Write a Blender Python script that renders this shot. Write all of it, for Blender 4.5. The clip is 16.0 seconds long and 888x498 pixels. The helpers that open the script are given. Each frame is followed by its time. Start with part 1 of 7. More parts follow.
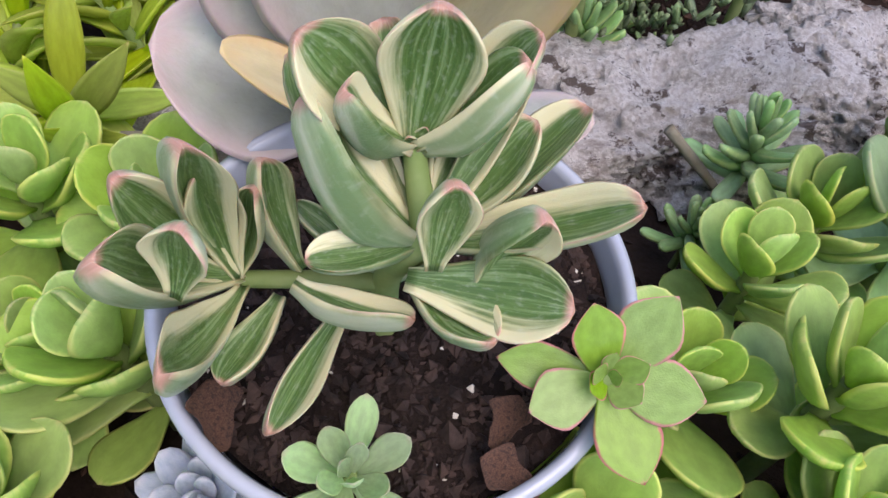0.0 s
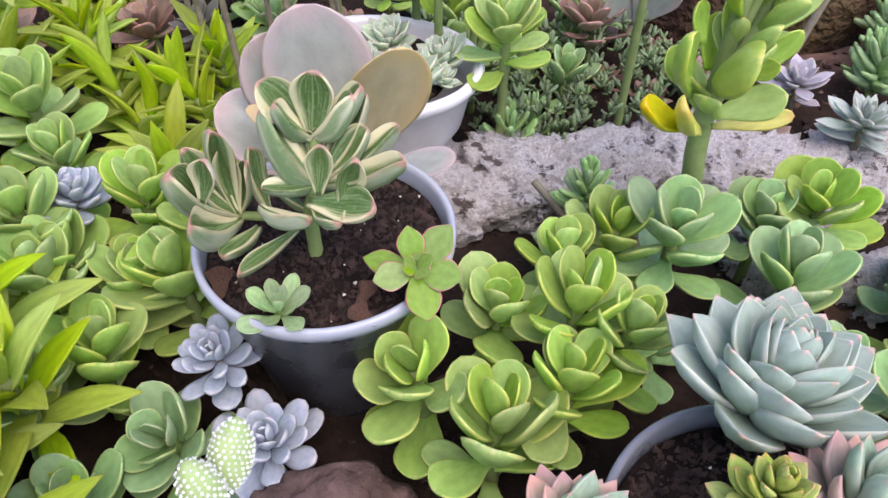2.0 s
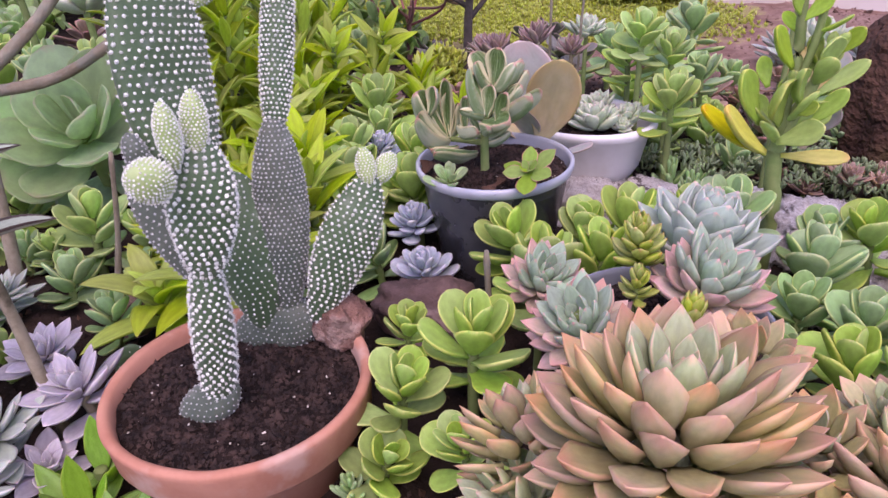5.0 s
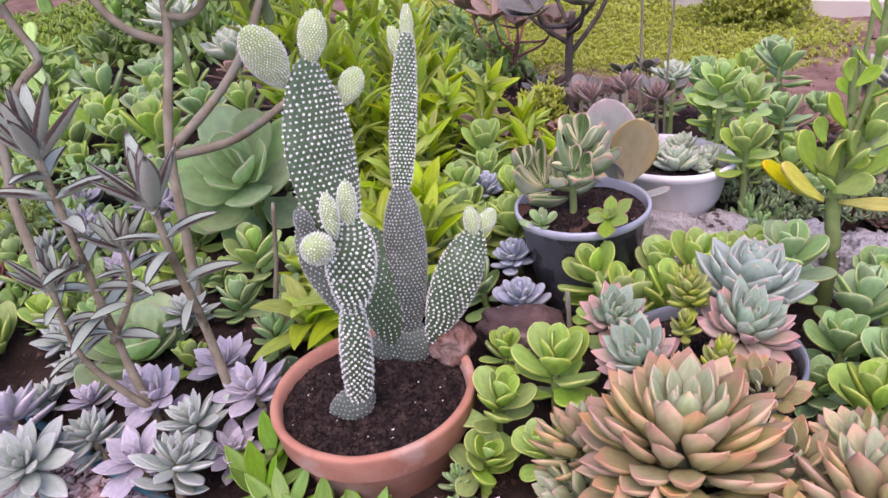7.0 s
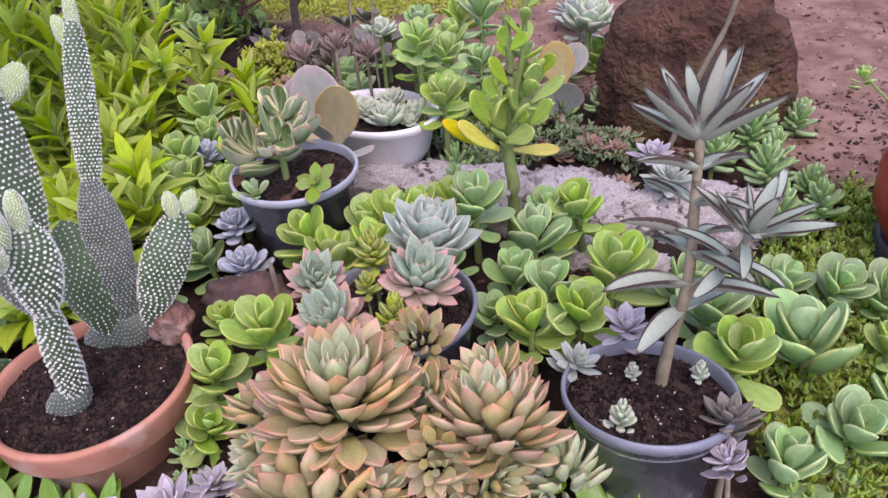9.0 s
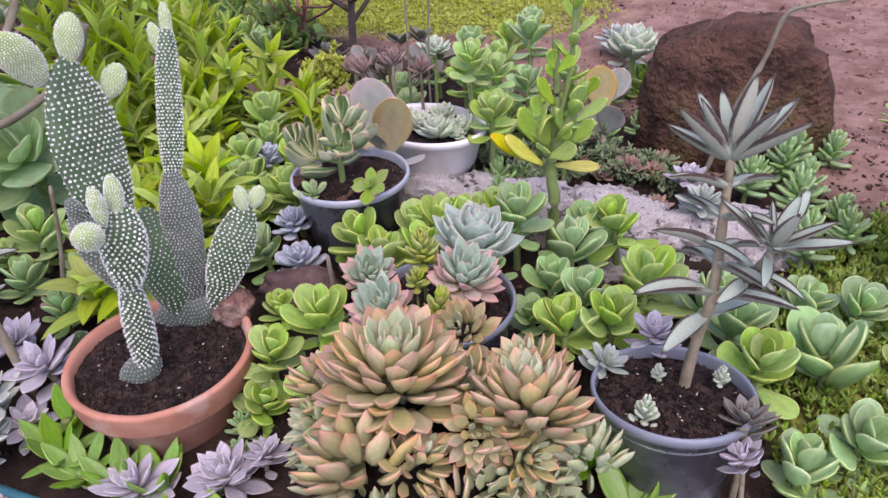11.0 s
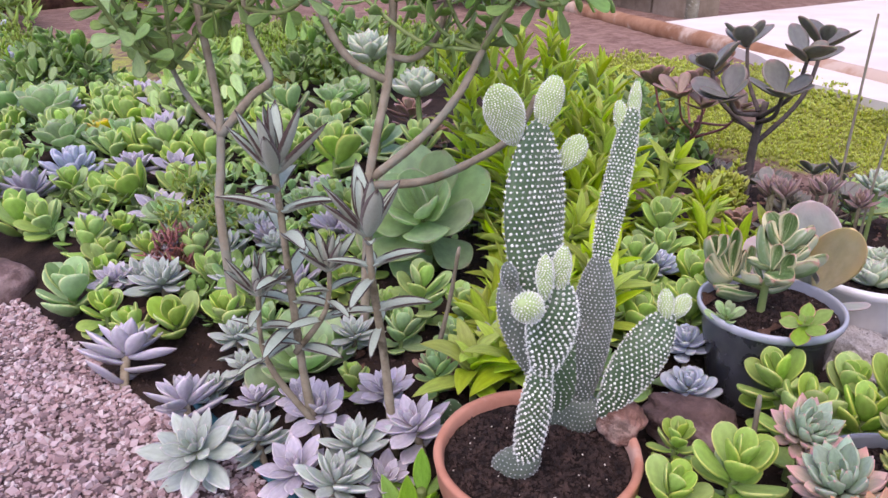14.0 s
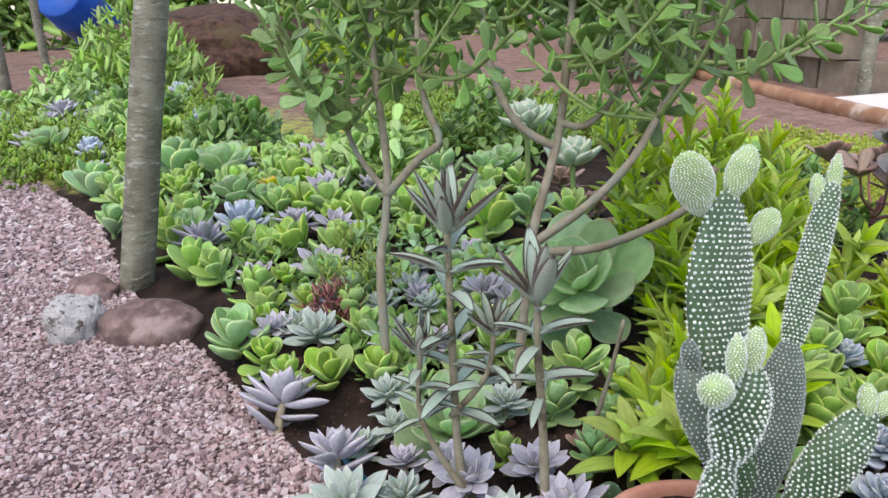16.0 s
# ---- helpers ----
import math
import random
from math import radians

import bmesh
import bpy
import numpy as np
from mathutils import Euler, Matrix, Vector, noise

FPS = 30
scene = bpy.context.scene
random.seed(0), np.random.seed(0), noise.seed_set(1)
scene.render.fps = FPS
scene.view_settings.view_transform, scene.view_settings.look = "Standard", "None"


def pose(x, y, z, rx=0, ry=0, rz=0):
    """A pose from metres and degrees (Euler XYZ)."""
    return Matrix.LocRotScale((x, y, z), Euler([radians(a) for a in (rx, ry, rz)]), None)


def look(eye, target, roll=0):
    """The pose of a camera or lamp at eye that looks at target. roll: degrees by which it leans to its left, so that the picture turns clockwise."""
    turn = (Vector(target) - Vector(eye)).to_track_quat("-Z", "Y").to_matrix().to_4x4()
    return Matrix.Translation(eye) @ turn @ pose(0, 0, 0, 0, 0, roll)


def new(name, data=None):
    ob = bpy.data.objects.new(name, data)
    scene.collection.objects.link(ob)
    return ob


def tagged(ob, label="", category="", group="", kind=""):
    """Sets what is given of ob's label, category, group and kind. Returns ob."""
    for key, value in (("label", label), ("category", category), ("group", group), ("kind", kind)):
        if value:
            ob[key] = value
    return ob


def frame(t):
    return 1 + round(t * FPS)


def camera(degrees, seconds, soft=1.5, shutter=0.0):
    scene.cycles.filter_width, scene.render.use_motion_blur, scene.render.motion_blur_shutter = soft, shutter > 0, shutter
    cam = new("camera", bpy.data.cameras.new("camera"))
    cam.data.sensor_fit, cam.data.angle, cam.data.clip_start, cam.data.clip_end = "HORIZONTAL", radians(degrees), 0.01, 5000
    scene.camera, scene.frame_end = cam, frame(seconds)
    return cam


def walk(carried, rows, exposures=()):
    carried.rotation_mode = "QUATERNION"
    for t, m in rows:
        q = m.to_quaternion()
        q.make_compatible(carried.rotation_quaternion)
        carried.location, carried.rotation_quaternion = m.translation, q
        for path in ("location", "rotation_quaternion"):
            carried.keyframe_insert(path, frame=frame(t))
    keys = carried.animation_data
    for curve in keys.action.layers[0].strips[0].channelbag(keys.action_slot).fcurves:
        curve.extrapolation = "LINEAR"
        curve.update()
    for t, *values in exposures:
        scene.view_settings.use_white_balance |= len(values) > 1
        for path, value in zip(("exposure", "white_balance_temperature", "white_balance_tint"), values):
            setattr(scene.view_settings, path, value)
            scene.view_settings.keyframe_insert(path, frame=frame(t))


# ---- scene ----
cam = camera(62.2, 16.0)
PATH = [
    (0, (-0.0188, 0.0655, 0.3526), (0.0342, 0.8734, -0.9101), 6.02),
    (0.5, (0.0021, 0.0424, 0.3737), (0.0306, 0.9137, -0.8470), 5.49),
    (1, (0.0311, -0.0160, 0.4151), (-0.0012, 0.9315, -0.7474), 3.98),
    (1.5, (0.0660, -0.0701, 0.4388), (-0.0224, 0.9393, -0.6672), 1.67),
    (2, (0.0865, -0.1125, 0.4528), (-0.0583, 0.9170, -0.6285), -0.60),
    (2.5, (0.1191, -0.1777, 0.4832), (-0.0814, 0.8696, -0.5717), -1.71),
    (3, (0.1612, -0.2426, 0.5223), (-0.1538, 0.8101, -0.4987), -2.81),
    (3.5, (0.2108, -0.2882, 0.5172), (-0.2430, 0.7671, -0.4474), -3.50),
    (4, (0.2588, -0.3077, 0.4845), (-0.3308, 0.7624, -0.3856), -3.70),
    (4.5, (0.3003, -0.3406, 0.4444), (-0.4123, 0.7333, -0.3231), -3.27),
    (5, (0.3439, -0.3758, 0.4211), (-0.4674, 0.6587, -0.3011), -3.31),
    (5.2, (0.3615, -0.3839, 0.4285), (-0.4865, 0.6276, -0.2841), -3.72),
    (7.3, (0.4328, -0.4452, 0.5356), (-0.5494, 0.4349, -0.1790), -7.95),
    (7.5, (0.4412, -0.4436, 0.5460), (-0.5018, 0.4612, -0.1902), -7.87),
    (8, (0.4707, -0.4362, 0.5556), (-0.3238, 0.5498, -0.2485), -6.92),
    (8.5, (0.4971, -0.4148, 0.5639), (-0.1616, 0.6262, -0.2920), -5.72),
    (8.7, (0.5050, -0.4075, 0.5653), (-0.1096, 0.6506, -0.3023), -4.94),
    (10.8, (0.5358, -0.4551, 0.5918), (-0.1107, 0.6104, -0.2429), -3.51),
    (11, (0.5320, -0.4638, 0.5879), (-0.1485, 0.5828, -0.2437), -3.43),
    (11.5, (0.5070, -0.4693, 0.5711), (-0.2527, 0.5313, -0.2485), -2.55),
    (12, (0.4747, -0.4630, 0.5398), (-0.3625, 0.5006, -0.2480), -0.57),
    (12.5, (0.4507, -0.4775, 0.5052), (-0.5170, 0.4216, -0.2056), 0.52),
    (13, (0.4111, -0.4789, 0.5143), (-0.6581, 0.3490, -0.1348), -0.40),
    (13.5, (0.3894, -0.4919, 0.5273), (-0.7329, 0.2833, -0.0968), -1.13),
    (14, (0.3778, -0.5023, 0.5384), (-0.7748, 0.2418, -0.0682), -1.27),
    (14.5, (0.3660, -0.5069, 0.5344), (-0.8150, 0.2057, -0.0551), -1.19),
    (15, (0.3560, -0.5158, 0.5352), (-0.8694, 0.1405, -0.0283), -1.05),
    (15.5, (0.3550, -0.5168, 0.5353), (-0.9235, 0.0586, 0.0021), -1.52),
    (16, (0.3503, -0.5255, 0.5313), (-0.9700, 0.0075, 0.0594), -1.62),
]
walk(cam, [(t, look(eye, target, roll)) for t, eye, target, roll in PATH], [(0.0, 1.3, 6800.0, 24.0), (3.0, 1.43, 6800.0, 33.0), (4.5, 1.16, 6800.0, 50.0), (7.5, 1.19, 6850.0, 42.0), (13.5, 1.16, 6750.0, 36.0), (15.5, 1.16, 6850.0, 27.0), (16.0, 1.15, 6850.0, 14.0)])

# ---- light ----
world = bpy.data.worlds.new("sky")
scene.world = world
world.use_nodes = True
wn = world.node_tree.nodes
sky = wn.new("ShaderNodeTexSky")
sky.sky_type = "NISHITA"
sky.sun_disc = False
sky.sun_elevation, sky.sun_rotation = radians(64), radians(140)
wn["Background"].inputs["Strength"].default_value = 0.15
world.node_tree.links.new(sky.outputs[0], wn["Background"].inputs["Color"])
sun_data = bpy.data.lights.new("sun", "SUN")
sun_data.energy, sun_data.angle, sun_data.color = 1.15, radians(60), (1.0, 0.94, 0.86)
sun = new("sun", sun_data)
sun.matrix_world = look((0, 0, 5), (-0.3, 0.36, 5 - 0.95))


# ---- materials ----
def graph(name):
    m = bpy.data.materials.new(name)
    m.use_nodes = True
    nt = m.node_tree
    return m, nt, nt.nodes["Principled BSDF"]


class G:
    """Short hand for wiring shader nodes."""

    def __init__(self, nt):
        self.nt = nt

    def node(self, kind, **props):
        n = self.nt.nodes.new(kind)
        for k, v in props.items():
            if k == "operation":
                n.operation = v
            elif k == "blend_type":
                n.blend_type = v
            elif k == "data_type":
                n.data_type = v
            elif k == "attribute_name":
                n.attribute_name = v
            elif k == "feature":
                n.feature = v
        return n

    def put(self, socket, value):
        if isinstance(value, bpy.types.NodeSocket):
            self.nt.links.new(value, socket)
        elif isinstance(value, tuple) and len(value) == 3 and socket.type == "RGBA":
            socket.default_value = (*value, 1)
        else:
            socket.default_value = value

    def math(self, op, a, b=0.0, c=0.0, clamp=False):
        n = self.node("ShaderNodeMath", operation=op)
        n.use_clamp = clamp
        self.put(n.inputs[0], a), self.put(n.inputs[1], b), self.put(n.inputs[2], c)
        return n.outputs[0]

    def step(self, x, lo, hi, out0=0.0, out1=1.0):
        n = self.node("ShaderNodeMapRange")
        n.interpolation_type = "SMOOTHSTEP"
        for k, v in zip((0, 1, 2, 3, 4), (x, lo, hi, out0, out1)):
            self.put(n.inputs[k], v)
        return n.outputs[0]

    def mix(self, f, a, b, blend="MIX"):
        n = self.node("ShaderNodeMix", data_type="RGBA")
        n.blend_type = blend
        self.put(n.inputs[0], f), self.put(n.inputs[6], a), self.put(n.inputs[7], b)
        return n.outputs[2]

    def noise(self, scale, vec=None, detail=3.0, rough=0.55):
        n = self.node("ShaderNodeTexNoise")
        n.inputs["Scale"].default_value, n.inputs["Detail"].default_value, n.inputs["Roughness"].default_value = scale, detail, rough
        if vec is not None:
            self.put(n.inputs["Vector"], vec)
        return n.outputs[0]

    def voronoi(self, scale, vec=None, feature="F1"):
        n = self.node("ShaderNodeTexVoronoi", feature=feature)
        n.inputs["Scale"].default_value = scale
        if vec is not None:
            self.put(n.inputs["Vector"], vec)
        return n

    def coord(self, which="Object"):
        return self.node("ShaderNodeTexCoord").outputs[which]

    def scaled(self, vec, s):
        n = self.node("ShaderNodeMapping")
        self.put(n.inputs[0], vec)
        n.inputs["Scale"].default_value = s
        return n.outputs[0]

    def bump(self, h, strength, dist):
        n = self.node("ShaderNodeBump")
        n.inputs["Strength"].default_value, n.inputs["Distance"].default_value = strength, dist
        self.put(n.inputs["Height"], h)
        return n.outputs[0]

    def rnd(self):
        a = self.node("ShaderNodeObjectInfo").outputs["Random"]
        b = self.node("ShaderNodeNewGeometry").outputs["Random Per Island"]
        return self.math("FRACT", self.math("ADD", a, b))


def leaf_mat(name, mid, edge, tip, edge_at=(0.72, 0.98), tip_at=(0.86, 1.0), rough=0.42, old=None, vary=0.35, bloom=0.0, sss=0.2, translucent=0.0):
    """Fleshy leaf: a rim and a tip of other colours, mottling, dust and old spots."""
    m, nt, p = graph(name)
    g = G(nt)
    uv = g.coord("UV")
    sep = g.node("ShaderNodeSeparateXYZ")
    g.put(sep.inputs[0], uv)
    u, v = sep.outputs[0], sep.outputs[1]
    rnd = g.rnd()
    n1 = g.noise(2.6, g.scaled(uv, (2.0, 2.0, 1.0)), 3.0)
    n2 = g.noise(38.0, uv, 2.0)
    e = g.math("ABSOLUTE", g.math("SUBTRACT", g.math("MULTIPLY", u, 2.0), 1.0))
    e = g.math("ADD", e, g.math("MULTIPLY", g.math("SUBTRACT", n1, 0.5), 0.16))
    ef = g.step(e, edge_at[0], edge_at[1])
    ef = g.math("MULTIPLY", ef, g.step(v, 0.1, 0.5))
    tf = g.step(g.math("ADD", v, g.math("MULTIPLY", g.math("SUBTRACT", n1, 0.5), 0.2)), tip_at[0], tip_at[1])
    dark = tuple(c * 0.78 for c in mid)
    light = tuple(min(1, c * 1.2 + 0.015) for c in mid)
    col = g.mix(g.step(n1, 0.25, 0.75), dark, light)
    col = g.mix(0.45, col, mid)
    col = g.mix(g.math("MULTIPLY", g.math("SUBTRACT", 1.0, g.step(v, 0.0, 0.35)), 0.5), col, light)
    col = g.mix(ef, col, edge)
    col = g.mix(tf, col, tip)
    hs = g.node("ShaderNodeHueSaturation")
    g.put(hs.inputs["Hue"], g.math("ADD", 0.5, g.math("MULTIPLY", g.math("SUBTRACT", rnd, 0.5), 0.05 * vary)))
    g.put(hs.inputs["Value"], g.math("ADD", 1.0, g.math("MULTIPLY", g.math("SUBTRACT", rnd, 0.5), vary)))
    g.put(hs.inputs["Saturation"], g.math("ADD", 1.0, g.math("MULTIPLY", g.math("SUBTRACT", g.math("FRACT", g.math("MULTIPLY", rnd, 7.3)), 0.5), 0.3)))
    g.put(hs.inputs["Color"], col)
    col = hs.outputs[0]
    if bloom:
        col = g.mix(g.math("MULTIPLY", g.step(g.noise(7.0, uv, 6.0, 0.7), 0.15, 0.95), bloom * 1.5), col, (0.62, 0.66, 0.66))
    if old:
        spot = g.math("MULTIPLY", g.step(g.noise(6.0, uv, 4.0, 0.7), 0.68, 0.74), g.step(rnd, 0.72, 0.75))
        col = g.mix(spot, col, old)
    speck = g.step(g.noise(60.0, uv, 1.0), 0.72, 0.78)
    col = g.mix(g.math("MULTIPLY", speck, 0.35), col, tuple(c * 0.5 for c in mid))
    g.put(p.inputs["Base Color"], col)
    g.put(p.inputs["Roughness"], g.math("ADD", rough, g.math("MULTIPLY", g.math("SUBTRACT", n2, 0.5), 0.25)))
    p.inputs["Specular IOR Level"].default_value = 0.4
    p.inputs["Subsurface Weight"].default_value = sss
    p.inputs["Subsurface Radius"].default_value = (0.6, 1.0, 0.3)
    p.inputs["Subsurface Scale"].default_value = 0.004
    g.put(p.inputs["Normal"], g.bump(g.math("ADD", n2, g.math("MULTIPLY", n1, 2.0)), 0.16, 0.0008))
    if translucent:
        thin = g.node("ShaderNodeBsdfTranslucent")
        g.put(thin.inputs["Color"], col)
        both = g.node("ShaderNodeMixShader")
        both.inputs[0].default_value = translucent
        nt.links.new(p.outputs[0], both.inputs[1])
        nt.links.new(thin.outputs[0], both.inputs[2])
        nt.links.new(both.outputs[0], nt.nodes["Material Output"].inputs["Surface"])
    return m


def variegated_mat():
    """Green and cream stripes that run along the leaf, with a pink rim."""
    m, nt, p = graph("variegated leaf")
    g = G(nt)
    uv = g.coord("UV")
    sep = g.node("ShaderNodeSeparateXYZ")
    g.put(sep.inputs[0], uv)
    u, v = sep.outputs[0], sep.outputs[1]
    info = g.node("ShaderNodeObjectInfo").outputs["Random"]
    shift = g.node("ShaderNodeCombineXYZ")
    g.put(shift.inputs[2], g.math("MULTIPLY", info, 37.0))
    add = g.node("ShaderNodeVectorMath")
    add.operation = "ADD"
    g.put(add.inputs[0], g.scaled(uv, (3.4, 0.8, 1.0)))
    g.put(add.inputs[1], shift.outputs[0])
    s1 = g.noise(1.0, add.outputs[0], 3.0, 0.55)
    fine = g.node("ShaderNodeVectorMath")
    fine.operation = "ADD"
    g.put(fine.inputs[0], g.scaled(uv, (16.0, 1.3, 1.0)))
    g.put(fine.inputs[1], shift.outputs[0])
    s2 = g.noise(1.0, fine.outputs[0], 4.0, 0.6)
    e = g.math("ABSOLUTE", g.math("SUBTRACT", g.math("MULTIPLY", u, 2.0), 1.0))
    side = g.math("MULTIPLY", g.math("SUBTRACT", g.math("FRACT", g.math("MULTIPLY", info, 5.7)), 0.5), 0.7)
    off = g.math("ABSOLUTE", g.math("ADD", g.math("SUBTRACT", g.math("MULTIPLY", u, 2.0), 1.0), side))
    nz = g.node("ShaderNodeSeparateXYZ")
    g.put(nz.inputs[0], g.coord("Normal"))
    under = g.step(nz.outputs[2], 0.15, -0.35)
    low = g.math("SUBTRACT", 1.0, g.step(v, 0.1, 0.55))
    cream = g.step(g.math("ADD", g.math("ADD", g.math("MULTIPLY", g.math("SUBTRACT", s1, 0.5), 0.9), g.math("MULTIPLY", off, 0.72)), g.math("ADD", g.math("MULTIPLY", low, 0.12), g.math("MULTIPLY", g.math("SUBTRACT", s2, 0.5), 0.3))), 0.4, 0.7)
    col = g.mix(g.step(s2, 0.35, 0.65), (0.05, 0.115, 0.022), (0.115, 0.21, 0.055))
    col = g.mix(g.math("MULTIPLY", g.step(s2, 0.48, 0.68), 0.4), col, (0.3, 0.39, 0.23))
    col = g.mix(cream, col, (0.6, 0.58, 0.34))
    milky = g.mix(g.step(s1, 0.4, 0.6), (0.17, 0.27, 0.12), (0.44, 0.49, 0.34))
    col = g.mix(g.math("MULTIPLY", under, 0.85), col, milky)
    col = g.mix(g.math("MULTIPLY", g.step(g.math("ADD", e, g.math("MULTIPLY", s1, 0.2)), 1.07, 1.15), g.step(v, 0.3, 0.7)), col, (0.55, 0.33, 0.28))
    col = g.mix(g.math("MULTIPLY", g.step(g.math("ADD", v, g.math("MULTIPLY", s1, 0.1)), 0.98, 1.04), 0.8), col, (0.5, 0.25, 0.2))
    n2 = g.noise(45.0, uv, 3.0)
    col = g.mix(g.math("MULTIPLY", g.step(g.noise(14.0, uv, 5.0), 0.5, 0.75), 0.22), col, (0.55, 0.58, 0.5))
    g.put(p.inputs["Base Color"], col)
    g.put(p.inputs["Roughness"], g.math("ADD", 0.34, g.math("MULTIPLY", n2, 0.2)))
    p.inputs["Subsurface Weight"].default_value = 0.1
    p.inputs["Subsurface Scale"].default_value = 0.003
    g.put(p.inputs["Normal"], g.bump(g.math("ADD", n2, g.math("MULTIPLY", s1, 1.5)), 0.3, 0.0006))
    return m


def felt_mat(name, grey, rim):
    """Grey felted leaf with broken dark brown marks along rim and tip."""
    m, nt, p = graph(name)
    g = G(nt)
    uv = g.coord("UV")
    sep = g.node("ShaderNodeSeparateXYZ")
    g.put(sep.inputs[0], uv)
    u, v = sep.outputs[0], sep.outputs[1]
    rnd = g.rnd()
    e = g.math("ABSOLUTE", g.math("SUBTRACT", g.math("MULTIPLY", u, 2.0), 1.0))
    n1 = g.noise(9.0, g.scaled(uv, (1.0, 2.0, 1.0)), 3.0)
    ef = g.math("MULTIPLY", g.step(g.math("ADD", e, g.math("MULTIPLY", n1, 0.22)), 0.86, 0.95), g.step(g.math("ADD", v, g.math("MULTIPLY", n1, 0.3)), 0.25, 0.5))
    tf = g.step(g.math("ADD", v, g.math("MULTIPLY", n1, 0.14)), 0.95, 1.02)
    n2 = g.noise(120.0, uv, 2.0)
    col = g.mix(n1, tuple(c * 0.75 for c in grey), tuple(min(1, c * 1.3) for c in grey))
    col = g.mix(g.math("MULTIPLY", g.math("ABSOLUTE", g.math("SUBTRACT", rnd, 0.5)), 0.5), col, (0.26, 0.2, 0.14))
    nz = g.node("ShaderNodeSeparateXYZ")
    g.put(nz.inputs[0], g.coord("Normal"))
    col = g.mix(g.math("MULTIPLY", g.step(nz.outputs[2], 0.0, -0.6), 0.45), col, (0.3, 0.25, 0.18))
    col = g.mix(g.math("MAXIMUM", ef, tf), col, rim)
    g.put(p.inputs["Base Color"], col)
    p.inputs["Roughness"].default_value = 0.8
    p.inputs["Sheen Weight"].default_value = 0.12
    g.put(p.inputs["Normal"], g.bump(n2, 0.35, 0.0006))
    return m


def plain_mat(name, c1, c2, scale=30.0, rough=0.7, bump=0.4, dist=0.002, spec=0.3, stain=None, fine=None):
    """Two-colour mottled solid with relief at two scales."""
    m, nt, p = graph(name)
    g = G(nt)
    pos = g.coord("Object")
    n1 = g.noise(scale, pos, 6.0, 0.6)
    n2 = g.noise((fine or scale * 7), pos, 3.0)
    rnd = g.rnd()
    col = g.mix(g.step(n1, 0.3, 0.7), c1, c2)
    if stain:
        col = g.mix(g.step(g.noise(scale * 0.35, pos, 5.0, 0.65), 0.5, 0.62), col, stain)
    hs = g.node("ShaderNodeHueSaturation")
    g.put(hs.inputs["Value"], g.math("ADD", 0.8, g.math("MULTIPLY", rnd, 0.4)))
    g.put(hs.inputs["Color"], col)
    g.put(p.inputs["Base Color"], hs.outputs[0])
    g.put(p.inputs["Roughness"], g.math("ADD", rough - 0.1, g.math("MULTIPLY", n2, 0.2)))
    p.inputs["Specular IOR Level"].default_value = spec
    g.put(p.inputs["Normal"], g.bump(g.math("ADD", n1, g.math("MULTIPLY", n2, 0.4)), bump, dist))
    return m


M_GREEN = leaf_mat("green leaf", (0.375, 0.575, 0.125), (0.66, 0.74, 0.2), (0.6, 0.6, 0.2), (0.84, 0.98), (0.94, 1.03), 0.42, bloom=0.02, old=(0.3, 0.18, 0.1), sss=0.12, translucent=0.3)
M_SEA = leaf_mat("sea green leaf", (0.295, 0.5, 0.19), (0.56, 0.66, 0.26), (0.52, 0.55, 0.25), (0.84, 0.99), (0.94, 1.04), 0.44, bloom=0.07, old=(0.3, 0.2, 0.12), sss=0.12, translucent=0.2)
M_BLUE = leaf_mat("blue green leaf", (0.29, 0.385, 0.3), (0.44, 0.47, 0.39), (0.62, 0.38, 0.32), (0.84, 1.02), (0.93, 1.0), 0.5, bloom=0.1, vary=0.3)
M_POWDER = leaf_mat("powder blue leaf", (0.3, 0.37, 0.45), (0.45, 0.5, 0.55), (0.5, 0.5, 0.55), bloom=0.4, rough=0.6, vary=0.3)
M_LAV = leaf_mat("lavender leaf", (0.39, 0.365, 0.4), (0.56, 0.51, 0.52), (0.62, 0.52, 0.52), (0.78, 1.02), (0.87, 1.0), 0.55, bloom=0.1, vary=0.35)
M_GREY = leaf_mat("grey green leaf", (0.31, 0.375, 0.3), (0.48, 0.48, 0.43), (0.56, 0.47, 0.45), (0.74, 1.02), (0.88, 1.0), 0.55, bloom=0.12, vary=0.35)
M_ORANGE = leaf_mat("orange tinged leaf", (0.35, 0.32, 0.135), (0.52, 0.33, 0.18), (0.52, 0.24, 0.14), (0.7, 1.02), (0.58, 1.08), 0.5, vary=0.45, bloom=0.06)
M_ORANGECORE = leaf_mat("pale green leaf with orange tip", (0.32, 0.385, 0.19), (0.56, 0.42, 0.27), (0.6, 0.34, 0.24), (0.8, 1.02), (0.82, 1.03), 0.5, vary=0.3, bloom=0.1)
M_PINK = leaf_mat("pink tinged leaf", (0.43, 0.36, 0.27), (0.57, 0.37, 0.31), (0.56, 0.29, 0.26), (0.74, 1.02), (0.5, 1.05), 0.48, vary=0.35, bloom=0.08)
M_PINKCORE = leaf_mat("mint leaf with pink tip", (0.28, 0.4, 0.27), (0.44, 0.43, 0.34), (0.58, 0.32, 0.28), (0.86, 1.02), (0.88, 1.0), 0.48, vary=0.3, bloom=0.08)
M_YGREEN = leaf_mat("yellow green leaf", (0.28, 0.36, 0.06), (0.42, 0.42, 0.1), (0.5, 0.28, 0.1), (0.8, 1.02), (0.85, 1.02), 0.4)
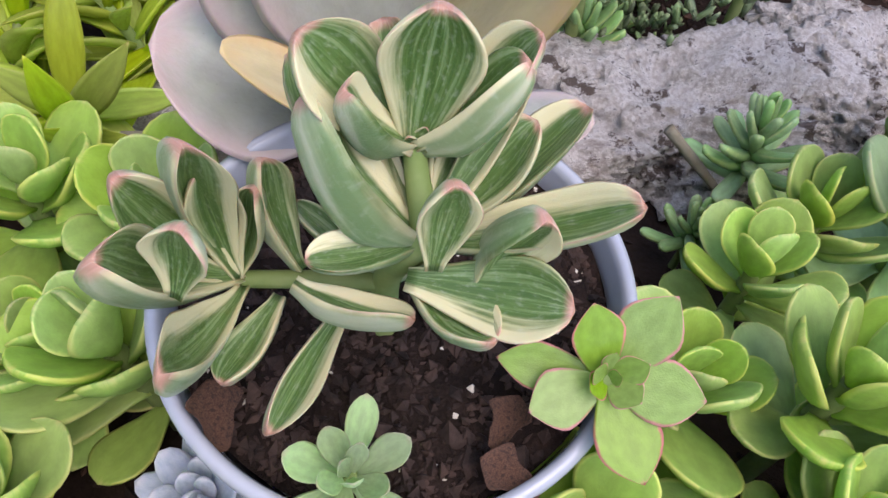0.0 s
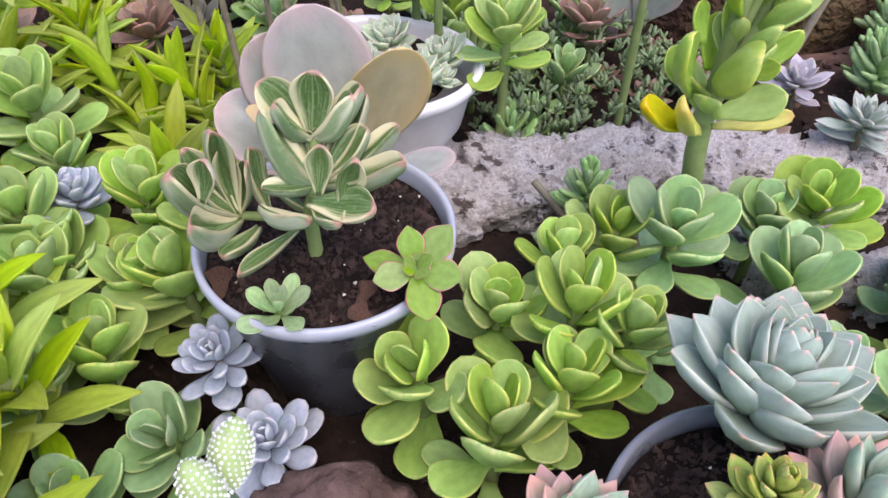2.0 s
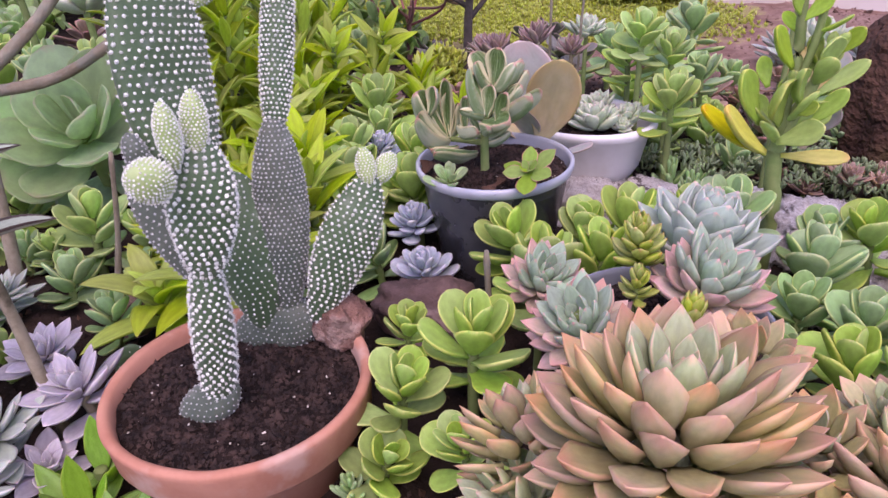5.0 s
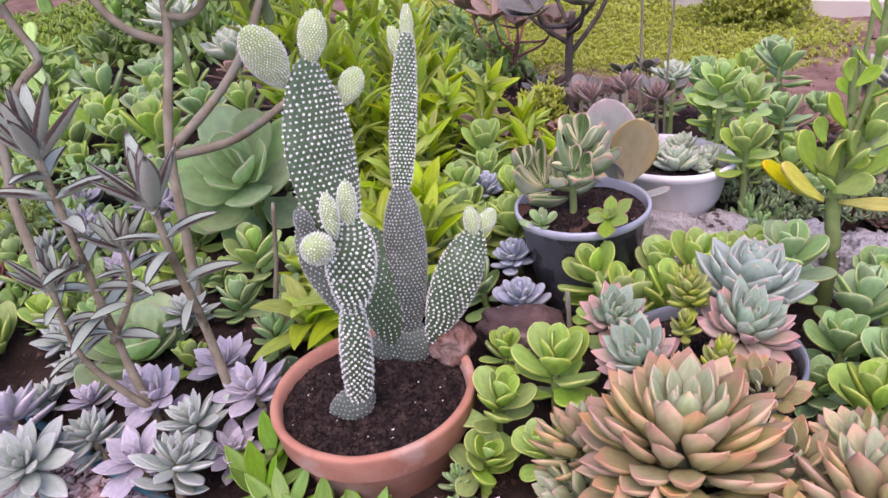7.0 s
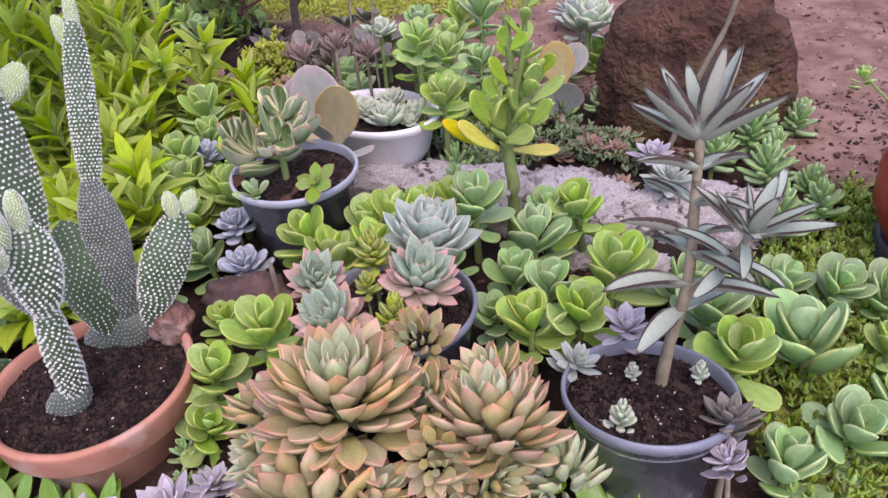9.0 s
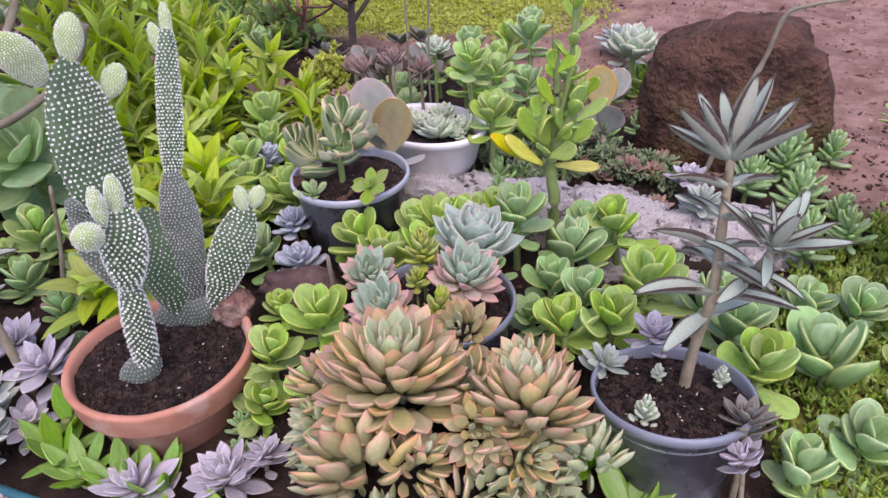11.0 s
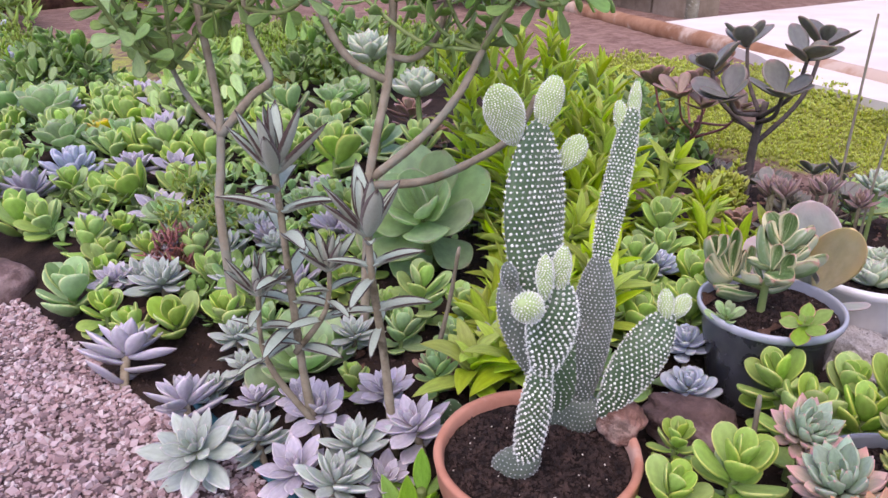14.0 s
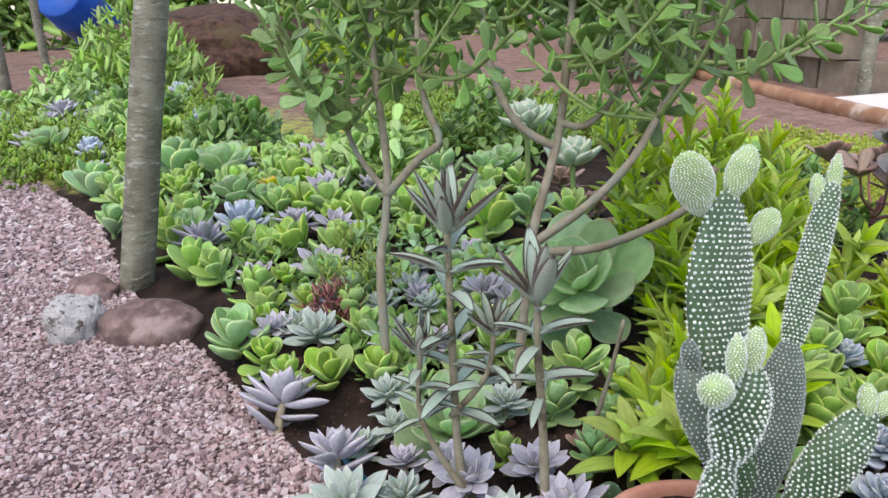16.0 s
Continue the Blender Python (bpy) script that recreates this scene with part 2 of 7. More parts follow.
M_LIME = leaf_mat("lime leaf", (0.53, 0.67, 0.08), (0.6, 0.72, 0.12), (0.6, 0.58, 0.1), (0.8, 1.0), (0.92, 1.02), 0.3, vary=0.4, old=(0.6, 0.36, 0.04), sss=0.1, translucent=0.5)
M_LIME2 = leaf_mat("yellowish green leaf", (0.325, 0.52, 0.13), (0.56, 0.65, 0.19), (0.52, 0.54, 0.19), (0.84, 1.0), (0.94, 1.04), 0.44, bloom=0.05, translucent=0.12, sss=0.08)
M_PINKDULL = leaf_mat("dull reddish leaf", (0.3, 0.2, 0.15), (0.42, 0.26, 0.2), (0.45, 0.24, 0.2), rough=0.55, vary=0.4)
M_YELLOW = leaf_mat("yellow leaf", (0.47, 0.45, 0.05), (0.55, 0.48, 0.07), (0.55, 0.36, 0.06), rough=0.4)
M_STRAP = leaf_mat("glossy green strap leaf", (0.14, 0.31, 0.032), (0.3, 0.43, 0.07), (0.38, 0.44, 0.09), (0.86, 1.02), (0.94, 1.02), 0.3)
M_BRIGHT = leaf_mat("bright green leaf", (0.27, 0.42, 0.075), (0.46, 0.54, 0.12), (0.52, 0.5, 0.12), (0.85, 1.03), (0.93, 1.02), 0.34)
M_JADE = leaf_mat("jade leaf", (0.26, 0.42, 0.12), (0.42, 0.56, 0.19), (0.44, 0.52, 0.2), (0.85, 1.02), (0.95, 1.04), 0.34, bloom=0.02, vary=0.5, translucent=0.4)
M_PALE = leaf_mat("pale green leaf", (0.48, 0.66, 0.34), (0.64, 0.74, 0.42), (0.54, 0.54, 0.34), (0.84, 1.04), (0.92, 1.0), 0.42, bloom=0.03, translucent=0.5)
M_MINT = leaf_mat("mint leaf", (0.38, 0.48, 0.33), (0.56, 0.58, 0.42), (0.6, 0.46, 0.38), (0.76, 1.02), (0.9, 1.0), 0.45, bloom=0.12)
M_PADDLE = leaf_mat("grey pink paddle leaf", (0.33, 0.36, 0.29), (0.5, 0.385, 0.36), (0.5, 0.36, 0.32), (0.5, 1.02), (0.8, 1.03), 0.5, bloom=0.16, vary=0.25)
M_PADDLE_TAN = leaf_mat("tan paddle leaf", (0.5, 0.42, 0.2), (0.58, 0.4, 0.15), (0.58, 0.42, 0.16), (0.35, 1.02), (0.8, 1.02), 0.45, bloom=0.08, vary=0.15)
M_DARKLEAF = leaf_mat("dark bronze leaf", (0.13, 0.13, 0.1), (0.22, 0.16, 0.12), (0.26, 0.16, 0.13), rough=0.45, vary=0.5, bloom=0.05)
M_PURPLE = leaf_mat("purple bronze leaf", (0.22, 0.13, 0.11), (0.32, 0.2, 0.17), (0.34, 0.18, 0.16), rough=0.5, vary=0.5, bloom=0.08)
M_REDLEAF = leaf_mat("red bronze leaf", (0.28, 0.19, 0.13), (0.4, 0.22, 0.18), (0.42, 0.2, 0.18), rough=0.5, vary=0.5)
M_RED = leaf_mat("dark red leaf", (0.25, 0.09, 0.08), (0.35, 0.13, 0.1), (0.4, 0.14, 0.1), rough=0.5, vary=0.5)
M_AEON = leaf_mat("toothed rosette leaf", (0.165, 0.29, 0.035), (0.55, 0.2, 0.19), (0.42, 0.1, 0.14), (0.88, 0.97), (0.95, 1.0), 0.33, sss=0.05, vary=0.15)
M_VARI = variegated_mat()
M_FELT = felt_mat("grey felt leaf", (0.32, 0.42, 0.325), (0.05, 0.03, 0.022))
M_MOSS = leaf_mat("moss leaf", (0.54, 0.6, 0.11), (0.6, 0.64, 0.14), (0.6, 0.64, 0.14), rough=0.7, vary=0.6, sss=0.0, translucent=0.45)
M_MOSSGREEN = leaf_mat("green moss leaf", (0.28, 0.42, 0.07), (0.4, 0.52, 0.1), (0.42, 0.52, 0.1), rough=0.6, vary=0.8, sss=0.0, translucent=0.35)
M_SEDUM = leaf_mat("grey sedum leaf", (0.15, 0.22, 0.1), (0.2, 0.27, 0.13), (0.24, 0.29, 0.14), rough=0.55, vary=0.6, sss=0.0)

M_SOIL = plain_mat("potting soil", (0.008, 0.0055, 0.0045), (0.025, 0.016, 0.0125), 90.0, 0.95, 1.0, 0.005, 0.15, stain=(0.012, 0.008, 0.006))
M_CRUMB = plain_mat("soil crumbs", (0.009, 0.006, 0.005), (0.06, 0.036, 0.027), 70.0, 0.85, 0.8, 0.002, 0.3)
M_EARTH = plain_mat("reddish earth", (0.13, 0.07, 0.05), (0.36, 0.24, 0.19), 60.0, 0.95, 0.6, 0.003, 0.2)
M_PERLITE = plain_mat("white grit", (0.5, 0.45, 0.36), (0.7, 0.66, 0.58), 80.0, 0.8, 0.4, 0.001)
M_TERRA = plain_mat("terracotta", (0.44, 0.19, 0.12), (0.55, 0.265, 0.175), 25.0, 0.85, 0.4, 0.002, 0.2, stain=(0.56, 0.36, 0.28))
M_STEM = plain_mat("green stem", (0.16, 0.24, 0.07), (0.24, 0.3, 0.11), 60.0, 0.6, 0.3, 0.001)
M_BARK = plain_mat("grey brown bark", (0.17, 0.14, 0.09), (0.27, 0.24, 0.17), 45.0, 0.85, 0.7, 0.003, stain=(0.2, 0.2, 0.15))
M_DARKBARK = plain_mat("dark stem bark", (0.07, 0.055, 0.045), (0.14, 0.11, 0.09), 45.0, 0.85, 0.7, 0.003)


def trunk_mat():
    """Smooth bark with short pale rings across the trunk and darker weathered patches."""
    m, nt, p = graph("ringed grey trunk bark")
    g = G(nt)
    pos = g.coord("Object")
    rings = g.noise(1.0, g.scaled(pos, (30.0, 30.0, 95.0)), 5.0, 0.65)
    patch = g.noise(9.0, pos, 5.0, 0.6)
    grain = g.noise(160.0, pos, 3.0)
    col = g.mix(g.step(patch, 0.35, 0.65), (0.13, 0.115, 0.075), (0.28, 0.26, 0.185))
    col = g.mix(g.step(rings, 0.55, 0.68), col, (0.4, 0.39, 0.32))
    col = g.mix(g.math("MULTIPLY", g.step(rings, 0.42, 0.34), 0.6), col, (0.1, 0.085, 0.06))
    g.put(p.inputs["Base Color"], col)
    p.inputs["Roughness"].default_value = 0.85
    g.put(p.inputs["Normal"], g.bump(g.math("ADD", rings, g.math("MULTIPLY", grain, 0.3)), 0.9, 0.006))
    return m


M_TRUNK = trunk_mat()

M_FELTSTEM = plain_mat("felted stem", (0.2, 0.165, 0.1), (0.32, 0.28, 0.19), 50.0, 0.9, 0.6, 0.0015, stain=(0.1, 0.085, 0.05))
M_ROCKRED = plain_mat("reddish rock", (0.14, 0.07, 0.05), (0.3, 0.165, 0.125), 60.0, 0.85, 1.0, 0.01, stain=(0.36, 0.25, 0.2), fine=300.0)
M_ROCKGREY = plain_mat("reddish brown rock", (0.085, 0.055, 0.048), (0.19, 0.12, 0.105), 35.0, 0.85, 0.9, 0.006, stain=(0.28, 0.2, 0.18))
M_ROCKBROWN = plain_mat("dark brown boulder", (0.03, 0.0135, 0.0085), (0.12, 0.06, 0.037), 14.0, 0.85, 1.0, 0.03, stain=(0.09, 0.06, 0.025), fine=110.0)
M_WHITEPLASTIC = plain_mat("white plastic", (0.66, 0.66, 0.66), (0.76, 0.76, 0.75), 12.0, 0.35, 0.05, 0.001, 0.5, stain=(0.6, 0.59, 0.56))
M_GREYPLASTIC = plain_mat("clear grey plastic rim", (0.36, 0.4, 0.47), (0.46, 0.5, 0.57), 14.0, 0.15, 0.05, 0.001, 0.8)
M_GREYPLASTIC.node_tree.nodes["Principled BSDF"].inputs["Transmission Weight"].default_value = 0.55
M_CLEARRIM = plain_mat("clear whitish plastic rim", (0.5, 0.55, 0.63), (0.64, 0.68, 0.74), 14.0, 0.12, 0.05, 0.001, 0.8)
M_CLEARRIM.node_tree.nodes["Principled BSDF"].inputs["Transmission Weight"].default_value = 0.2
M_BLACKPLASTIC = plain_mat("black plastic", (0.02, 0.02, 0.022), (0.04, 0.04, 0.045), 20.0, 0.4, 0.1, 0.001, 0.5)
M_REDPOT = plain_mat("red glazed pot", (0.32, 0.015, 0.015), (0.42, 0.03, 0.025), 10.0, 0.35, 0.1, 0.001, 0.5)
M_HOSE = plain_mat("teal hose", (0.012, 0.085, 0.11), (0.022, 0.12, 0.15), 25.0, 0.55, 0.1, 0.001, 0.4, stain=(0.1, 0.08, 0.06))
M_DEAD = plain_mat("dry leaf", (0.06, 0.03, 0.02), (0.15, 0.08, 0.05), 50.0, 0.8, 0.6, 0.003, stain=(0.05, 0.03, 0.022))
M_WOOD = plain_mat("weathered timber", (0.26, 0.12, 0.06), (0.42, 0.23, 0.13), 8.0, 0.8, 0.5, 0.004, stain=(0.55, 0.42, 0.32))
M_BLOCK = plain_mat("block wall", (0.2, 0.15, 0.1), (0.3, 0.235, 0.17), 9.0, 0.9, 0.6, 0.006, stain=(0.16, 0.12, 0.08))
# strong sun on the far paving is put into this very pale base colour
M_PAVE = plain_mat("sun bright paving", (0.72, 0.64, 0.54), (0.8, 0.74, 0.66), 5.0, 0.9, 0.3, 0.004)
M_BARREL = plain_mat("blue plastic", (0.01, 0.08, 0.4), (0.02, 0.12, 0.5), 5.0, 0.35, 0.1, 0.002)
M_TUFT = plain_mat("white spine tufts", (0.6, 0.63, 0.56), (0.76, 0.78, 0.71), 200.0, 0.9, 0.2, 0.0005)

M_TUFTGREY = plain_mat("grey spine tufts", (0.36, 0.38, 0.36), (0.54, 0.56, 0.53), 200.0, 0.9, 0.2, 0.0005)


def lichen_mat():
    m, nt, p = graph("white lichened stone")
    g = G(nt)
    pos = g.coord("Object")
    n1 = g.noise(42.0, pos, 9.0, 0.75)
    n2 = g.noise(260.0, pos, 5.0, 0.7)
    n3 = g.noise(13.0, pos, 6.0, 0.65)
    col = g.mix(g.step(n2, 0.35, 0.65), (0.58, 0.53, 0.48), (0.92, 0.89, 0.85))
    col = g.mix(g.step(n1, 0.55, 0.6), col, (0.15, 0.115, 0.095))
    col = g.mix(g.math("MULTIPLY", g.step(n2, 0.6, 0.66), 0.8), col, (0.12, 0.1, 0.09))
    col = g.mix(g.step(n3, 0.58, 0.68), col, (0.28, 0.2, 0.16))
    g.put(p.inputs["Base Color"], col)
    p.inputs["Roughness"].default_value = 0.92
    g.put(p.inputs["Normal"], g.bump(g.math("ADD", n1, g.math("MULTIPLY", n2, 0.8)), 0.9, 0.014))
    return m


M_LICHEN = lichen_mat()


def pad_mat(name, c1, c2):
    m, nt, p = graph(name)
    g = G(nt)
    pos = g.coord("Object")
    n1 = g.noise(25.0, pos, 5.0)
    n2 = g.noise(500.0, pos, 2.0)
    col = g.mix(g.step(n1, 0.3, 0.7), c1, c2)
    col = g.mix(g.math("MULTIPLY", g.step(g.noise(60.0, pos, 3.0), 0.55, 0.75), 0.25), col, (0.3, 0.34, 0.28))
    g.put(p.inputs["Base Color"], col)
    p.inputs["Roughness"].default_value = 0.6
    p.inputs["Sheen Weight"].default_value = 0.2
    p.inputs["Subsurface Weight"].default_value = 0.06
    p.inputs["Subsurface Scale"].default_value = 0.003
    g.put(p.inputs["Normal"], g.bump(g.math("ADD", n1, g.math("MULTIPLY", n2, 0.5)), 0.35, 0.001))
    return m


M_PAD = pad_mat("cactus pad skin", (0.035, 0.085, 0.03), (0.065, 0.125, 0.05))
M_PADDUST = pad_mat("dusty cactus pad skin", (0.06, 0.088, 0.06), (0.1, 0.125, 0.09))
M_BUD = pad_mat("young cactus pad skin", (0.27, 0.4, 0.13), (0.38, 0.48, 0.22))


def smoky_plastic():
    m, nt, p = graph("smoky clear plastic")
    g = G(nt)
    pos = g.coord("Object")
    n = g.noise(20.0, pos, 5.0)
    g.put(p.inputs["Base Color"], g.mix(g.step(n, 0.4, 0.75), (0.07, 0.072, 0.08), (0.17, 0.175, 0.185)))
    g.put(p.inputs["Roughness"], g.math("ADD", 0.14, g.math("MULTIPLY", n, 0.25)))
    p.inputs["Transmission Weight"].default_value = 0.35
    p.inputs["Specular IOR Level"].default_value = 0.6
    return m


M_SMOKE = smoky_plastic()


def ground_mat():
    """Bed soil, gravel, red earth and moss, told apart by the plan's own mask."""
    m, nt, p = graph("garden ground")
    g = G(nt)
    pos = g.coord("Object")
    at = g.node("ShaderNodeAttribute", attribute_name="region")
    sep = g.node("ShaderNodeSeparateColor")
    g.put(sep.inputs[0], at.outputs["Color"])
    gravel, earth, moss = sep.outputs[0], sep.outputs[1], sep.outputs[2]
    n1 = g.noise(18.0, pos, 8.0, 0.65)
    n2 = g.noise(160.0, pos, 4.0)
    n3 = g.noise(2.2, pos, 5.0)
    soil = g.mix(g.step(n1, 0.3, 0.7), (0.014, 0.009, 0.007), (0.04, 0.026, 0.019))
    red = g.mix(g.step(n1, 0.3, 0.7), (0.16, 0.09, 0.066), (0.31, 0.2, 0.155))
    vor = g.voronoi(150.0, pos)
    stones = g.mix(vor.outputs["Color"], (0.3, 0.21, 0.19), (0.5, 0.41, 0.38))
    stones = g.mix(g.step(vor.outputs["Distance"], 0.35, 0.6), stones, (0.09, 0.06, 0.055))
    mossy = g.mix(g.step(n2, 0.3, 0.7), (0.2, 0.24, 0.04), (0.38, 0.43, 0.08))
    col = g.mix(g.step(g.math("ADD", earth, g.math("MULTIPLY", g.math("SUBTRACT", n3, 0.5), 0.5)), 0.3, 0.7), soil, red)
    mf = g.step(g.math("ADD", moss, g.math("MULTIPLY", g.math("SUBTRACT", n1, 0.5), 0.9)), 0.4, 0.65)
    col = g.mix(mf, col, mossy)
    col = g.mix(g.step(g.math("ADD", gravel, g.math("MULTIPLY", g.math("SUBTRACT", n1, 0.5), 0.4)), 0.4, 0.6), col, stones)
    g.put(p.inputs["Base Color"], col)
    p.inputs["Roughness"].default_value = 0.95
    p.inputs["Specular IOR Level"].default_value = 0.15
    g.put(p.inputs["Normal"], g.bump(g.math("ADD", n1, g.math("MULTIPLY", n2, 0.5)), 0.8, 0.008))
    return m


def pebble_mat():
    m, nt, p = graph("pink gravel")
    g = G(nt)
    r = g.node("ShaderNodeNewGeometry").outputs["Random Per Island"]
    ramp = g.node("ShaderNodeValToRGB")
    els = ramp.color_ramp.elements
    els[0].position, els[0].color = 0.0, (0.1, 0.07, 0.07, 1)
    els[1].position, els[1].color = 1.0, (0.62, 0.55, 0.5, 1)
    for at, c in ((0.2, (0.28, 0.17, 0.16, 1)), (0.5, (0.43, 0.29, 0.265, 1)), (0.78, (0.52, 0.41, 0.4, 1))):
        e = els.new(at)
        e.color = c
    g.put(ramp.inputs[0], r)
    n = g.noise(150.0, g.coord("Object"), 3.0)
    g.put(p.inputs["Base Color"], g.mix(g.math("MULTIPLY", n, 0.5), ramp.outputs[0], (0.32, 0.25, 0.24)))
    p.inputs["Roughness"].default_value = 0.85
    return m


# ---- mesh helpers ----
def mesh_of(name, verts, faces, mat, uvs=None, smooth=True):
    me = bpy.data.meshes.new(name)
    me.from_pydata(verts, [], faces)
    if uvs is not None:
        lay = me.uv_layers.new(name="UVMap")
        idx = np.empty(len(me.loops), dtype=np.int32)
        me.loops.foreach_get("vertex_index", idx)
        lay.data.foreach_set("uv", np.asarray(uvs, dtype=np.float32)[idx].ravel())
    me.materials.append(mat)
    if smooth:
        me.polygons.foreach_set("use_smooth", np.ones(len(me.polygons), dtype=bool))
    me.update()
    return me


def child(name, me, parent, local=None, label=""):
    ob = new(name, me)
    ob.parent = parent
    if local is not None:
        ob.matrix_basis = local
    return tagged(ob, label)


def part(name, bm, mat, parent, label="", smooth=True):
    me = bpy.data.meshes.new(name)
    bm.to_mesh(me)
    bm.free()
    me.materials.append(mat)
    if smooth:
        me.polygons.foreach_set("use_smooth", np.ones(len(me.polygons), dtype=bool))
    return child(name, me, parent, None, label)


def root(name, loc, label, category, group="", kind=""):
    ob = new(name)
    ob.empty_display_size = 0.02
    ob.matrix_basis = Matrix.Translation(loc)
    return tagged(ob, label, category, group, kind)


PROFILES = {
    "spoon": lambda v: (0.30 + 0.70 * math.sin(min(1, v / 0.62) * math.pi / 2) ** 1.6) * (1 if v < 0.62 else math.sqrt(max(0, 1 - ((v - 0.62) / 0.38) ** 2.2))),
    "point": lambda v: (0.36 + 0.64 * math.sin(min(1, v / 0.58) * math.pi / 2) ** 1.5) * (1 if v < 0.58 else max(0, 1 - ((v - 0.58) / 0.42) ** 1.75)),
    "obovate": lambda v: (0.27 + 0.73 * math.sin(min(1, v / 0.66) * math.pi / 2) ** 1.5) * (1 if v < 0.66 else max(0, 1 - ((v - 0.66) / 0.34) ** 2.1) ** 0.66),
    "broad": lambda v: (0.26 + 0.74 * math.sin(min(1, v / 0.64) * math.pi / 2) ** 1.7) * (1 if v < 0.64 else max(0, 1 - ((v - 0.64) / 0.36) ** 2.3) ** 0.6),
    "spatula": lambda v: (0.16 + 0.84 * math.sin(min(1, v / 0.74) * math.pi / 2) ** 2.2) * (1 if v < 0.74 else math.sqrt(max(0, 1 - ((v - 0.74) / 0.26) ** 2.2))),
    "wedge": lambda v: (0.5 + 0.5 * math.sin(min(1, v / 0.6) * math.pi / 2) ** 1.2) * (1 if v < 0.58 else max(0, 1 - ((v - 0.58) / 0.42) ** 1.35)),
    "lance": lambda v: (0.34 + 0.66 * math.sin(min(1, v / 0.45) * math.pi / 2)) * (1 if v < 0.45 else max(0, 1 - ((v - 0.45) / 0.55) ** 1.9)),
    "paddle": lambda v: (0.22 + 0.78 * math.sin(min(1, v / 0.55) * math.pi / 2) ** 1.9) * (1 if v < 0.55 else math.sqrt(max(0, 1 - ((v - 0.55) / 0.45) ** 2))),
    "finger": lambda v: (0.75 + 0.25 * math.sin(min(1, v / 0.5) * math.pi / 2)) * (1 if v < 0.72 else math.sqrt(max(0, 1 - ((v - 0.72) / 0.28) ** 2))),
}


class Leaf:
    """A fleshy leaf of unit length along +y, upper face +z, with its mesh and its bare arrays."""

    def __init__(self, mat, profile, width, thick, curl=0.4, cup=0.25, rings=8, around=8, twist=0.0, wave=0.0, seed=0):
        rng = random.Random(seed)
        self.mat = mat
        prof = PROFILES[profile]
        verts, uvs, faces = [], [], []
        y = z = 0.0
        ang = -curl * 0.35
        last = 0.0
        vs = [1 - (1 - i / rings) ** 1.35 for i in range(rings + 1)]
        phase = rng.random() * 6
        for i, v in enumerate(vs):
            d = v - last
            ang = -curl * 0.35 + curl * 1.1 * v
            y += d * math.cos(ang)
            z += d * math.sin(ang)
            last = v
            w = width / 2 * prof(min(v, 0.995)) * (1 + wave * math.sin(v * 9 + phase))
            th = thick * (1.0 - 0.55 * v) * min(1, prof(min(v, 0.99)) * 1.6)
            if i == rings:
                verts.append((0, y, z))
                uvs.append((0.5, 1.0))
                break
            tw = twist * v
            for k in range(around):
                a = 2 * math.pi * k / around
                cx, sz = math.cos(a), math.sin(a)
                px = w * cx
                pz = (th * 0.28 if sz > 0 else th * 0.72) * sz + cup * w * cx * cx
                qx, qz = px * math.cos(tw) - pz * math.sin(tw), px * math.sin(tw) + pz * math.cos(tw)
                verts.append((qx, y - qz * math.sin(ang), z + qz * math.cos(ang)))
                uvs.append((0.5 + 0.5 * cx, v))
        for i in range(rings - 1):
            for k in range(around):
                a, b = i * around + k, i * around + (k + 1) % around
                faces.append((a, b, b + around, a + around))
        top = len(verts) - 1
        for k in range(around):
            faces.append(((rings - 1) * around + k, (rings - 1) * around + (k + 1) % around, top))
        faces.append(tuple(range(around))[::-1])
        self.verts = np.array(verts)
        self.uvs, self.faces = uvs, faces
        self.mesh = mesh_of("leaf", verts, faces, mat, uvs)


def leaf_set(mat, profile, width, thick, curl, cup, count=3, rings=8, around=8, wave=0.03):
    return [Leaf(mat, profile, width * (0.92 + 0.16 * i / max(1, count - 1)), thick, curl * (0.75 + 0.5 * i / max(1, count - 1)), cup, rings, around, 0.12 * (i - 1), wave, 7 * i + 1) for i in range(count)]


def joined(name, parent, placed, label="", kind=""):
    """Many leaves as one mesh: placed is a list of (Leaf, Matrix)."""
    verts, faces, uvs = [], [], []
    base = 0
    for lf, m in placed:
        a = np.array(m)
        verts.append(lf.verts @ a[:3, :3].T + a[:3, 3])
        faces.extend(tuple(i + base for i in f) for f in lf.faces)
        uvs.extend(lf.uvs)
        base += len(lf.verts)
    me = mesh_of(name, np.concatenate(verts).tolist(), faces, placed[0][0].mat, uvs)
    ob = new(name, me)
    if parent is not None:
        ob.parent = parent
    return tagged(ob, label, kind=kind)


def frames_along(pts):
    """Points and tangents along a smooth line through pts."""
    pts = [Vector(p) for p in pts]
    out = []
    for i in range(len(pts) - 1):
        p0, p1, p2, p3 = pts[max(0, i - 1)], pts[i], pts[i + 1], pts[min(len(pts) - 1, i + 2)]
        for s in range(5):
            t = s / 5
            out.append(0.5 * ((2 * p1) + (p2 - p0) * t + (2 * p0 - 5 * p1 + 4 * p2 - p3) * t * t + (3 * p1 - p0 - 3 * p2 + p3) * t ** 3))
    out.append(pts[-1])
    tans = [(out[min(i + 1, len(out) - 1)] - out[max(i - 1, 0)]).normalized() for i in range(len(out))]
    return out, tans


def basis(direction, up=(0, 0, 1)):
    """Rotation whose +y is direction and whose +z leans to up."""
    y = Vector(direction).normalized()
    x = y.cross(Vector(up))
    if x.length < 1e-4:
        x = y.cross(Vector((1, 0, 0)))
    x.normalize()
    return Matrix((x, y, x.cross(y))).transposed().to_4x4()


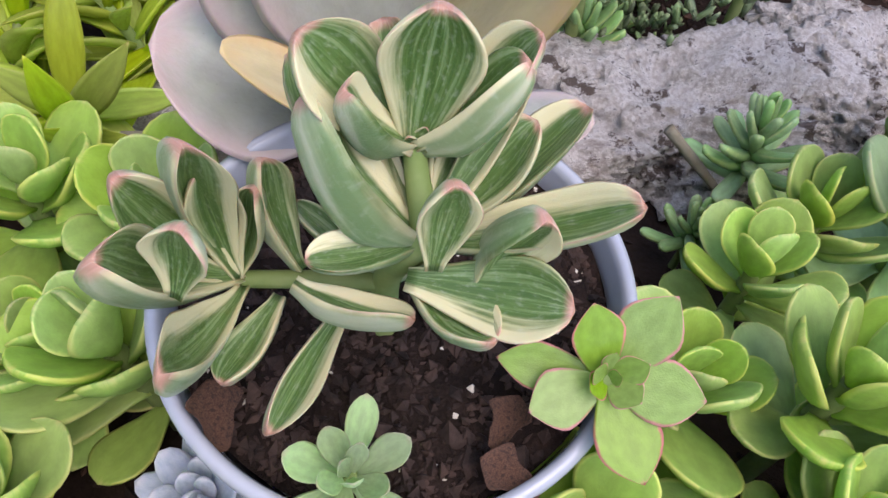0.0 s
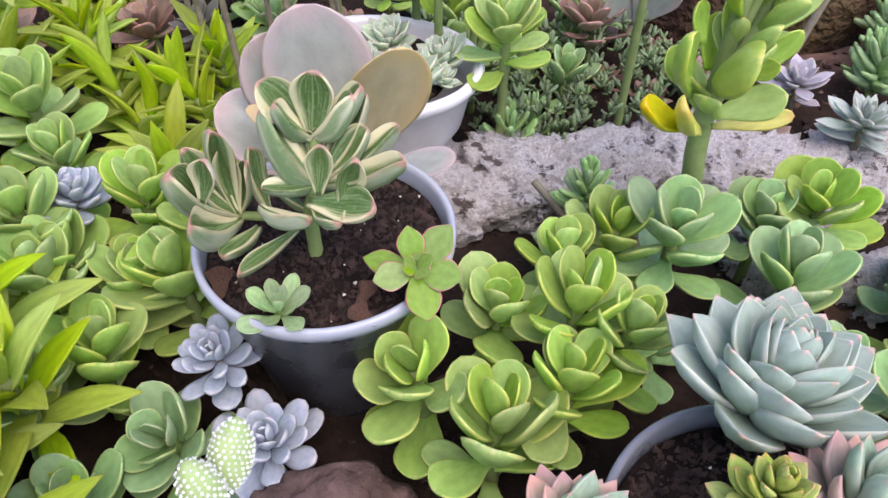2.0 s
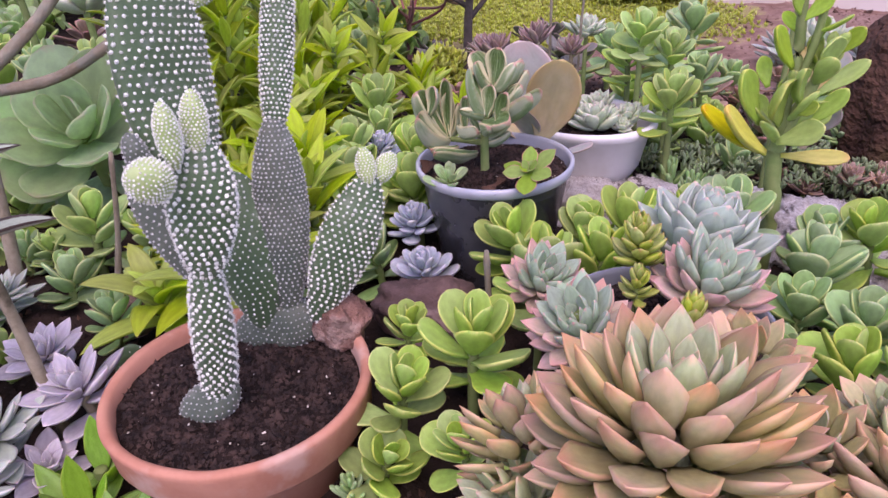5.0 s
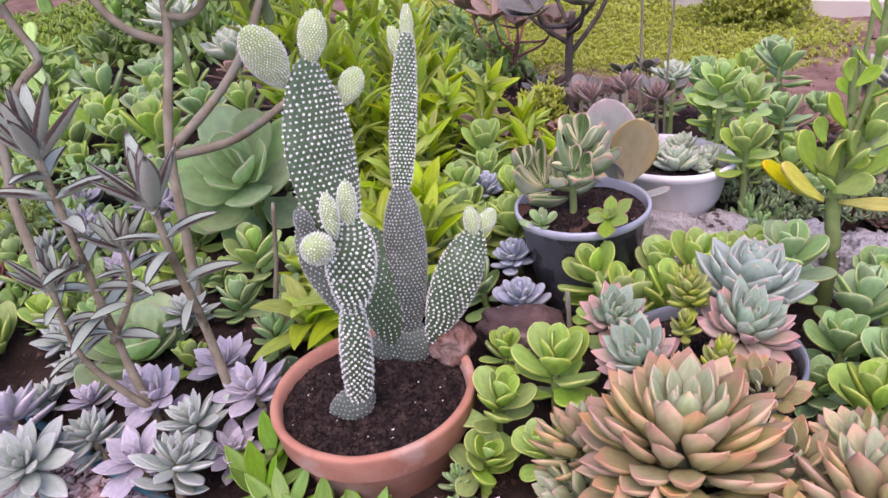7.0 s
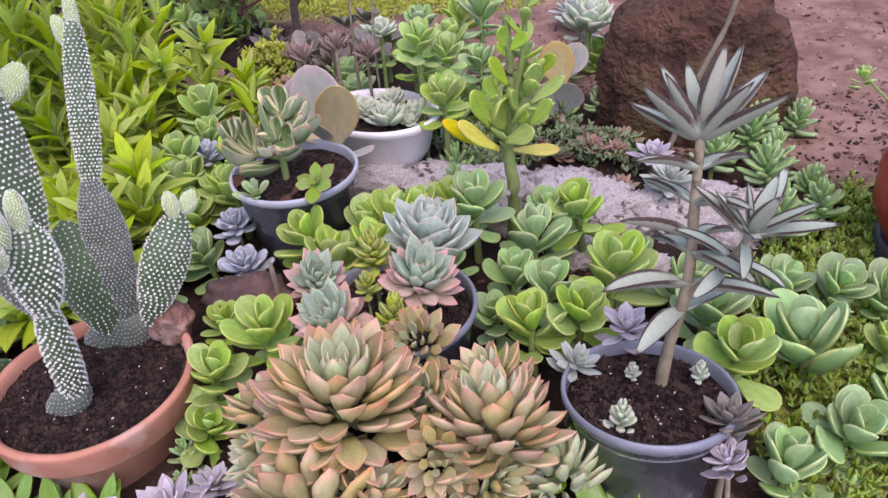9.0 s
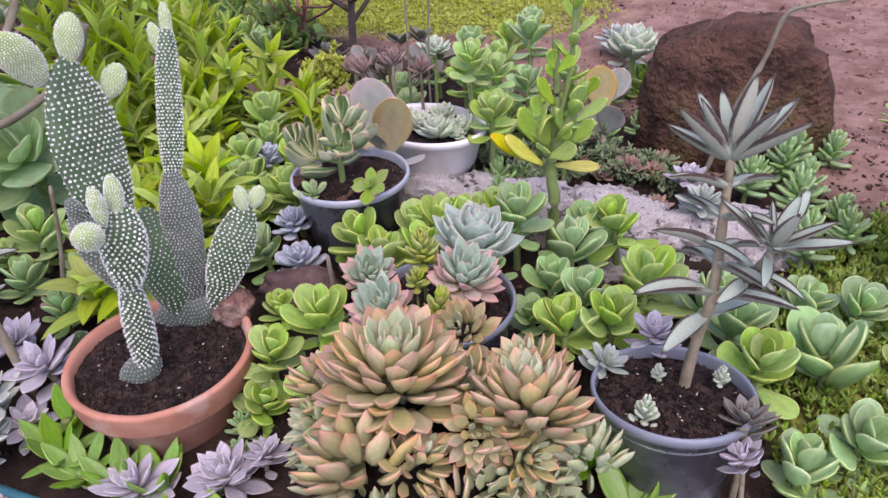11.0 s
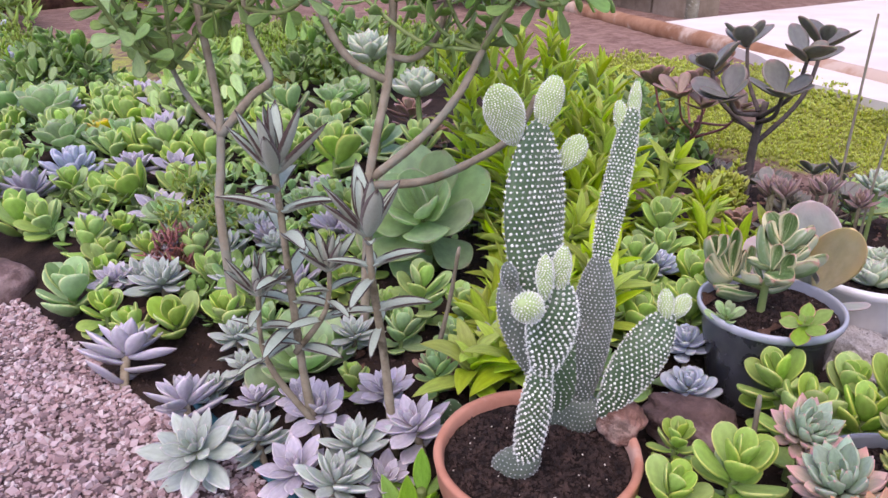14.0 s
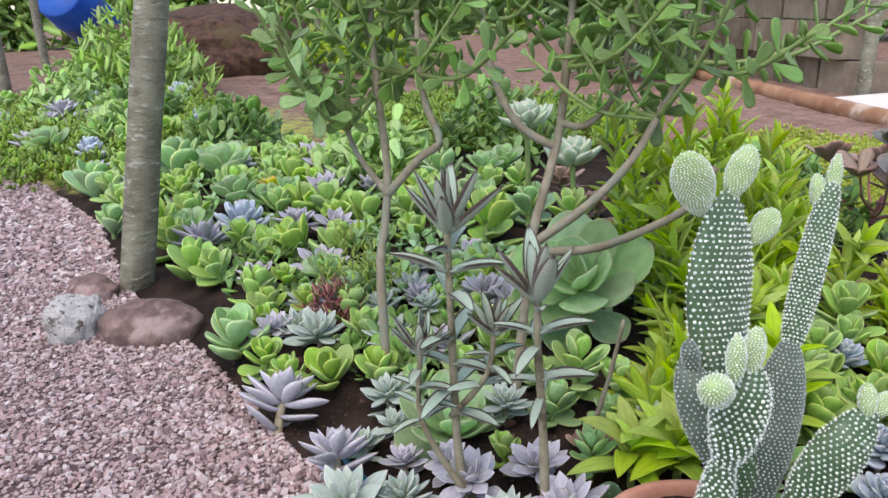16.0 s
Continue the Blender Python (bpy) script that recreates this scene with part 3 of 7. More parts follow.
def tube(name, pts, r0, r1, mat, parent, sides=8, label="", knots=0.0):
    line, tans = frames_along(pts)
    verts, faces = [], []
    n = len(line)
    for i, (p, t) in enumerate(zip(line, tans)):
        b = basis(t)
        r = r0 + (r1 - r0) * i / (n - 1)
        r *= 1 + knots * math.sin(i * 2.3) * (0.5 + 0.5 * math.sin(i * 5.1))
        for k in range(sides):
            a = 2 * math.pi * k / sides
            verts.append(p + b.to_3x3() @ Vector((r * math.cos(a), 0, r * math.sin(a))))
    for i in range(n - 1):
        for k in range(sides):
            a, b2 = i * sides + k, i * sides + (k + 1) % sides
            faces.append((a, a + sides, b2 + sides, b2))
    faces.append(tuple(range(sides)))
    faces.append(tuple((n - 1) * sides + k for k in range(sides))[::-1])
    return child(name, mesh_of(name, [tuple(v) for v in verts], faces, mat), parent, None, label)


def lathe(name, profile, mat, parent, sides=64, label="", squash=1.0, rough=0.0):
    """A turned shape from (radius, height) pairs, in order along the section."""
    verts, faces = [], []
    n = len(profile)
    for k in range(sides):
        a = 2 * math.pi * k / sides
        for r, z in profile:
            rr = r * (1 + rough * noise.noise(Vector((math.cos(a) * 3, math.sin(a) * 3, z * 30))))
            verts.append((rr * math.cos(a), rr * math.sin(a) * squash, z))
    for k in range(sides):
        k2 = (k + 1) % sides
        for i in range(n - 1):
            faces.append((k * n + i, k2 * n + i, k2 * n + i + 1, k * n + i + 1))
    return child(name, mesh_of(name, verts, faces, mat), parent, None, label)


def rock(name, loc, size, mat, label, seed, turn=0, detail=4, lump=0.25, category="rock", sink=0.3, grain=0.0):
    bm = bmesh.new()
    bmesh.ops.create_icosphere(bm, subdivisions=detail, radius=1)
    off = Vector((seed * 7.1, seed * 3.3, seed * 1.7))
    for v in bm.verts:
        d = v.co.normalized()
        k = 1 + lump * noise.noise(d * 1.3 + off) + lump * 0.5 * noise.noise(d * 3.1 + off) + lump * 0.16 * noise.noise(d * 8 + off) + lump * 0.1 * noise.noise(d * 21 + off)
        if grain:
            k += grain * abs(noise.noise(d * 13 + off)) - grain * 0.8 * abs(noise.noise(d * 31 + off)) + grain * 0.5 * noise.noise(d * 60 + off)
        q = Vector([math.copysign(abs(c) ** 0.8, c) for c in d]) * k
        v.co = Vector((q.x * size[0], q.y * size[1], q.z * size[2]))
    me = bpy.data.meshes.new(name)
    bm.to_mesh(me)
    bm.free()
    me.materials.append(mat)
    me.polygons.foreach_set("use_smooth", np.ones(len(me.polygons), dtype=bool))
    ob = new(name, me)
    ob.matrix_basis = pose(loc[0], loc[1], loc[2] + size[2] * (1 - sink) * 0.6, 0, 0, turn)
    return tagged(ob, label, category)


# ---- ground ----
EDGE = [(-60.0, -14.0), (-2.95, -1.05), (-1.73, -0.68), (-1.2, -0.62), (-0.77, -0.49), (-0.46, -0.42), (-0.3, -0.345), (-0.04, -0.3), (0.3, -0.34), (1.0, -0.5), (60.0, -12.0)]


def edge_y(x):
    return np.interp(x, [p[0] for p in EDGE], [p[1] for p in EDGE])


def ground_z(x, y):
    """Height of the ground: gravel at 0, the bed a low mound behind its edge."""
    d = y - float(edge_y(x))
    s = min(1, max(0, d / 0.22))
    far = min(1, max(0, (math.hypot(x, y) - 4) / 20))
    h = 0.032 * s * s * (3 - 2 * s) * (1 - far)
    h += s * (1 - far) * (0.012 * noise.noise(Vector((x * 5, y * 5, 0))) + 0.006 * noise.noise(Vector((x * 19, y * 19, 3))))
    h += (1 - s) * 0.002 * noise.noise(Vector((x * 14, y * 14, 9)))
    return h


def build_ground():
    def axis(lo, hi, step, far):
        mid = list(np.arange(lo, hi + 1e-6, step))
        out, d = [], step
        p = hi
        while p < far:
            d *= 1.22
            p += d
            out.append(p)
        inn, d, p = [], step, lo
        while p > -far:
            d *= 1.22
            p -= d
            inn.append(p)
        return inn[::-1] + mid + out
    xs, ys = axis(-2.2, 1.1, 0.022, 400), axis(-1.0, 1.9, 0.022, 400)
    nx, ny = len(xs), len(ys)
    verts = [(x, y, ground_z(x, y)) for y in ys for x in xs]
    faces = [(j * nx + i, j * nx + i + 1, (j + 1) * nx + i + 1, (j + 1) * nx + i) for j in range(ny - 1) for i in range(nx - 1)]
    me = mesh_of("ground", verts, faces, ground_mat())
    col = me.color_attributes.new("region", "FLOAT_COLOR", "POINT")
    a = np.zeros((len(verts), 4), dtype=np.float32)
    v = np.array(verts)
    x, y = v[:, 0], v[:, 1]
    a[:, 0] = np.clip((edge_y(x) - y) / 0.05 + 0.5, 0, 1)
    a[:, 1] = np.clip((y - np.where(x > 0.3, 0.45, 0.62) + 0.25 * np.minimum(x, 0.0)) / 0.25, 0, 1) * 0.9 + np.clip((-1.9 - x) / 0.5, 0, 1) * 0.6
    patch = lambda cx, cy, rx, ry: np.clip(1.3 - np.hypot((x - cx) / rx, (y - cy) / ry), 0, 1)
    a[:, 2] = np.clip(patch(-0.75, 1.35, 0.75, 0.5) + patch(-1.2, 1.55, 0.6, 0.35) + patch(0.75, 0.28, 0.3, 0.42) + patch(-3.4, -0.6, 1.4, 0.9) + patch(-2.6, 0.9, 0.8, 0.7), 0, 1)
    a[:, 3] = 1
    col.data.foreach_set("color", a.ravel())
    ob = new("ground", me)
    return tagged(ob, "dark bed soil, pink gravel and reddish earth", "ground", kind="structure")


build_ground()


# ---- plant builders ----
class Kind:
    def __init__(self, leaves, n, low, high, stack=0.25, inner=0.28, label="", category="succulent"):
        self.leaves, self.n, self.low, self.high, self.stack, self.inner, self.label, self.category = leaves, n, low, high, stack, inner, label, category


KINDS = {
    "green": Kind(leaf_set(M_GREEN, "broad", 0.62, 0.2, 0.26, 0.18, 4, 10, 14), 10, 36, 76, 0.5, 0.56, "light green fleshy rosette with yellowish rims"),
    "sea": Kind(leaf_set(M_SEA, "broad", 0.62, 0.2, 0.26, 0.18, 4, 10, 14), 10, 36, 76, 0.5, 0.56, "sea green fleshy rosette with rounded leaves"),
    "blue": Kind(leaf_set(M_BLUE, "point", 0.58, 0.2, 0.42, 0.32, 4, 10, 10), 40, 24, 84, 0.5, 0.46, "blue green rosette with pink leaf tips"),
    "powder": Kind(leaf_set(M_POWDER, "spoon", 0.46, 0.24, 0.45, 0.15), 26, 6, 82, 0.6, 0.4, "powder blue rosette with plump leaves"),
    "lav": Kind(leaf_set(M_LAV, "point", 0.48, 0.15, 0.3, 0.3, 4), 18, 8, 78, 0.22, 0.34, "lavender grey rosette with pointed leaves"),
    "grey": Kind(leaf_set(M_GREY, "point", 0.38, 0.18, 0.25, 0.2, 4), 24, 6, 78, 0.28, 0.34, "grey green rosette with pointed leaves"),
    "orange": Kind(leaf_set(M_ORANGE, "wedge", 0.54, 0.22, 0.34, 0.3, 4), 60, -2, 78, 0.2, 0.42, "orange tipped pale green rosette in a clump"),
    "pink": Kind(leaf_set(M_PINK, "wedge", 0.5, 0.24, 0.5, 0.25, 4), 46, 2, 82, 0.22, 0.34, "mint green rosette with pink outer leaves"),
    "ygreen": Kind(leaf_set(M_YGREEN, "point", 0.52, 0.32, 0.45, 0.15), 30, 8, 82, 1.3, 0.45, "small yellow green rosette on a stem"),
    "pale": Kind(leaf_set(M_PALE, "broad", 0.66, 0.12, 0.45, 0.24, 3, 10, 12), 15, 16, 72, 0.3, 0.5, "large pale green rosette of broad leaves"),
    "mint": Kind(leaf_set(M_MINT, "point", 0.56, 0.22, 0.55, 0.35), 30, 16, 86, 0.35, 0.34, "pale mint rosette of cupped leaves"),
    "aeon": Kind(leaf_set(M_AEON, "point", 0.62, 0.08, 0.15, 0.14, 4, 12, 12), 12, 6, 82, 0.1, 0.2, "small green rosette with pink toothed rims"),
    "lime": Kind(leaf_set(M_LIME2, "broad", 0.6, 0.18, 0.26, 0.18, 3, 9, 10), 10, 34, 76, 0.5, 0.56, "lime green rosette of rounded leaves"),
    "bronze": Kind(leaf_set(M_DARKLEAF, "point", 0.42, 0.14, 0.3, 0.2), 18, 10, 75, 0.3, 0.3, "dull bronze rosette of pointed leaves"),
    "red": Kind(leaf_set(M_REDLEAF, "spoon", 0.5, 0.12, 0.4, 0.2), 18, 14, 75, 0.3, 0.3, "reddish bronze rosette of rounded leaves"),
    "purple": Kind(leaf_set(M_PURPLE, "lance", 0.36, 0.16, 0.35, 0.3), 16, 30, 82, 0.4, 0.45, "upright purple bronze rosette on a thin stem"),
    "yellow": Kind(leaf_set(M_YELLOW, "broad", 0.6, 0.16, 0.4, 0.3), 16, 26, 82, 0.4, 0.45, "bright yellow green rosette of rounded leaves"),
    "sprout": Kind(leaf_set(M_MINT, "finger", 0.5, 0.42, 0.3, 0.05, 3, 6, 8), 20, 24, 80, 1.7, 0.6, "plump pale mint sprout standing in dark soil"),
    "bean": Kind(leaf_set(M_SEA, "finger", 0.3, 0.28, 0.35, 0.05, 3, 6, 7), 26, 5, 80, 1.2, 0.5, "sea green sedum with finger shaped leaves"),
    "moor": Kind(leaf_set(M_PINKDULL, "point", 0.44, 0.16, 0.4, 0.25, 2, 6, 6), 22, 8, 80, 0.4, 0.35, "dull reddish small rosette on soil"),
}
PLACED = []
KIND_NAMES = {"lav": "ghost_plant", "grey": "ghost_plant", "powder": "powder_rosette", "orange": "orange_rosette", "pink": "pink_rosette", "bean": "finger_sedum", "bronze": "bronze_rosette", "red": "bronze_rosette", "moor": "bronze_rosette", "mint": "mint_rosette", "pale": "pale_rosette", "ygreen": "sedum_rosette"}
CORES = {"pink": leaf_set(M_PINKCORE, "wedge", 0.5, 0.24, 0.5, 0.25, 3), "orange": leaf_set(M_ORANGECORE, "wedge", 0.52, 0.22, 0.35, 0.3, 3)}
COUNTER = [0]
DOMED = {"orange": (0.42, 0.7, 0.58), "pink": (0.26, 0.5, 0.78)}


def rosette(kind, loc, size, tilt=(0, 0), n=None, stem=True, label="", group="", base=None, squeeze=1.0, low=None, name="rosette_succulent", parts=True):
    """A rosette with its heart at loc and the given diameter; tilt: degrees about x and y."""
    COUNTER[0] += 1
    rng = random.Random(COUNTER[0] * 13 + 5)
    k = KINDS[kind]
    n = n or k.n
    r = size / 2
    loc = Vector(loc)
    lean = pose(0, 0, 0, tilt[0], tilt[1], rng.uniform(0, 360))
    axis = lean.to_3x3() @ Vector((0, 0, 1))
    if base is None:
        bx, by = loc.x - axis.x * r * 0.8, loc.y - axis.y * r * 0.8
        base = Vector((bx, by, min(ground_z(bx, by) - 0.004, loc.z - r * 0.5)))
    base = Vector(base)
    PLACED.append((loc.x, loc.y, r))
    if name == "rosette_succulent":
        name = KIND_NAMES.get(kind, name)
    ob = root(name, base, label or k.label, k.category, group)
    rel = loc - base
    core = rel - axis * r * k.stack * 0.5
    if stem:
        tube("stem", [(0, 0, 0), tuple(rel * 0.5 - axis * r * 0.2), tuple(core), tuple(rel)], r * 0.1, r * 0.08, M_FELTSTEM if kind in ("lav", "grey", "powder", "purple", "bronze") else M_STEM, ob, 7)
    placed = []
    l0 = k.low if low is None else low
    for i in range(n):
        f = i / (n - 1)
        ln = r * (k.inner + (1 - k.inner) * f ** 0.75) * rng.uniform(0.92, 1.08)
        el = k.high + (l0 - k.high) * f ** 0.85 + rng.uniform(-6, 6)
        az = i * 137.508 + rng.uniform(-9, 9)
        h, out = -f * r * k.stack, r * 0.05 * (0.3 + f)
        if kind in DOMED:
            # leaf bases climb a dome, so that the head is full like an artichoke
            wide, drop, long = DOMED[kind]
            ln = r * (0.26 + (long - 0.26) * min(1, f * 3.2) ** 0.6) * rng.uniform(0.88, 1.12)
            h, out = -f ** 1.3 * r * drop - r * 0.1, r * wide * math.sin(f ** 0.6 * math.pi / 2)
        m = Matrix.Translation(rel) @ lean @ pose(0, 0, h, 0, 0, az) @ pose(0, out, 0, el, 0, 0) @ pose(0, 0, 0, 0, rng.uniform(-8, 8), 0)
        m = m @ Matrix.Diagonal((ln * squeeze * rng.uniform(0.92, 1.08), ln, ln, 1))
        placed.append((rng.choice(CORES[kind] if kind in CORES and f < (0.16 if kind == "orange" else 0.48) else k.leaves), m))
    skirt = {"green": 5, "sea": 5, "lime": 5, "pale": 5, "lav": 4, "grey": 5, "red": 5, "bronze": 5}.get(kind, 0) if stem and rel.length > r * 0.8 else 0
    for i in range(skirt):
        ln = r * rng.uniform(0.72, 1.0)
        h = -r * k.stack - r * (0.12 + 0.5 * i / skirt)
        at = rel + axis * h if rel.z + h * axis.z > 0.006 else rel * 0.2
        m = Matrix.Translation(at) @ lean @ pose(0, 0, 0, 0, 0, i * 137.5 + rng.uniform(-20, 20)) @ pose(0, 0.002, 0, rng.uniform(-5, 22), 0, 0) @ pose(0, 0, 0, 0, rng.uniform(-12, 12), 0)
        placed.append((rng.choice(k.leaves), m @ Matrix.Diagonal((ln * squeeze, ln, ln, 1))))
    if parts:
        for lf, m in placed:
            child("leaf", lf.mesh, ob, m)
    else:
        joined("foliage", ob, placed)
    return ob


def spray(parent, pts, leaves, count, length, elev=(50, 20), start=0.15, width=1.0, rng=None, parts=True, turn=137.508, head=0.5, name="leaf"):
    """Leaves set spirally along a stem; elev: degrees off the stem's cross plane at its top and foot."""
    line, tans = frames_along(pts)
    rng = rng or random.Random(len(pts) + count)
    placed = []
    last = len(line) - 1
    az0 = rng.uniform(0, 360)
    for i in range(count):
        f = start + (1 - start) * (i + 0.5) / count
        s = f * last
        a = int(min(s, last - 1))
        p = line[a].lerp(line[a + 1], s - a)
        b = basis(tans[a])
        ln = length * (1.0 if f < head else 1 - 0.6 * ((f - head) / (1 - head)) ** 1.5) * rng.uniform(0.85, 1.15)
        el = elev[1] + (elev[0] - elev[1]) * f ** 1.5 + rng.uniform(-8, 8)
        az = az0 + i * turn + rng.uniform(-12, 12)
        rot = b @ Matrix.Rotation(radians(az), 4, "Y")
        m = Matrix.Translation(p) @ rot @ basis((0, math.sin(radians(el)), math.cos(radians(el))), (0, 1, 0))
        m = m @ Matrix.Diagonal((ln * width, ln, ln, 1))
        placed.append((rng.choice(leaves), m))
    if parts:
        for lf, m in placed:
            child(name, lf.mesh, parent, m)
    return placed


def leaf_to(parent, lf, base, tip, width, up=(0, 0, 1), thick=1.0, name="leaf"):
    """One leaf from base to tip, its upper face towards up."""
    a, b = Vector(base), Vector(tip)
    ln = (b - a).length
    wide = 2 * max(abs(v[0]) for v in lf.verts)
    m = Matrix.Translation(a) @ basis(b - a, up) @ Matrix.Diagonal((width / wide, ln, ln * thick, 1))
    return child(name, lf.mesh, parent, m)


# ---- soil in pots, crumbs ----
def crumbs(name, parent, count, place, size, mat, seed, flat=0.7, label="", kind="stuff", blocky=False):
    """Small broken lumps; place(rng) gives x, y, z."""
    rng = random.Random(seed)
    base = [(-1, 0, 0), (1, 0, 0), (0, -1, 0), (0, 1, 0), (0, 0, -1), (0, 0, 1)]
    tri = [(0, 2, 4), (2, 1, 4), (1, 3, 4), (3, 0, 4), (2, 0, 5), (1, 2, 5), (3, 1, 5), (0, 3, 5)]
    if blocky:
        base = [(a, b, c) for c in (-0.62, 0.62) for b in (-0.62, 0.62) for a in (-0.62, 0.62)]
        tri = [(0, 2, 3, 1), (4, 5, 7, 6), (0, 1, 5, 4), (2, 6, 7, 3), (0, 4, 6, 2), (1, 3, 7, 5)]
    verts, faces = [], []
    for i in range(count):
        x, y, z = place(rng)
        s = size * rng.uniform(0.4, 1.0) ** 1.5
        q = Euler((rng.uniform(0, 6), rng.uniform(0, 6), rng.uniform(0, 6))).to_matrix()
        st = (s * rng.uniform(0.6, 1.3), s * rng.uniform(0.5, 1.0), s * flat * rng.uniform(0.5, 1.0))
        b = len(verts)
        for v in base:
            w = q @ Vector([c * t * rng.uniform(0.65, 1.3) for c, t in zip(v, st)])
            verts.append((x + w.x, y + w.y, z + w.z * 0.8))
        faces.extend(tuple(i + b for i in f) for f in tri)
    me = mesh_of(name, verts, faces, mat, smooth=False)
    ob = new(name, me)
    if parent is not None:
        ob.parent = parent
    return tagged(ob, label, kind=kind)


def soil_disc(parent, r, z, seed, mound=0.004, n=60, rings=18, name="soil"):
    verts, faces = [(0, 0, z + mound)], []
    for i in range(1, rings + 1):
        q = i / rings
        for k in range(n):
            a = 2 * math.pi * k / n
            x, y = r * q * math.cos(a), r * q * math.sin(a)
            h = z + mound * (1 - q * q) + 0.003 * noise.noise(Vector((x * 60, y * 60, seed))) + 0.0015 * noise.noise(Vector((x * 170, y * 170, seed)))
            verts.append((x, y, h))
    for k in range(n):
        faces.append((0, 1 + k, 1 + (k + 1) % n))
    for i in range(rings - 1):
        for k in range(n):
            a, b = 1 + i * n + k, 1 + i * n + (k + 1) % n
            faces.append((a, a + n, b + n, b))
    ob = child(name, mesh_of(name, verts, faces, M_SOIL), parent, None, "dark crumbly potting soil")

    def place(rng):
        q, a = math.sqrt(rng.random()) * 0.97, rng.uniform(0, 6.283)
        x, y = r * q * math.cos(a), r * q * math.sin(a)
        return x, y, z + mound * (1 - q * q) + 0.003 * noise.noise(Vector((x * 60, y * 60, seed)))
    crumbs("crumb_layer", ob, int(3600 * (r / 0.09) ** 2), place, 0.0042, M_CRUMB, seed)
    crumbs("bark_layer", ob, int(170 * (r / 0.09) ** 2), place, 0.0065, M_CRUMB, seed + 20, 0.8)
    crumbs("grit", ob, 60, place, 0.0024, M_PERLITE, seed + 50)
    return ob


# ---- terracotta pot and the cactus ----
def terracotta_pot():
    R = 0.0955
    ob = root("terracotta_pot", (-0.036, -0.138, -0.012), "weathered terracotta pot standing in the bed", "flower pot")
    h = 0.106
    prof = [(0.0, 0.002), (0.066, 0.0), (0.068, 0.003), (0.083, h - 0.034), (0.0845, h - 0.032), (0.0905, h - 0.03), (0.0925, h - 0.027), (0.0945, h - 0.006), (R, h - 0.002), (0.0945, h + 0.0005), (0.0905, h + 0.001), (0.0875, h - 0.001), (0.0862, h - 0.008), (0.082, h - 0.03)]
    lathe("body", prof, M_TERRA, ob, 96, rough=0.012)
    soil_disc(ob, 0.0862, h - 0.012, 3, 0.006, 80, 24)
    return ob


terracotta_pot()
SOIL_Z = 0.085


def pad_mesh(width, height, thick, seed, taper=0.35, full=0.62):
    """Flattened egg-shaped pad standing on its narrow end at the origin, along +z, broad in x."""
    nr, na = 26, 28
    verts, faces, norm = [(0, 0, 0)], [], []
    for i in range(1, nr):
        v = i / nr
        s = math.sin(math.pi * v) ** full
        w = s * (1 - taper * (1 - v))
        bend = 0.02 * height * math.sin(v * 3 + seed)
        for k in range(na):
            a = 2 * math.pi * k / na
            c, d = math.cos(a), math.sin(a)
            lump = 1 + 0.025 * noise.noise(Vector((c * 2 + seed, d * 2, v * 4)))
            x = width / 2 * w * math.copysign(abs(c) ** 0.85, c) * lump
            y = thick / 2 * min(1, s * 1.1) * math.copysign(abs(d) ** 0.9, d) * lump + bend
            verts.append((x, y, v * height))
    verts.append((0, 0.02 * height * math.sin(3 + seed), height))
    for k in range(na):
        faces.append((0, 1 + (k + 1) % na, 1 + k))
    for i in range(nr - 2):
        for k in range(na):
            a, b = 1 + i * na + k, 1 + i * na + (k + 1) % na
            faces.append((a, b, b + na, a + na))
    top = len(verts) - 1
    for k in range(na):
        faces.append(((nr - 2) * na + 1 + k, (nr - 2) * na + 1 + (k + 1) % na, top))
    return verts, faces


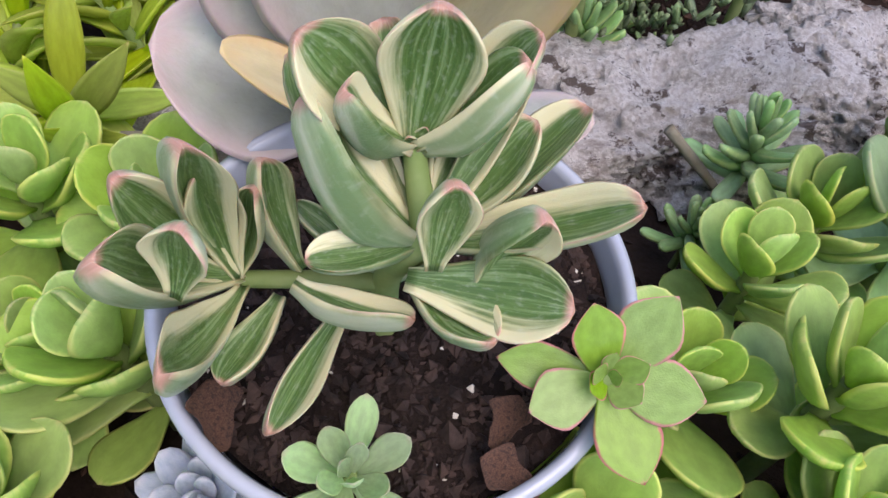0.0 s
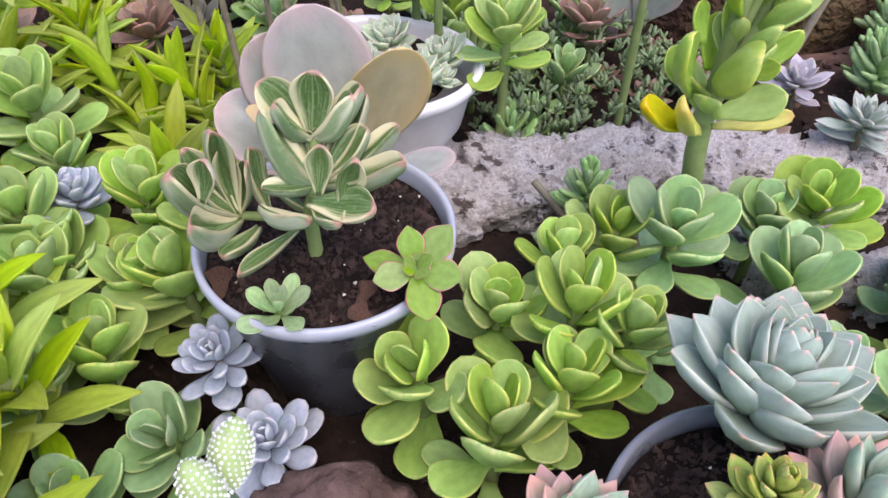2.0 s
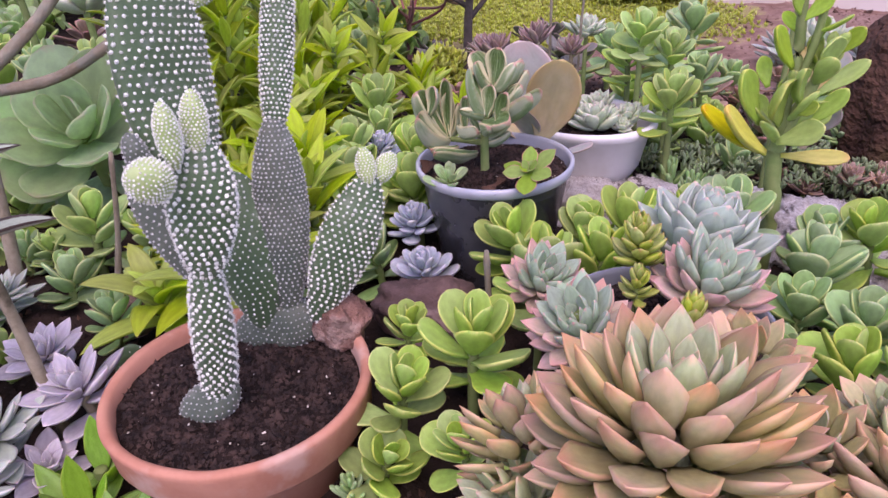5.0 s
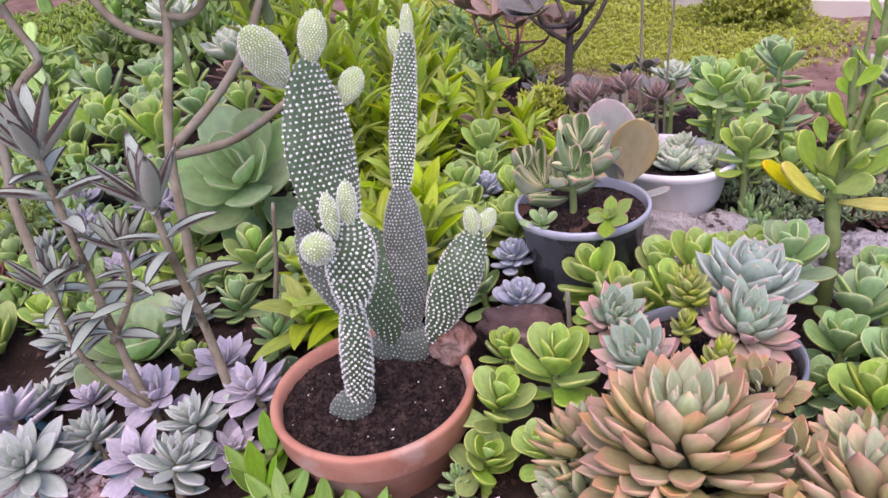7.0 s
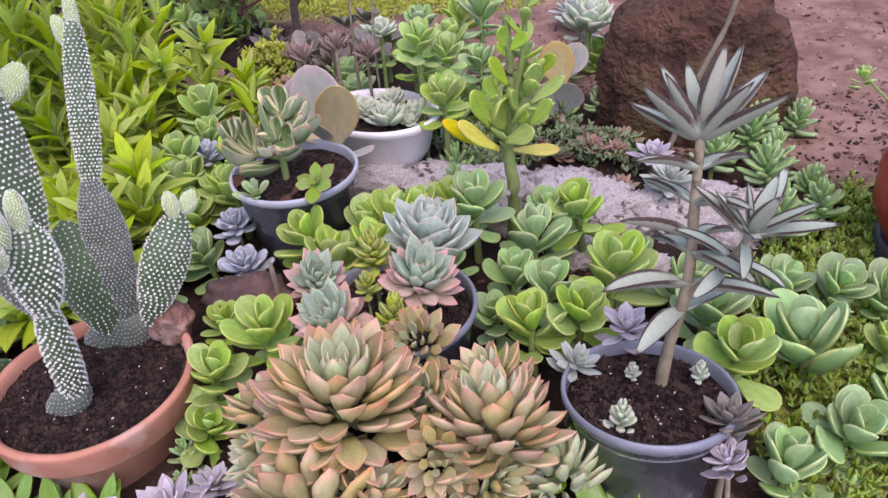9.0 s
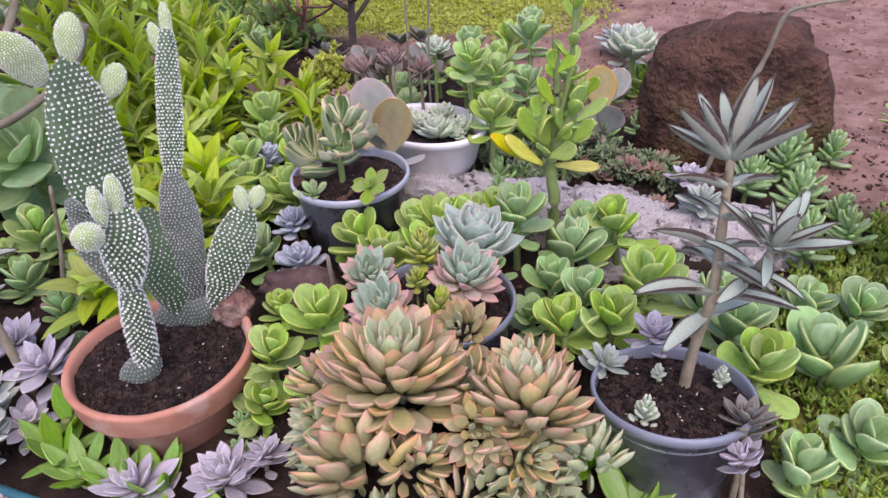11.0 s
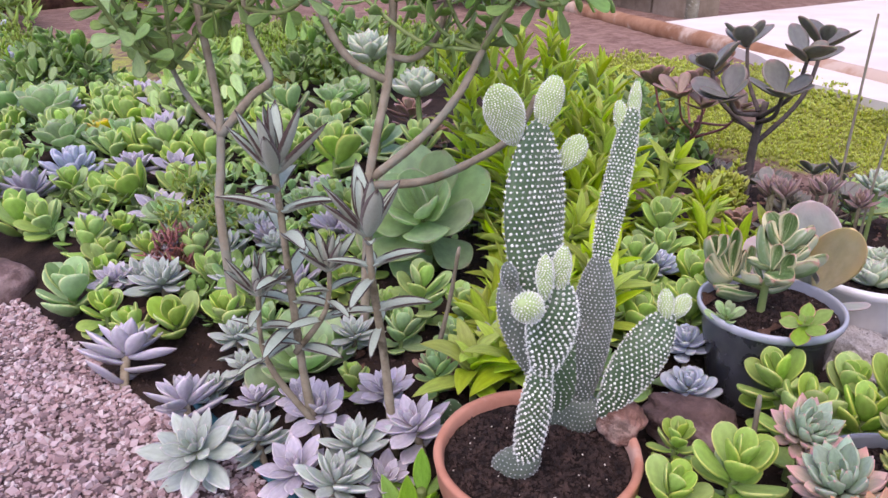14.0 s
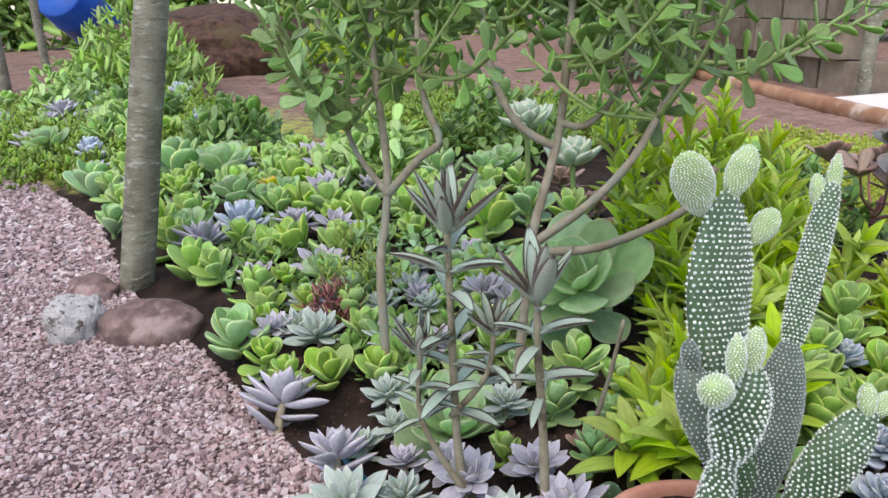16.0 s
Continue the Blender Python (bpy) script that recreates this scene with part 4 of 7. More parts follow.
def tuft_mesh(verts, faces, pitch, size, seed, mat=None):
    """Spine tufts in staggered rows over a pad: each a knob with a few short bristles."""
    rng = random.Random(seed)
    V = [Vector(v) for v in verts]
    zs = [v.z for v in V]
    height = max(zs)
    quads = []
    for f in faces:
        c = sum((V[i] for i in f), Vector()) / len(f)
        e1, e2 = V[f[1]] - V[f[0]], V[f[-1]] - V[f[0]]
        nrm = e1.cross(e2)
        ar = nrm.length
        if ar < 1e-10:
            continue
        quads.append((f, c, nrm.normalized()))
    rows = int(height / (pitch * 0.75))
    spots = []
    for i in range(1, rows + 1):
        z = (i - 0.3) * height / (rows + 0.4)
        ring = sorted((q for q in quads if abs(q[1].z - z) < height / 26 * 0.9), key=lambda q: math.atan2(q[1].y, q[1].x))
        if len(ring) < 6:
            continue
        loop = [(q[1].x, q[1].y) for q in ring]
        xs = max(abs(p[0]) for p in loop)
        ys = max(abs(p[1]) for p in loop)
        per = math.pi * (3 * (xs + ys) - math.sqrt((3 * xs + ys) * (xs + 3 * ys)))
        n = max(4, int(per / pitch))
        # even spacing along the section
        tab, tot, last = [0.0], 0.0, Vector((xs, 0))
        for j in range(1, 73):
            p = Vector((xs * math.cos(j * math.pi / 36), ys * math.sin(j * math.pi / 36)))
            tot += (p - last).length
            last = p
            tab.append(tot)
        for j in range(n):
            want = tot * ((j + (0.5 if i % 2 else 0) + rng.uniform(-0.08, 0.08)) % n) / n
            a = np.interp(want, tab, [q * math.pi / 36 for q in range(73)])
            target = Vector((xs * math.cos(a), ys * math.sin(a), z + rng.uniform(-0.1, 0.1) * pitch))
            spots.append(target)
    out_v, out_f = [], []
    centres = np.array([tuple(q[1]) for q in quads])
    for s in spots:
        q = quads[int(np.argmin(((centres - np.array(s)) ** 2).sum(1)))]
        nrm = q[2]
        p = s - nrm * (s - q[1]).dot(nrm)
        b = basis(nrm, (0.3, 0.1, 1))
        sz = size * rng.uniform(0.75, 1.2)
        k0 = len(out_v)
        for j in range(6):
            a = j * math.pi / 3
            out_v.append(tuple(p + b.to_3x3() @ Vector((sz * math.cos(a), -sz * 0.2, sz * math.sin(a)))))
        for j in range(6):
            a = j * math.pi / 3 + 0.3
            out_v.append(tuple(p + b.to_3x3() @ Vector((sz * 0.62 * math.cos(a), sz * 0.75, sz * 0.62 * math.sin(a)))))
        out_v.append(tuple(p + b.to_3x3() @ Vector((0, sz * 1.15, 0))))
        for j in range(6):
            j2 = (j + 1) % 6
            out_f.append((k0 + j, k0 + j2, k0 + 6 + j2, k0 + 6 + j))
            out_f.append((k0 + 6 + j, k0 + 6 + j2, k0 + 12))
        for j in range(5):
            a = rng.uniform(0, 6.283)
            d = b.to_3x3() @ Vector((math.cos(a) * 0.9, 1.0, math.sin(a) * 0.9))
            e = d.cross(nrm).normalized() * sz * 0.16
            k1 = len(out_v)
            out_v.extend((tuple(p + e), tuple(p - e), tuple(p + nrm * sz * 0.3 + e.cross(d) * 0.5), tuple(p + d * sz * rng.uniform(1.1, 1.9))))
            out_f.extend(((k1, k1 + 1, k1 + 3), (k1 + 1, k1 + 2, k1 + 3), (k1 + 2, k1, k1 + 3)))
    return out_v, out_f


def pad(parent, base, top, width, thick, face, mat, pitch=0.0064, size=0.00105, seed=1, label="", taper=0.35, name="pad", full=0.62):
    """A pad from base to top; face: the way its flat side looks."""
    a, b = Vector(base), Vector(top)
    v, f = pad_mesh(width, (b - a).length, thick, seed, taper, full)
    z = (b - a).normalized()
    y = -(Vector(face) - z * Vector(face).dot(z)).normalized()
    rot = Matrix((y.cross(z), y, z)).transposed().to_4x4()
    m = Matrix.Translation(a) @ rot
    ob = child(name, mesh_of("pad", v, f, mat), parent, m, label)
    tv, tf = tuft_mesh(v, f, pitch, size, seed)
    tagged(child("areole_cover", mesh_of("areole_cover", tv, tf, M_TUFTGREY if mat is M_PADDUST else M_TUFT, smooth=False), ob, None, "white spine tufts in rows"), kind="stuff")
    return ob


def cactus():
    o = Vector((0.0, -0.165, SOIL_Z))
    ob = root("bunny_ear_cactus", o, "bunny ear cactus with white dotted pads in terracotta pot", "cactus")
    L = lambda *p: tuple(Vector(p) - o)
    view = (0.75, -0.55, 0.2)
    # front column, its upper pad and young pads
    pad(ob, L(-0.055, -0.18, 0.072), L(-0.014, -0.152, 0.108), 0.034, 0.024, (0.3, -0.9, 0.3), M_PADDUST, 0.00491, 0.00073, seed=2, taper=0.1)
    pad(ob, L(-0.03, -0.159, 0.085), L(-0.008, -0.16, 0.21), 0.027, 0.024, view, M_PAD, 0.00485, 0.00129, 3, taper=0.05, full=0.3)
    pad(ob, L(-0.009, -0.161, 0.193), L(-0.002, -0.15, 0.287), 0.047, 0.027, view, M_PAD, 0.00502, 0.00139, 4)
    pad(ob, L(0.0, -0.168, 0.273), L(0.003, -0.171, 0.313), 0.0145, 0.015, view, M_BUD, 0.00260, 0.00072, 5, "young pale bud pad", 0.2)
    pad(ob, L(-0.003, -0.152, 0.272), L(-0.002, -0.148, 0.313), 0.0165, 0.015, view, M_BUD, 0.00260, 0.00072, 6, "young pale bud pad", 0.2)
    pad(ob, L(0.0, -0.176, 0.264), L(0.011, -0.2, 0.286), 0.025, 0.021, (0.6, -0.6, 0.4), M_BUD, 0.00260, 0.00072, 7, "young round bud pad", 0.1)
    # dark pads behind the column
    pad(ob, L(-0.022, -0.158, 0.185), L(-0.062, -0.158, 0.268), 0.036, 0.02, view, M_PADDUST, 0.00477, 0.00090, seed=8)
    pad(ob, L(-0.052, -0.156, 0.25), L(-0.058, -0.16, 0.282), 0.017, 0.015, view, M_PADDUST, 0.00351, 0.00073, 9)
    pad(ob, L(-0.062, -0.088, 0.095), L(-0.083, -0.076, 0.222), 0.064, 0.024, view, M_PAD, 0.0056, 0.0009, seed=10)
    # trunk pad at the back of the pot, half sunk
    pad(ob, L(-0.1, -0.096, 0.075), L(-0.026, -0.06, 0.108), 0.05, 0.03, (0.5, -0.8, 0.2), M_PADDUST, 0.00477, 0.00073, seed=11, taper=0.1)
    # tall pad, its column and the tip
    pad(ob, L(-0.05, -0.072, 0.098), L(-0.059, -0.049, 0.262), 0.048, 0.026, view, M_PADDUST, 0.00435, 0.00090, 12)
    pad(ob, L(-0.059, -0.049, 0.25), L(-0.093, 0.014, 0.38), 0.0215, 0.019, view, M_PAD, 0.00452, 0.00114, 13, taper=-0.2, full=0.25)
    pad(ob, L(-0.09, 0.01, 0.362), L(-0.098, 0.022, 0.402), 0.012, 0.011, view, M_BUD, 0.00260, 0.00072, 14, "young pale bud pad", 0.1)
    pad(ob, L(-0.092, 0.002, 0.354), L(-0.102, 0.004, 0.386), 0.014, 0.012, view, M_BUD, 0.00260, 0.00072, 15, "young pale bud pad", 0.1)
    # short pad
    pad(ob, L(-0.028, -0.07, 0.105), L(-0.008, -0.006, 0.21), 0.052, 0.024, view, M_PAD, 0.00519, 0.00129, 16)
    pad(ob, L(-0.009, -0.012, 0.2), L(-0.015, -0.008, 0.23), 0.015, 0.014, view, M_BUD, 0.00260, 0.00072, 17, "young pale bud pad", 0.1)
    pad(ob, L(-0.01, -0.004, 0.2), L(-0.008, 0.018, 0.218), 0.017, 0.014, view, M_BUD, 0.00260, 0.00072, 18, "young pale bud pad", 0.1)
    # high pad
    pad(ob, L(-0.05, -0.128, 0.2), L(-0.096, -0.098, 0.386), 0.096, 0.022, (0.96, 0.22, 0.12), M_PAD, 0.00660, 0.00135, 19, taper=0.4)
    pad(ob, L(-0.095, -0.122, 0.365), L(-0.09, -0.15, 0.422), 0.038, 0.017, view, M_BUD, 0.00260, 0.00072, 20, "young pale bud pad", 0.3)
    pad(ob, L(-0.096, -0.096, 0.375), L(-0.094, -0.08, 0.42), 0.027, 0.015, view, M_BUD, 0.00260, 0.00072, 21, "young pale bud pad", 0.3)
    pad(ob, L(-0.092, -0.072, 0.335), L(-0.09, -0.05, 0.364), 0.025, 0.014, view, M_BUD, 0.00260, 0.00072, 22, "young pale bud pad", 0.3)
    return ob


cactus()
rock("rock", (-0.018, -0.05, 0.09), (0.022, 0.018, 0.021), M_ROCKRED, "small reddish rock on the pot's soil", 3, 20, 4, 0.32)


# ---- clear plastic pots ----
def plastic_pot(name, loc, r, h, label, floor=0.68, soil=0.012, tilt=(0, 0), rim_mat=None):
    ob = root(name, loc, label, "flower pot")
    ob.matrix_basis = pose(*loc, tilt[0], tilt[1], 0)
    prof = [(0.0, 0.0), (r * floor, 0.0), (r * floor + 0.001, 0.003), (r * 0.93, h - 0.012), (r * 0.955, h - 0.009)]
    lathe("wall", prof, M_SMOKE, ob, 80)
    rim = [(r * 0.955, h - 0.011), (r * 0.99, h - 0.009), (r, h - 0.005), (r * 0.995, h - 0.001), (r * 0.965, h), (r * 0.945, h - 0.001), (r * 0.935, h - 0.004), (r * 0.912, h - 0.02)]
    lathe("rim", rim, rim_mat or M_GREYPLASTIC, ob, 96, "clear greyish rolled rim")
    inner = [(r * floor - 0.002, 0.003), (r * 0.905, h - soil)]
    lathe("soil_side", inner, M_SOIL, ob, 60)
    soil_disc(ob, r * 0.905, h - soil, int(r * 1000) + int(loc[0] * 100), 0.004)
    return ob


plastic_pot("plastic_pot", (-0.025, 0.182, 0.03), 0.077, 0.122, "clear smoky plastic tub filled with soil", rim_mat=M_CLEARRIM)
plastic_pot("plastic_pot", (0.448, 0.0135, 0.012), 0.071, 0.11, "grey plastic pot with dark soil", tilt=(-7.8, -3.4))
plastic_pot("plastic_pot", (0.207, 0.028, 0.012), 0.0745, 0.125, "clear plastic bowl holding pink rosettes", 0.75)


# ---- variegated plant in the clear tub ----
VARI = leaf_set(M_VARI, "spoon", 0.46, 0.17, 0.5, 0.42, 4, 16, 16, 0.06)


def variegated():
    o = Vector((-0.028, 0.17, 0.142))
    ob = root("variegated_succulent", o, "striped green and cream succulent with pink rims", "succulent")
    L = lambda p: tuple(Vector(p) - o)
    H, J, N = (-0.021, 0.177, 0.222), (-0.018, 0.163, 0.203), (-0.07, 0.17, 0.168)
    tube("stem", [(0, 0, -0.012), L((-0.027, 0.169, 0.175)), L(J), L((-0.02, 0.174, 0.216)), L(H)], 0.0045, 0.0026, M_STEM, ob, 10)
    tube("stem", [L((-0.027, 0.169, 0.172)), L((-0.045, 0.17, 0.17)), L(N)], 0.003, 0.0026, M_STEM, ob, 9)
    face, up = (0.0, -0.75, 0.65), (0, 0, 1)
    for k, (b, t, w, u) in enumerate((
            (H, (-0.016, 0.186, 0.259), 0.0255, face), (H, (-0.049, 0.182, 0.249), 0.024, (0.2, -0.5, 0.8)), (H, (-0.04, 0.166, 0.243), 0.012, (0.5, 0.2, 0.8)), (H, (0.009, 0.191, 0.242), 0.019, (-0.3, -0.5, 0.8)),
            (H, (0.006, 0.176, 0.245), 0.013, (-0.6, 0.3, 0.7)), (J, (0.01, 0.184, 0.222), 0.019, (-0.2, -0.3, 1)), (J, (-0.052, 0.17, 0.235), 0.0165, (0.6, 0.3, 0.7)), (J, (-0.055, 0.2, 0.218), 0.02, (0.4, -0.3, 0.8)),
            ((-0.015, 0.156, 0.203), (-0.012, 0.163, 0.232), 0.0165, (0.1, -0.9, 0.4)), ((-0.004, 0.155, 0.194), (0.006, 0.16, 0.23), 0.0165, (0.3, -0.9, 0.35)), (J, (0.034, 0.163, 0.215), 0.0165, (0, -0.3, 1)), (J, (0.022, 0.196, 0.208), 0.018, (0, -0.2, 1)),
            ((-0.021, 0.156, 0.196), (0.019, 0.145, 0.202), 0.023, (-0.05, -0.35, 0.95)), ((-0.02, 0.158, 0.192), (0.0, 0.136, 0.196), 0.017, (0, 0.2, 1)), (J, (-0.012, 0.205, 0.205), 0.018, up),
            (N, (-0.083, 0.179, 0.226), 0.0125, (0.6, -0.5, 0.2)), (N, (-0.095, 0.175, 0.212), 0.0195, (0.5, -0.7, 0.4)), ((-0.075, 0.148, 0.198), (-0.067, 0.154, 0.225), 0.017, (-0.1, -0.9, 0.35)), (N, (-0.098, 0.14, 0.212), 0.017, (0.6, 0.1, 0.6)),
            ((-0.068, 0.168, 0.166), (-0.078, 0.119, 0.19), 0.0135, (0.3, 0.3, 0.9)), ((-0.058, 0.168, 0.162), (-0.069, 0.138, 0.162), 0.015, up), (N, (-0.074, 0.182, 0.212), 0.0165, (0.3, -0.8, 0.2)),
            ((-0.052, 0.172, 0.172), (-0.066, 0.186, 0.205), 0.0105, (0.7, -0.4, 0.4)), ((-0.05, 0.158, 0.188), (-0.02, 0.146, 0.182), 0.0125, (0.1, 0.2, 0.9)), ((-0.038, 0.172, 0.158), (-0.058, 0.124, 0.164), 0.0115, (0.5, 0.1, 0.8)),
            ((-0.03, 0.17, 0.178), (-0.055, 0.185, 0.18), 0.0085, up), (J, (-0.03, 0.21, 0.225), 0.018, (0, -0.4, 0.9)), (J, (0.005, 0.205, 0.225), 0.018, (0, -0.4, 0.9)), (J, (-0.045, 0.155, 0.2), 0.014, (0.3, 0, 1)),
            ((-0.027, 0.169, 0.18), (-0.005, 0.178, 0.185), 0.013, up), ((-0.027, 0.169, 0.172), (-0.01, 0.19, 0.172), 0.012, up), (N, (-0.058, 0.185, 0.2), 0.013, (0, -0.5, 0.8)), (N, (-0.09, 0.16, 0.19), 0.014, (0.3, 0, 1)))):
        leaf_to(ob, VARI[k % 4], L(b), L(t), w * 0.9, u, 1.9)
    for k in range(3):
        leaf_to(ob, VARI[k], L(H), tuple(Vector(L(H)) + Vector((0.003 * math.cos(k * 2.1), 0.003 * math.sin(k * 2.1), 0.007))), 0.0035, face)
    return ob


variegated()
AEON = KINDS["aeon"].leaves
ae = root("rosette_succulent", (0.035, 0.146, 0.142), "small green rosette with pink toothed rims", "succulent")
tube("stem", [(0, 0.004, -0.004), (0, 0.002, 0.012), (0, 0, 0.0245)], 0.003, 0.0026, M_STEM, ae, 8)
for k, (tip, w) in enumerate((((-0.0064, 0.0144, 0.016), 0.0155), ((0.0174, 0.0178, 0.0157), 0.019), ((0.0263, -0.0063, 0.0007), 0.0185), ((0.0108, -0.0254, -0.0135), 0.0195), ((-0.0218, -0.0095, -0.0046), 0.0175), ((-0.0303, 0.0065, -0.0043), 0.014),
                              ((-0.0063, -0.006, 0.003), 0.0085), ((0.0078, -0.0088, 0.003), 0.011), ((0.0093, -0.0001, 0.0098), 0.009), ((-0.0059, -0.0018, 0.0081), 0.007), ((0.001, 0.004, 0.0075), 0.006), ((0.0025, -0.003, 0.0065), 0.005))):
    t = Vector(tip)
    leaf_to(ae, AEON[k % 4], (t.x * 0.06, t.y * 0.06, 0.0235 - 0.002 * (k < 6)), (t.x, t.y, 0.024 + t.z), w, (-0.05, -0.5, 0.85))
rosette("pale", (-0.034, 0.12, 0.152), 0.05, (8, -5), n=12, base=(-0.034, 0.124, 0.14), label="small grey green floury rosette", squeeze=0.66)

# ---- bowl of pink rosettes ----
for p, s, tilt in (((0.180, -0.041, 0.168), 0.074, (22, -8)), ((0.127, 0.018, 0.152), 0.066, (8, -24)), ((0.237, 0.029, 0.182), 0.08, (8, 14))):
    rosette("pink", p, s, tilt, label="pink and mint rosette in clear bowl")
rosette("ygreen", (0.189, 0.025, 0.205), 0.046, (0, 0))
rosette("ygreen", (0.202, -0.007, 0.19), 0.03, (4, 0), n=18)
rosette("ygreen", (0.243, -0.028, 0.192), 0.042, (12, 10))
rosette("blue", (0.208, 0.094, 0.176), 0.12, (8, 6))

# ---- orange cluster ----
lathe("body", [(0.0, 0.0), (0.055, 0.0), (0.07, 0.085), (0.074, 0.087), (0.074, 0.1), (0.068, 0.1), (0.06, 0.08)], M_GREYPLASTIC, root("plastic_pot", (0.3, -0.14, -0.01), "pale grey pot under the orange rosettes", "flower pot"), 48)
UP, OUT, SIDE, LOW = (-0.02, -0.12, 1.0), (0.22, -0.62, 0.68), (0.4, -0.1, 0.85), (0.15, -0.85, 0.35)
CLUMP = [((0.276, -0.146, 0.236), 0.128, 96, UP), ((0.262, -0.2, 0.19), 0.11, 46, OUT), ((0.364, -0.108, 0.214), 0.108, 66, SIDE), ((0.342, -0.074, 0.2), 0.08, 44, SIDE), ((0.202, -0.15, 0.19), 0.076, 44, (-0.5, -0.4, 0.7)), ((0.323, -0.176, 0.184), 0.068, 34, OUT), ((0.352, -0.158, 0.196), 0.06, 36, OUT), ((0.39, -0.14, 0.176), 0.062, 34, (0.5, -0.6, 0.6)),
         ((0.28, -0.066, 0.196), 0.07, 40, (0.0, 0.5, 0.8)), ((0.232, -0.102, 0.2), 0.085, 46, (-0.4, 0.25, 0.85)), ((0.32, -0.122, 0.212), 0.066, 34, (0.15, -0.2, 0.95)), ((0.332, -0.202, 0.155), 0.07, 34, LOW), ((0.21, -0.188, 0.16), 0.075, 38, (-0.4, -0.75, 0.5)), ((0.292, -0.214, 0.14), 0.07, 32, LOW), ((0.376, -0.176, 0.152), 0.064, 32, (0.4, -0.75, 0.45)), ((0.404, -0.1, 0.165), 0.07, 36, (0.8, -0.2, 0.5))]
for k in range(80):
    el, az = math.asin(-0.1 + 1.05 * (k + 0.5) / 80), k * 2.39996
    d = Vector((math.cos(el) * math.cos(az), math.cos(el) * math.sin(az), math.sin(el)))
    p = Vector((0.3 + 0.1 * d.x, -0.14 + 0.082 * d.y, 0.09 + 0.092 * d.z))
    if all((p - Vector(q)).length > sz * 0.4 for q, sz, _, _ in CLUMP):
        CLUMP.append((tuple(p), 0.058 + 0.006 * (k % 3), 30, tuple(d)))
for k, (p, s, n, way) in enumerate(CLUMP):
    d = Vector(way)
    tx, ty = math.degrees(math.atan2(-d.y, d.z)), math.degrees(math.atan2(d.x, math.hypot(d.y, d.z)))
    rosette("orange", p, s, (tx, ty), n=n, stem=False, base=(0.3 + (p[0] - 0.3) * 0.3, -0.14 + (p[1] + 0.14) * 0.3, 0.08), group="orange rosettes in one clump", parts=k < 12)
core = bmesh.new()
bmesh.ops.create_icosphere(core, subdivisions=3, radius=1, matrix=pose(0.3, -0.14, 0.085) @ Matrix.Diagonal((0.085, 0.068, 0.075, 1)))
tagged(part("root_ball", core, M_SOIL, None), "dark root ball under the orange rosettes", "soil")

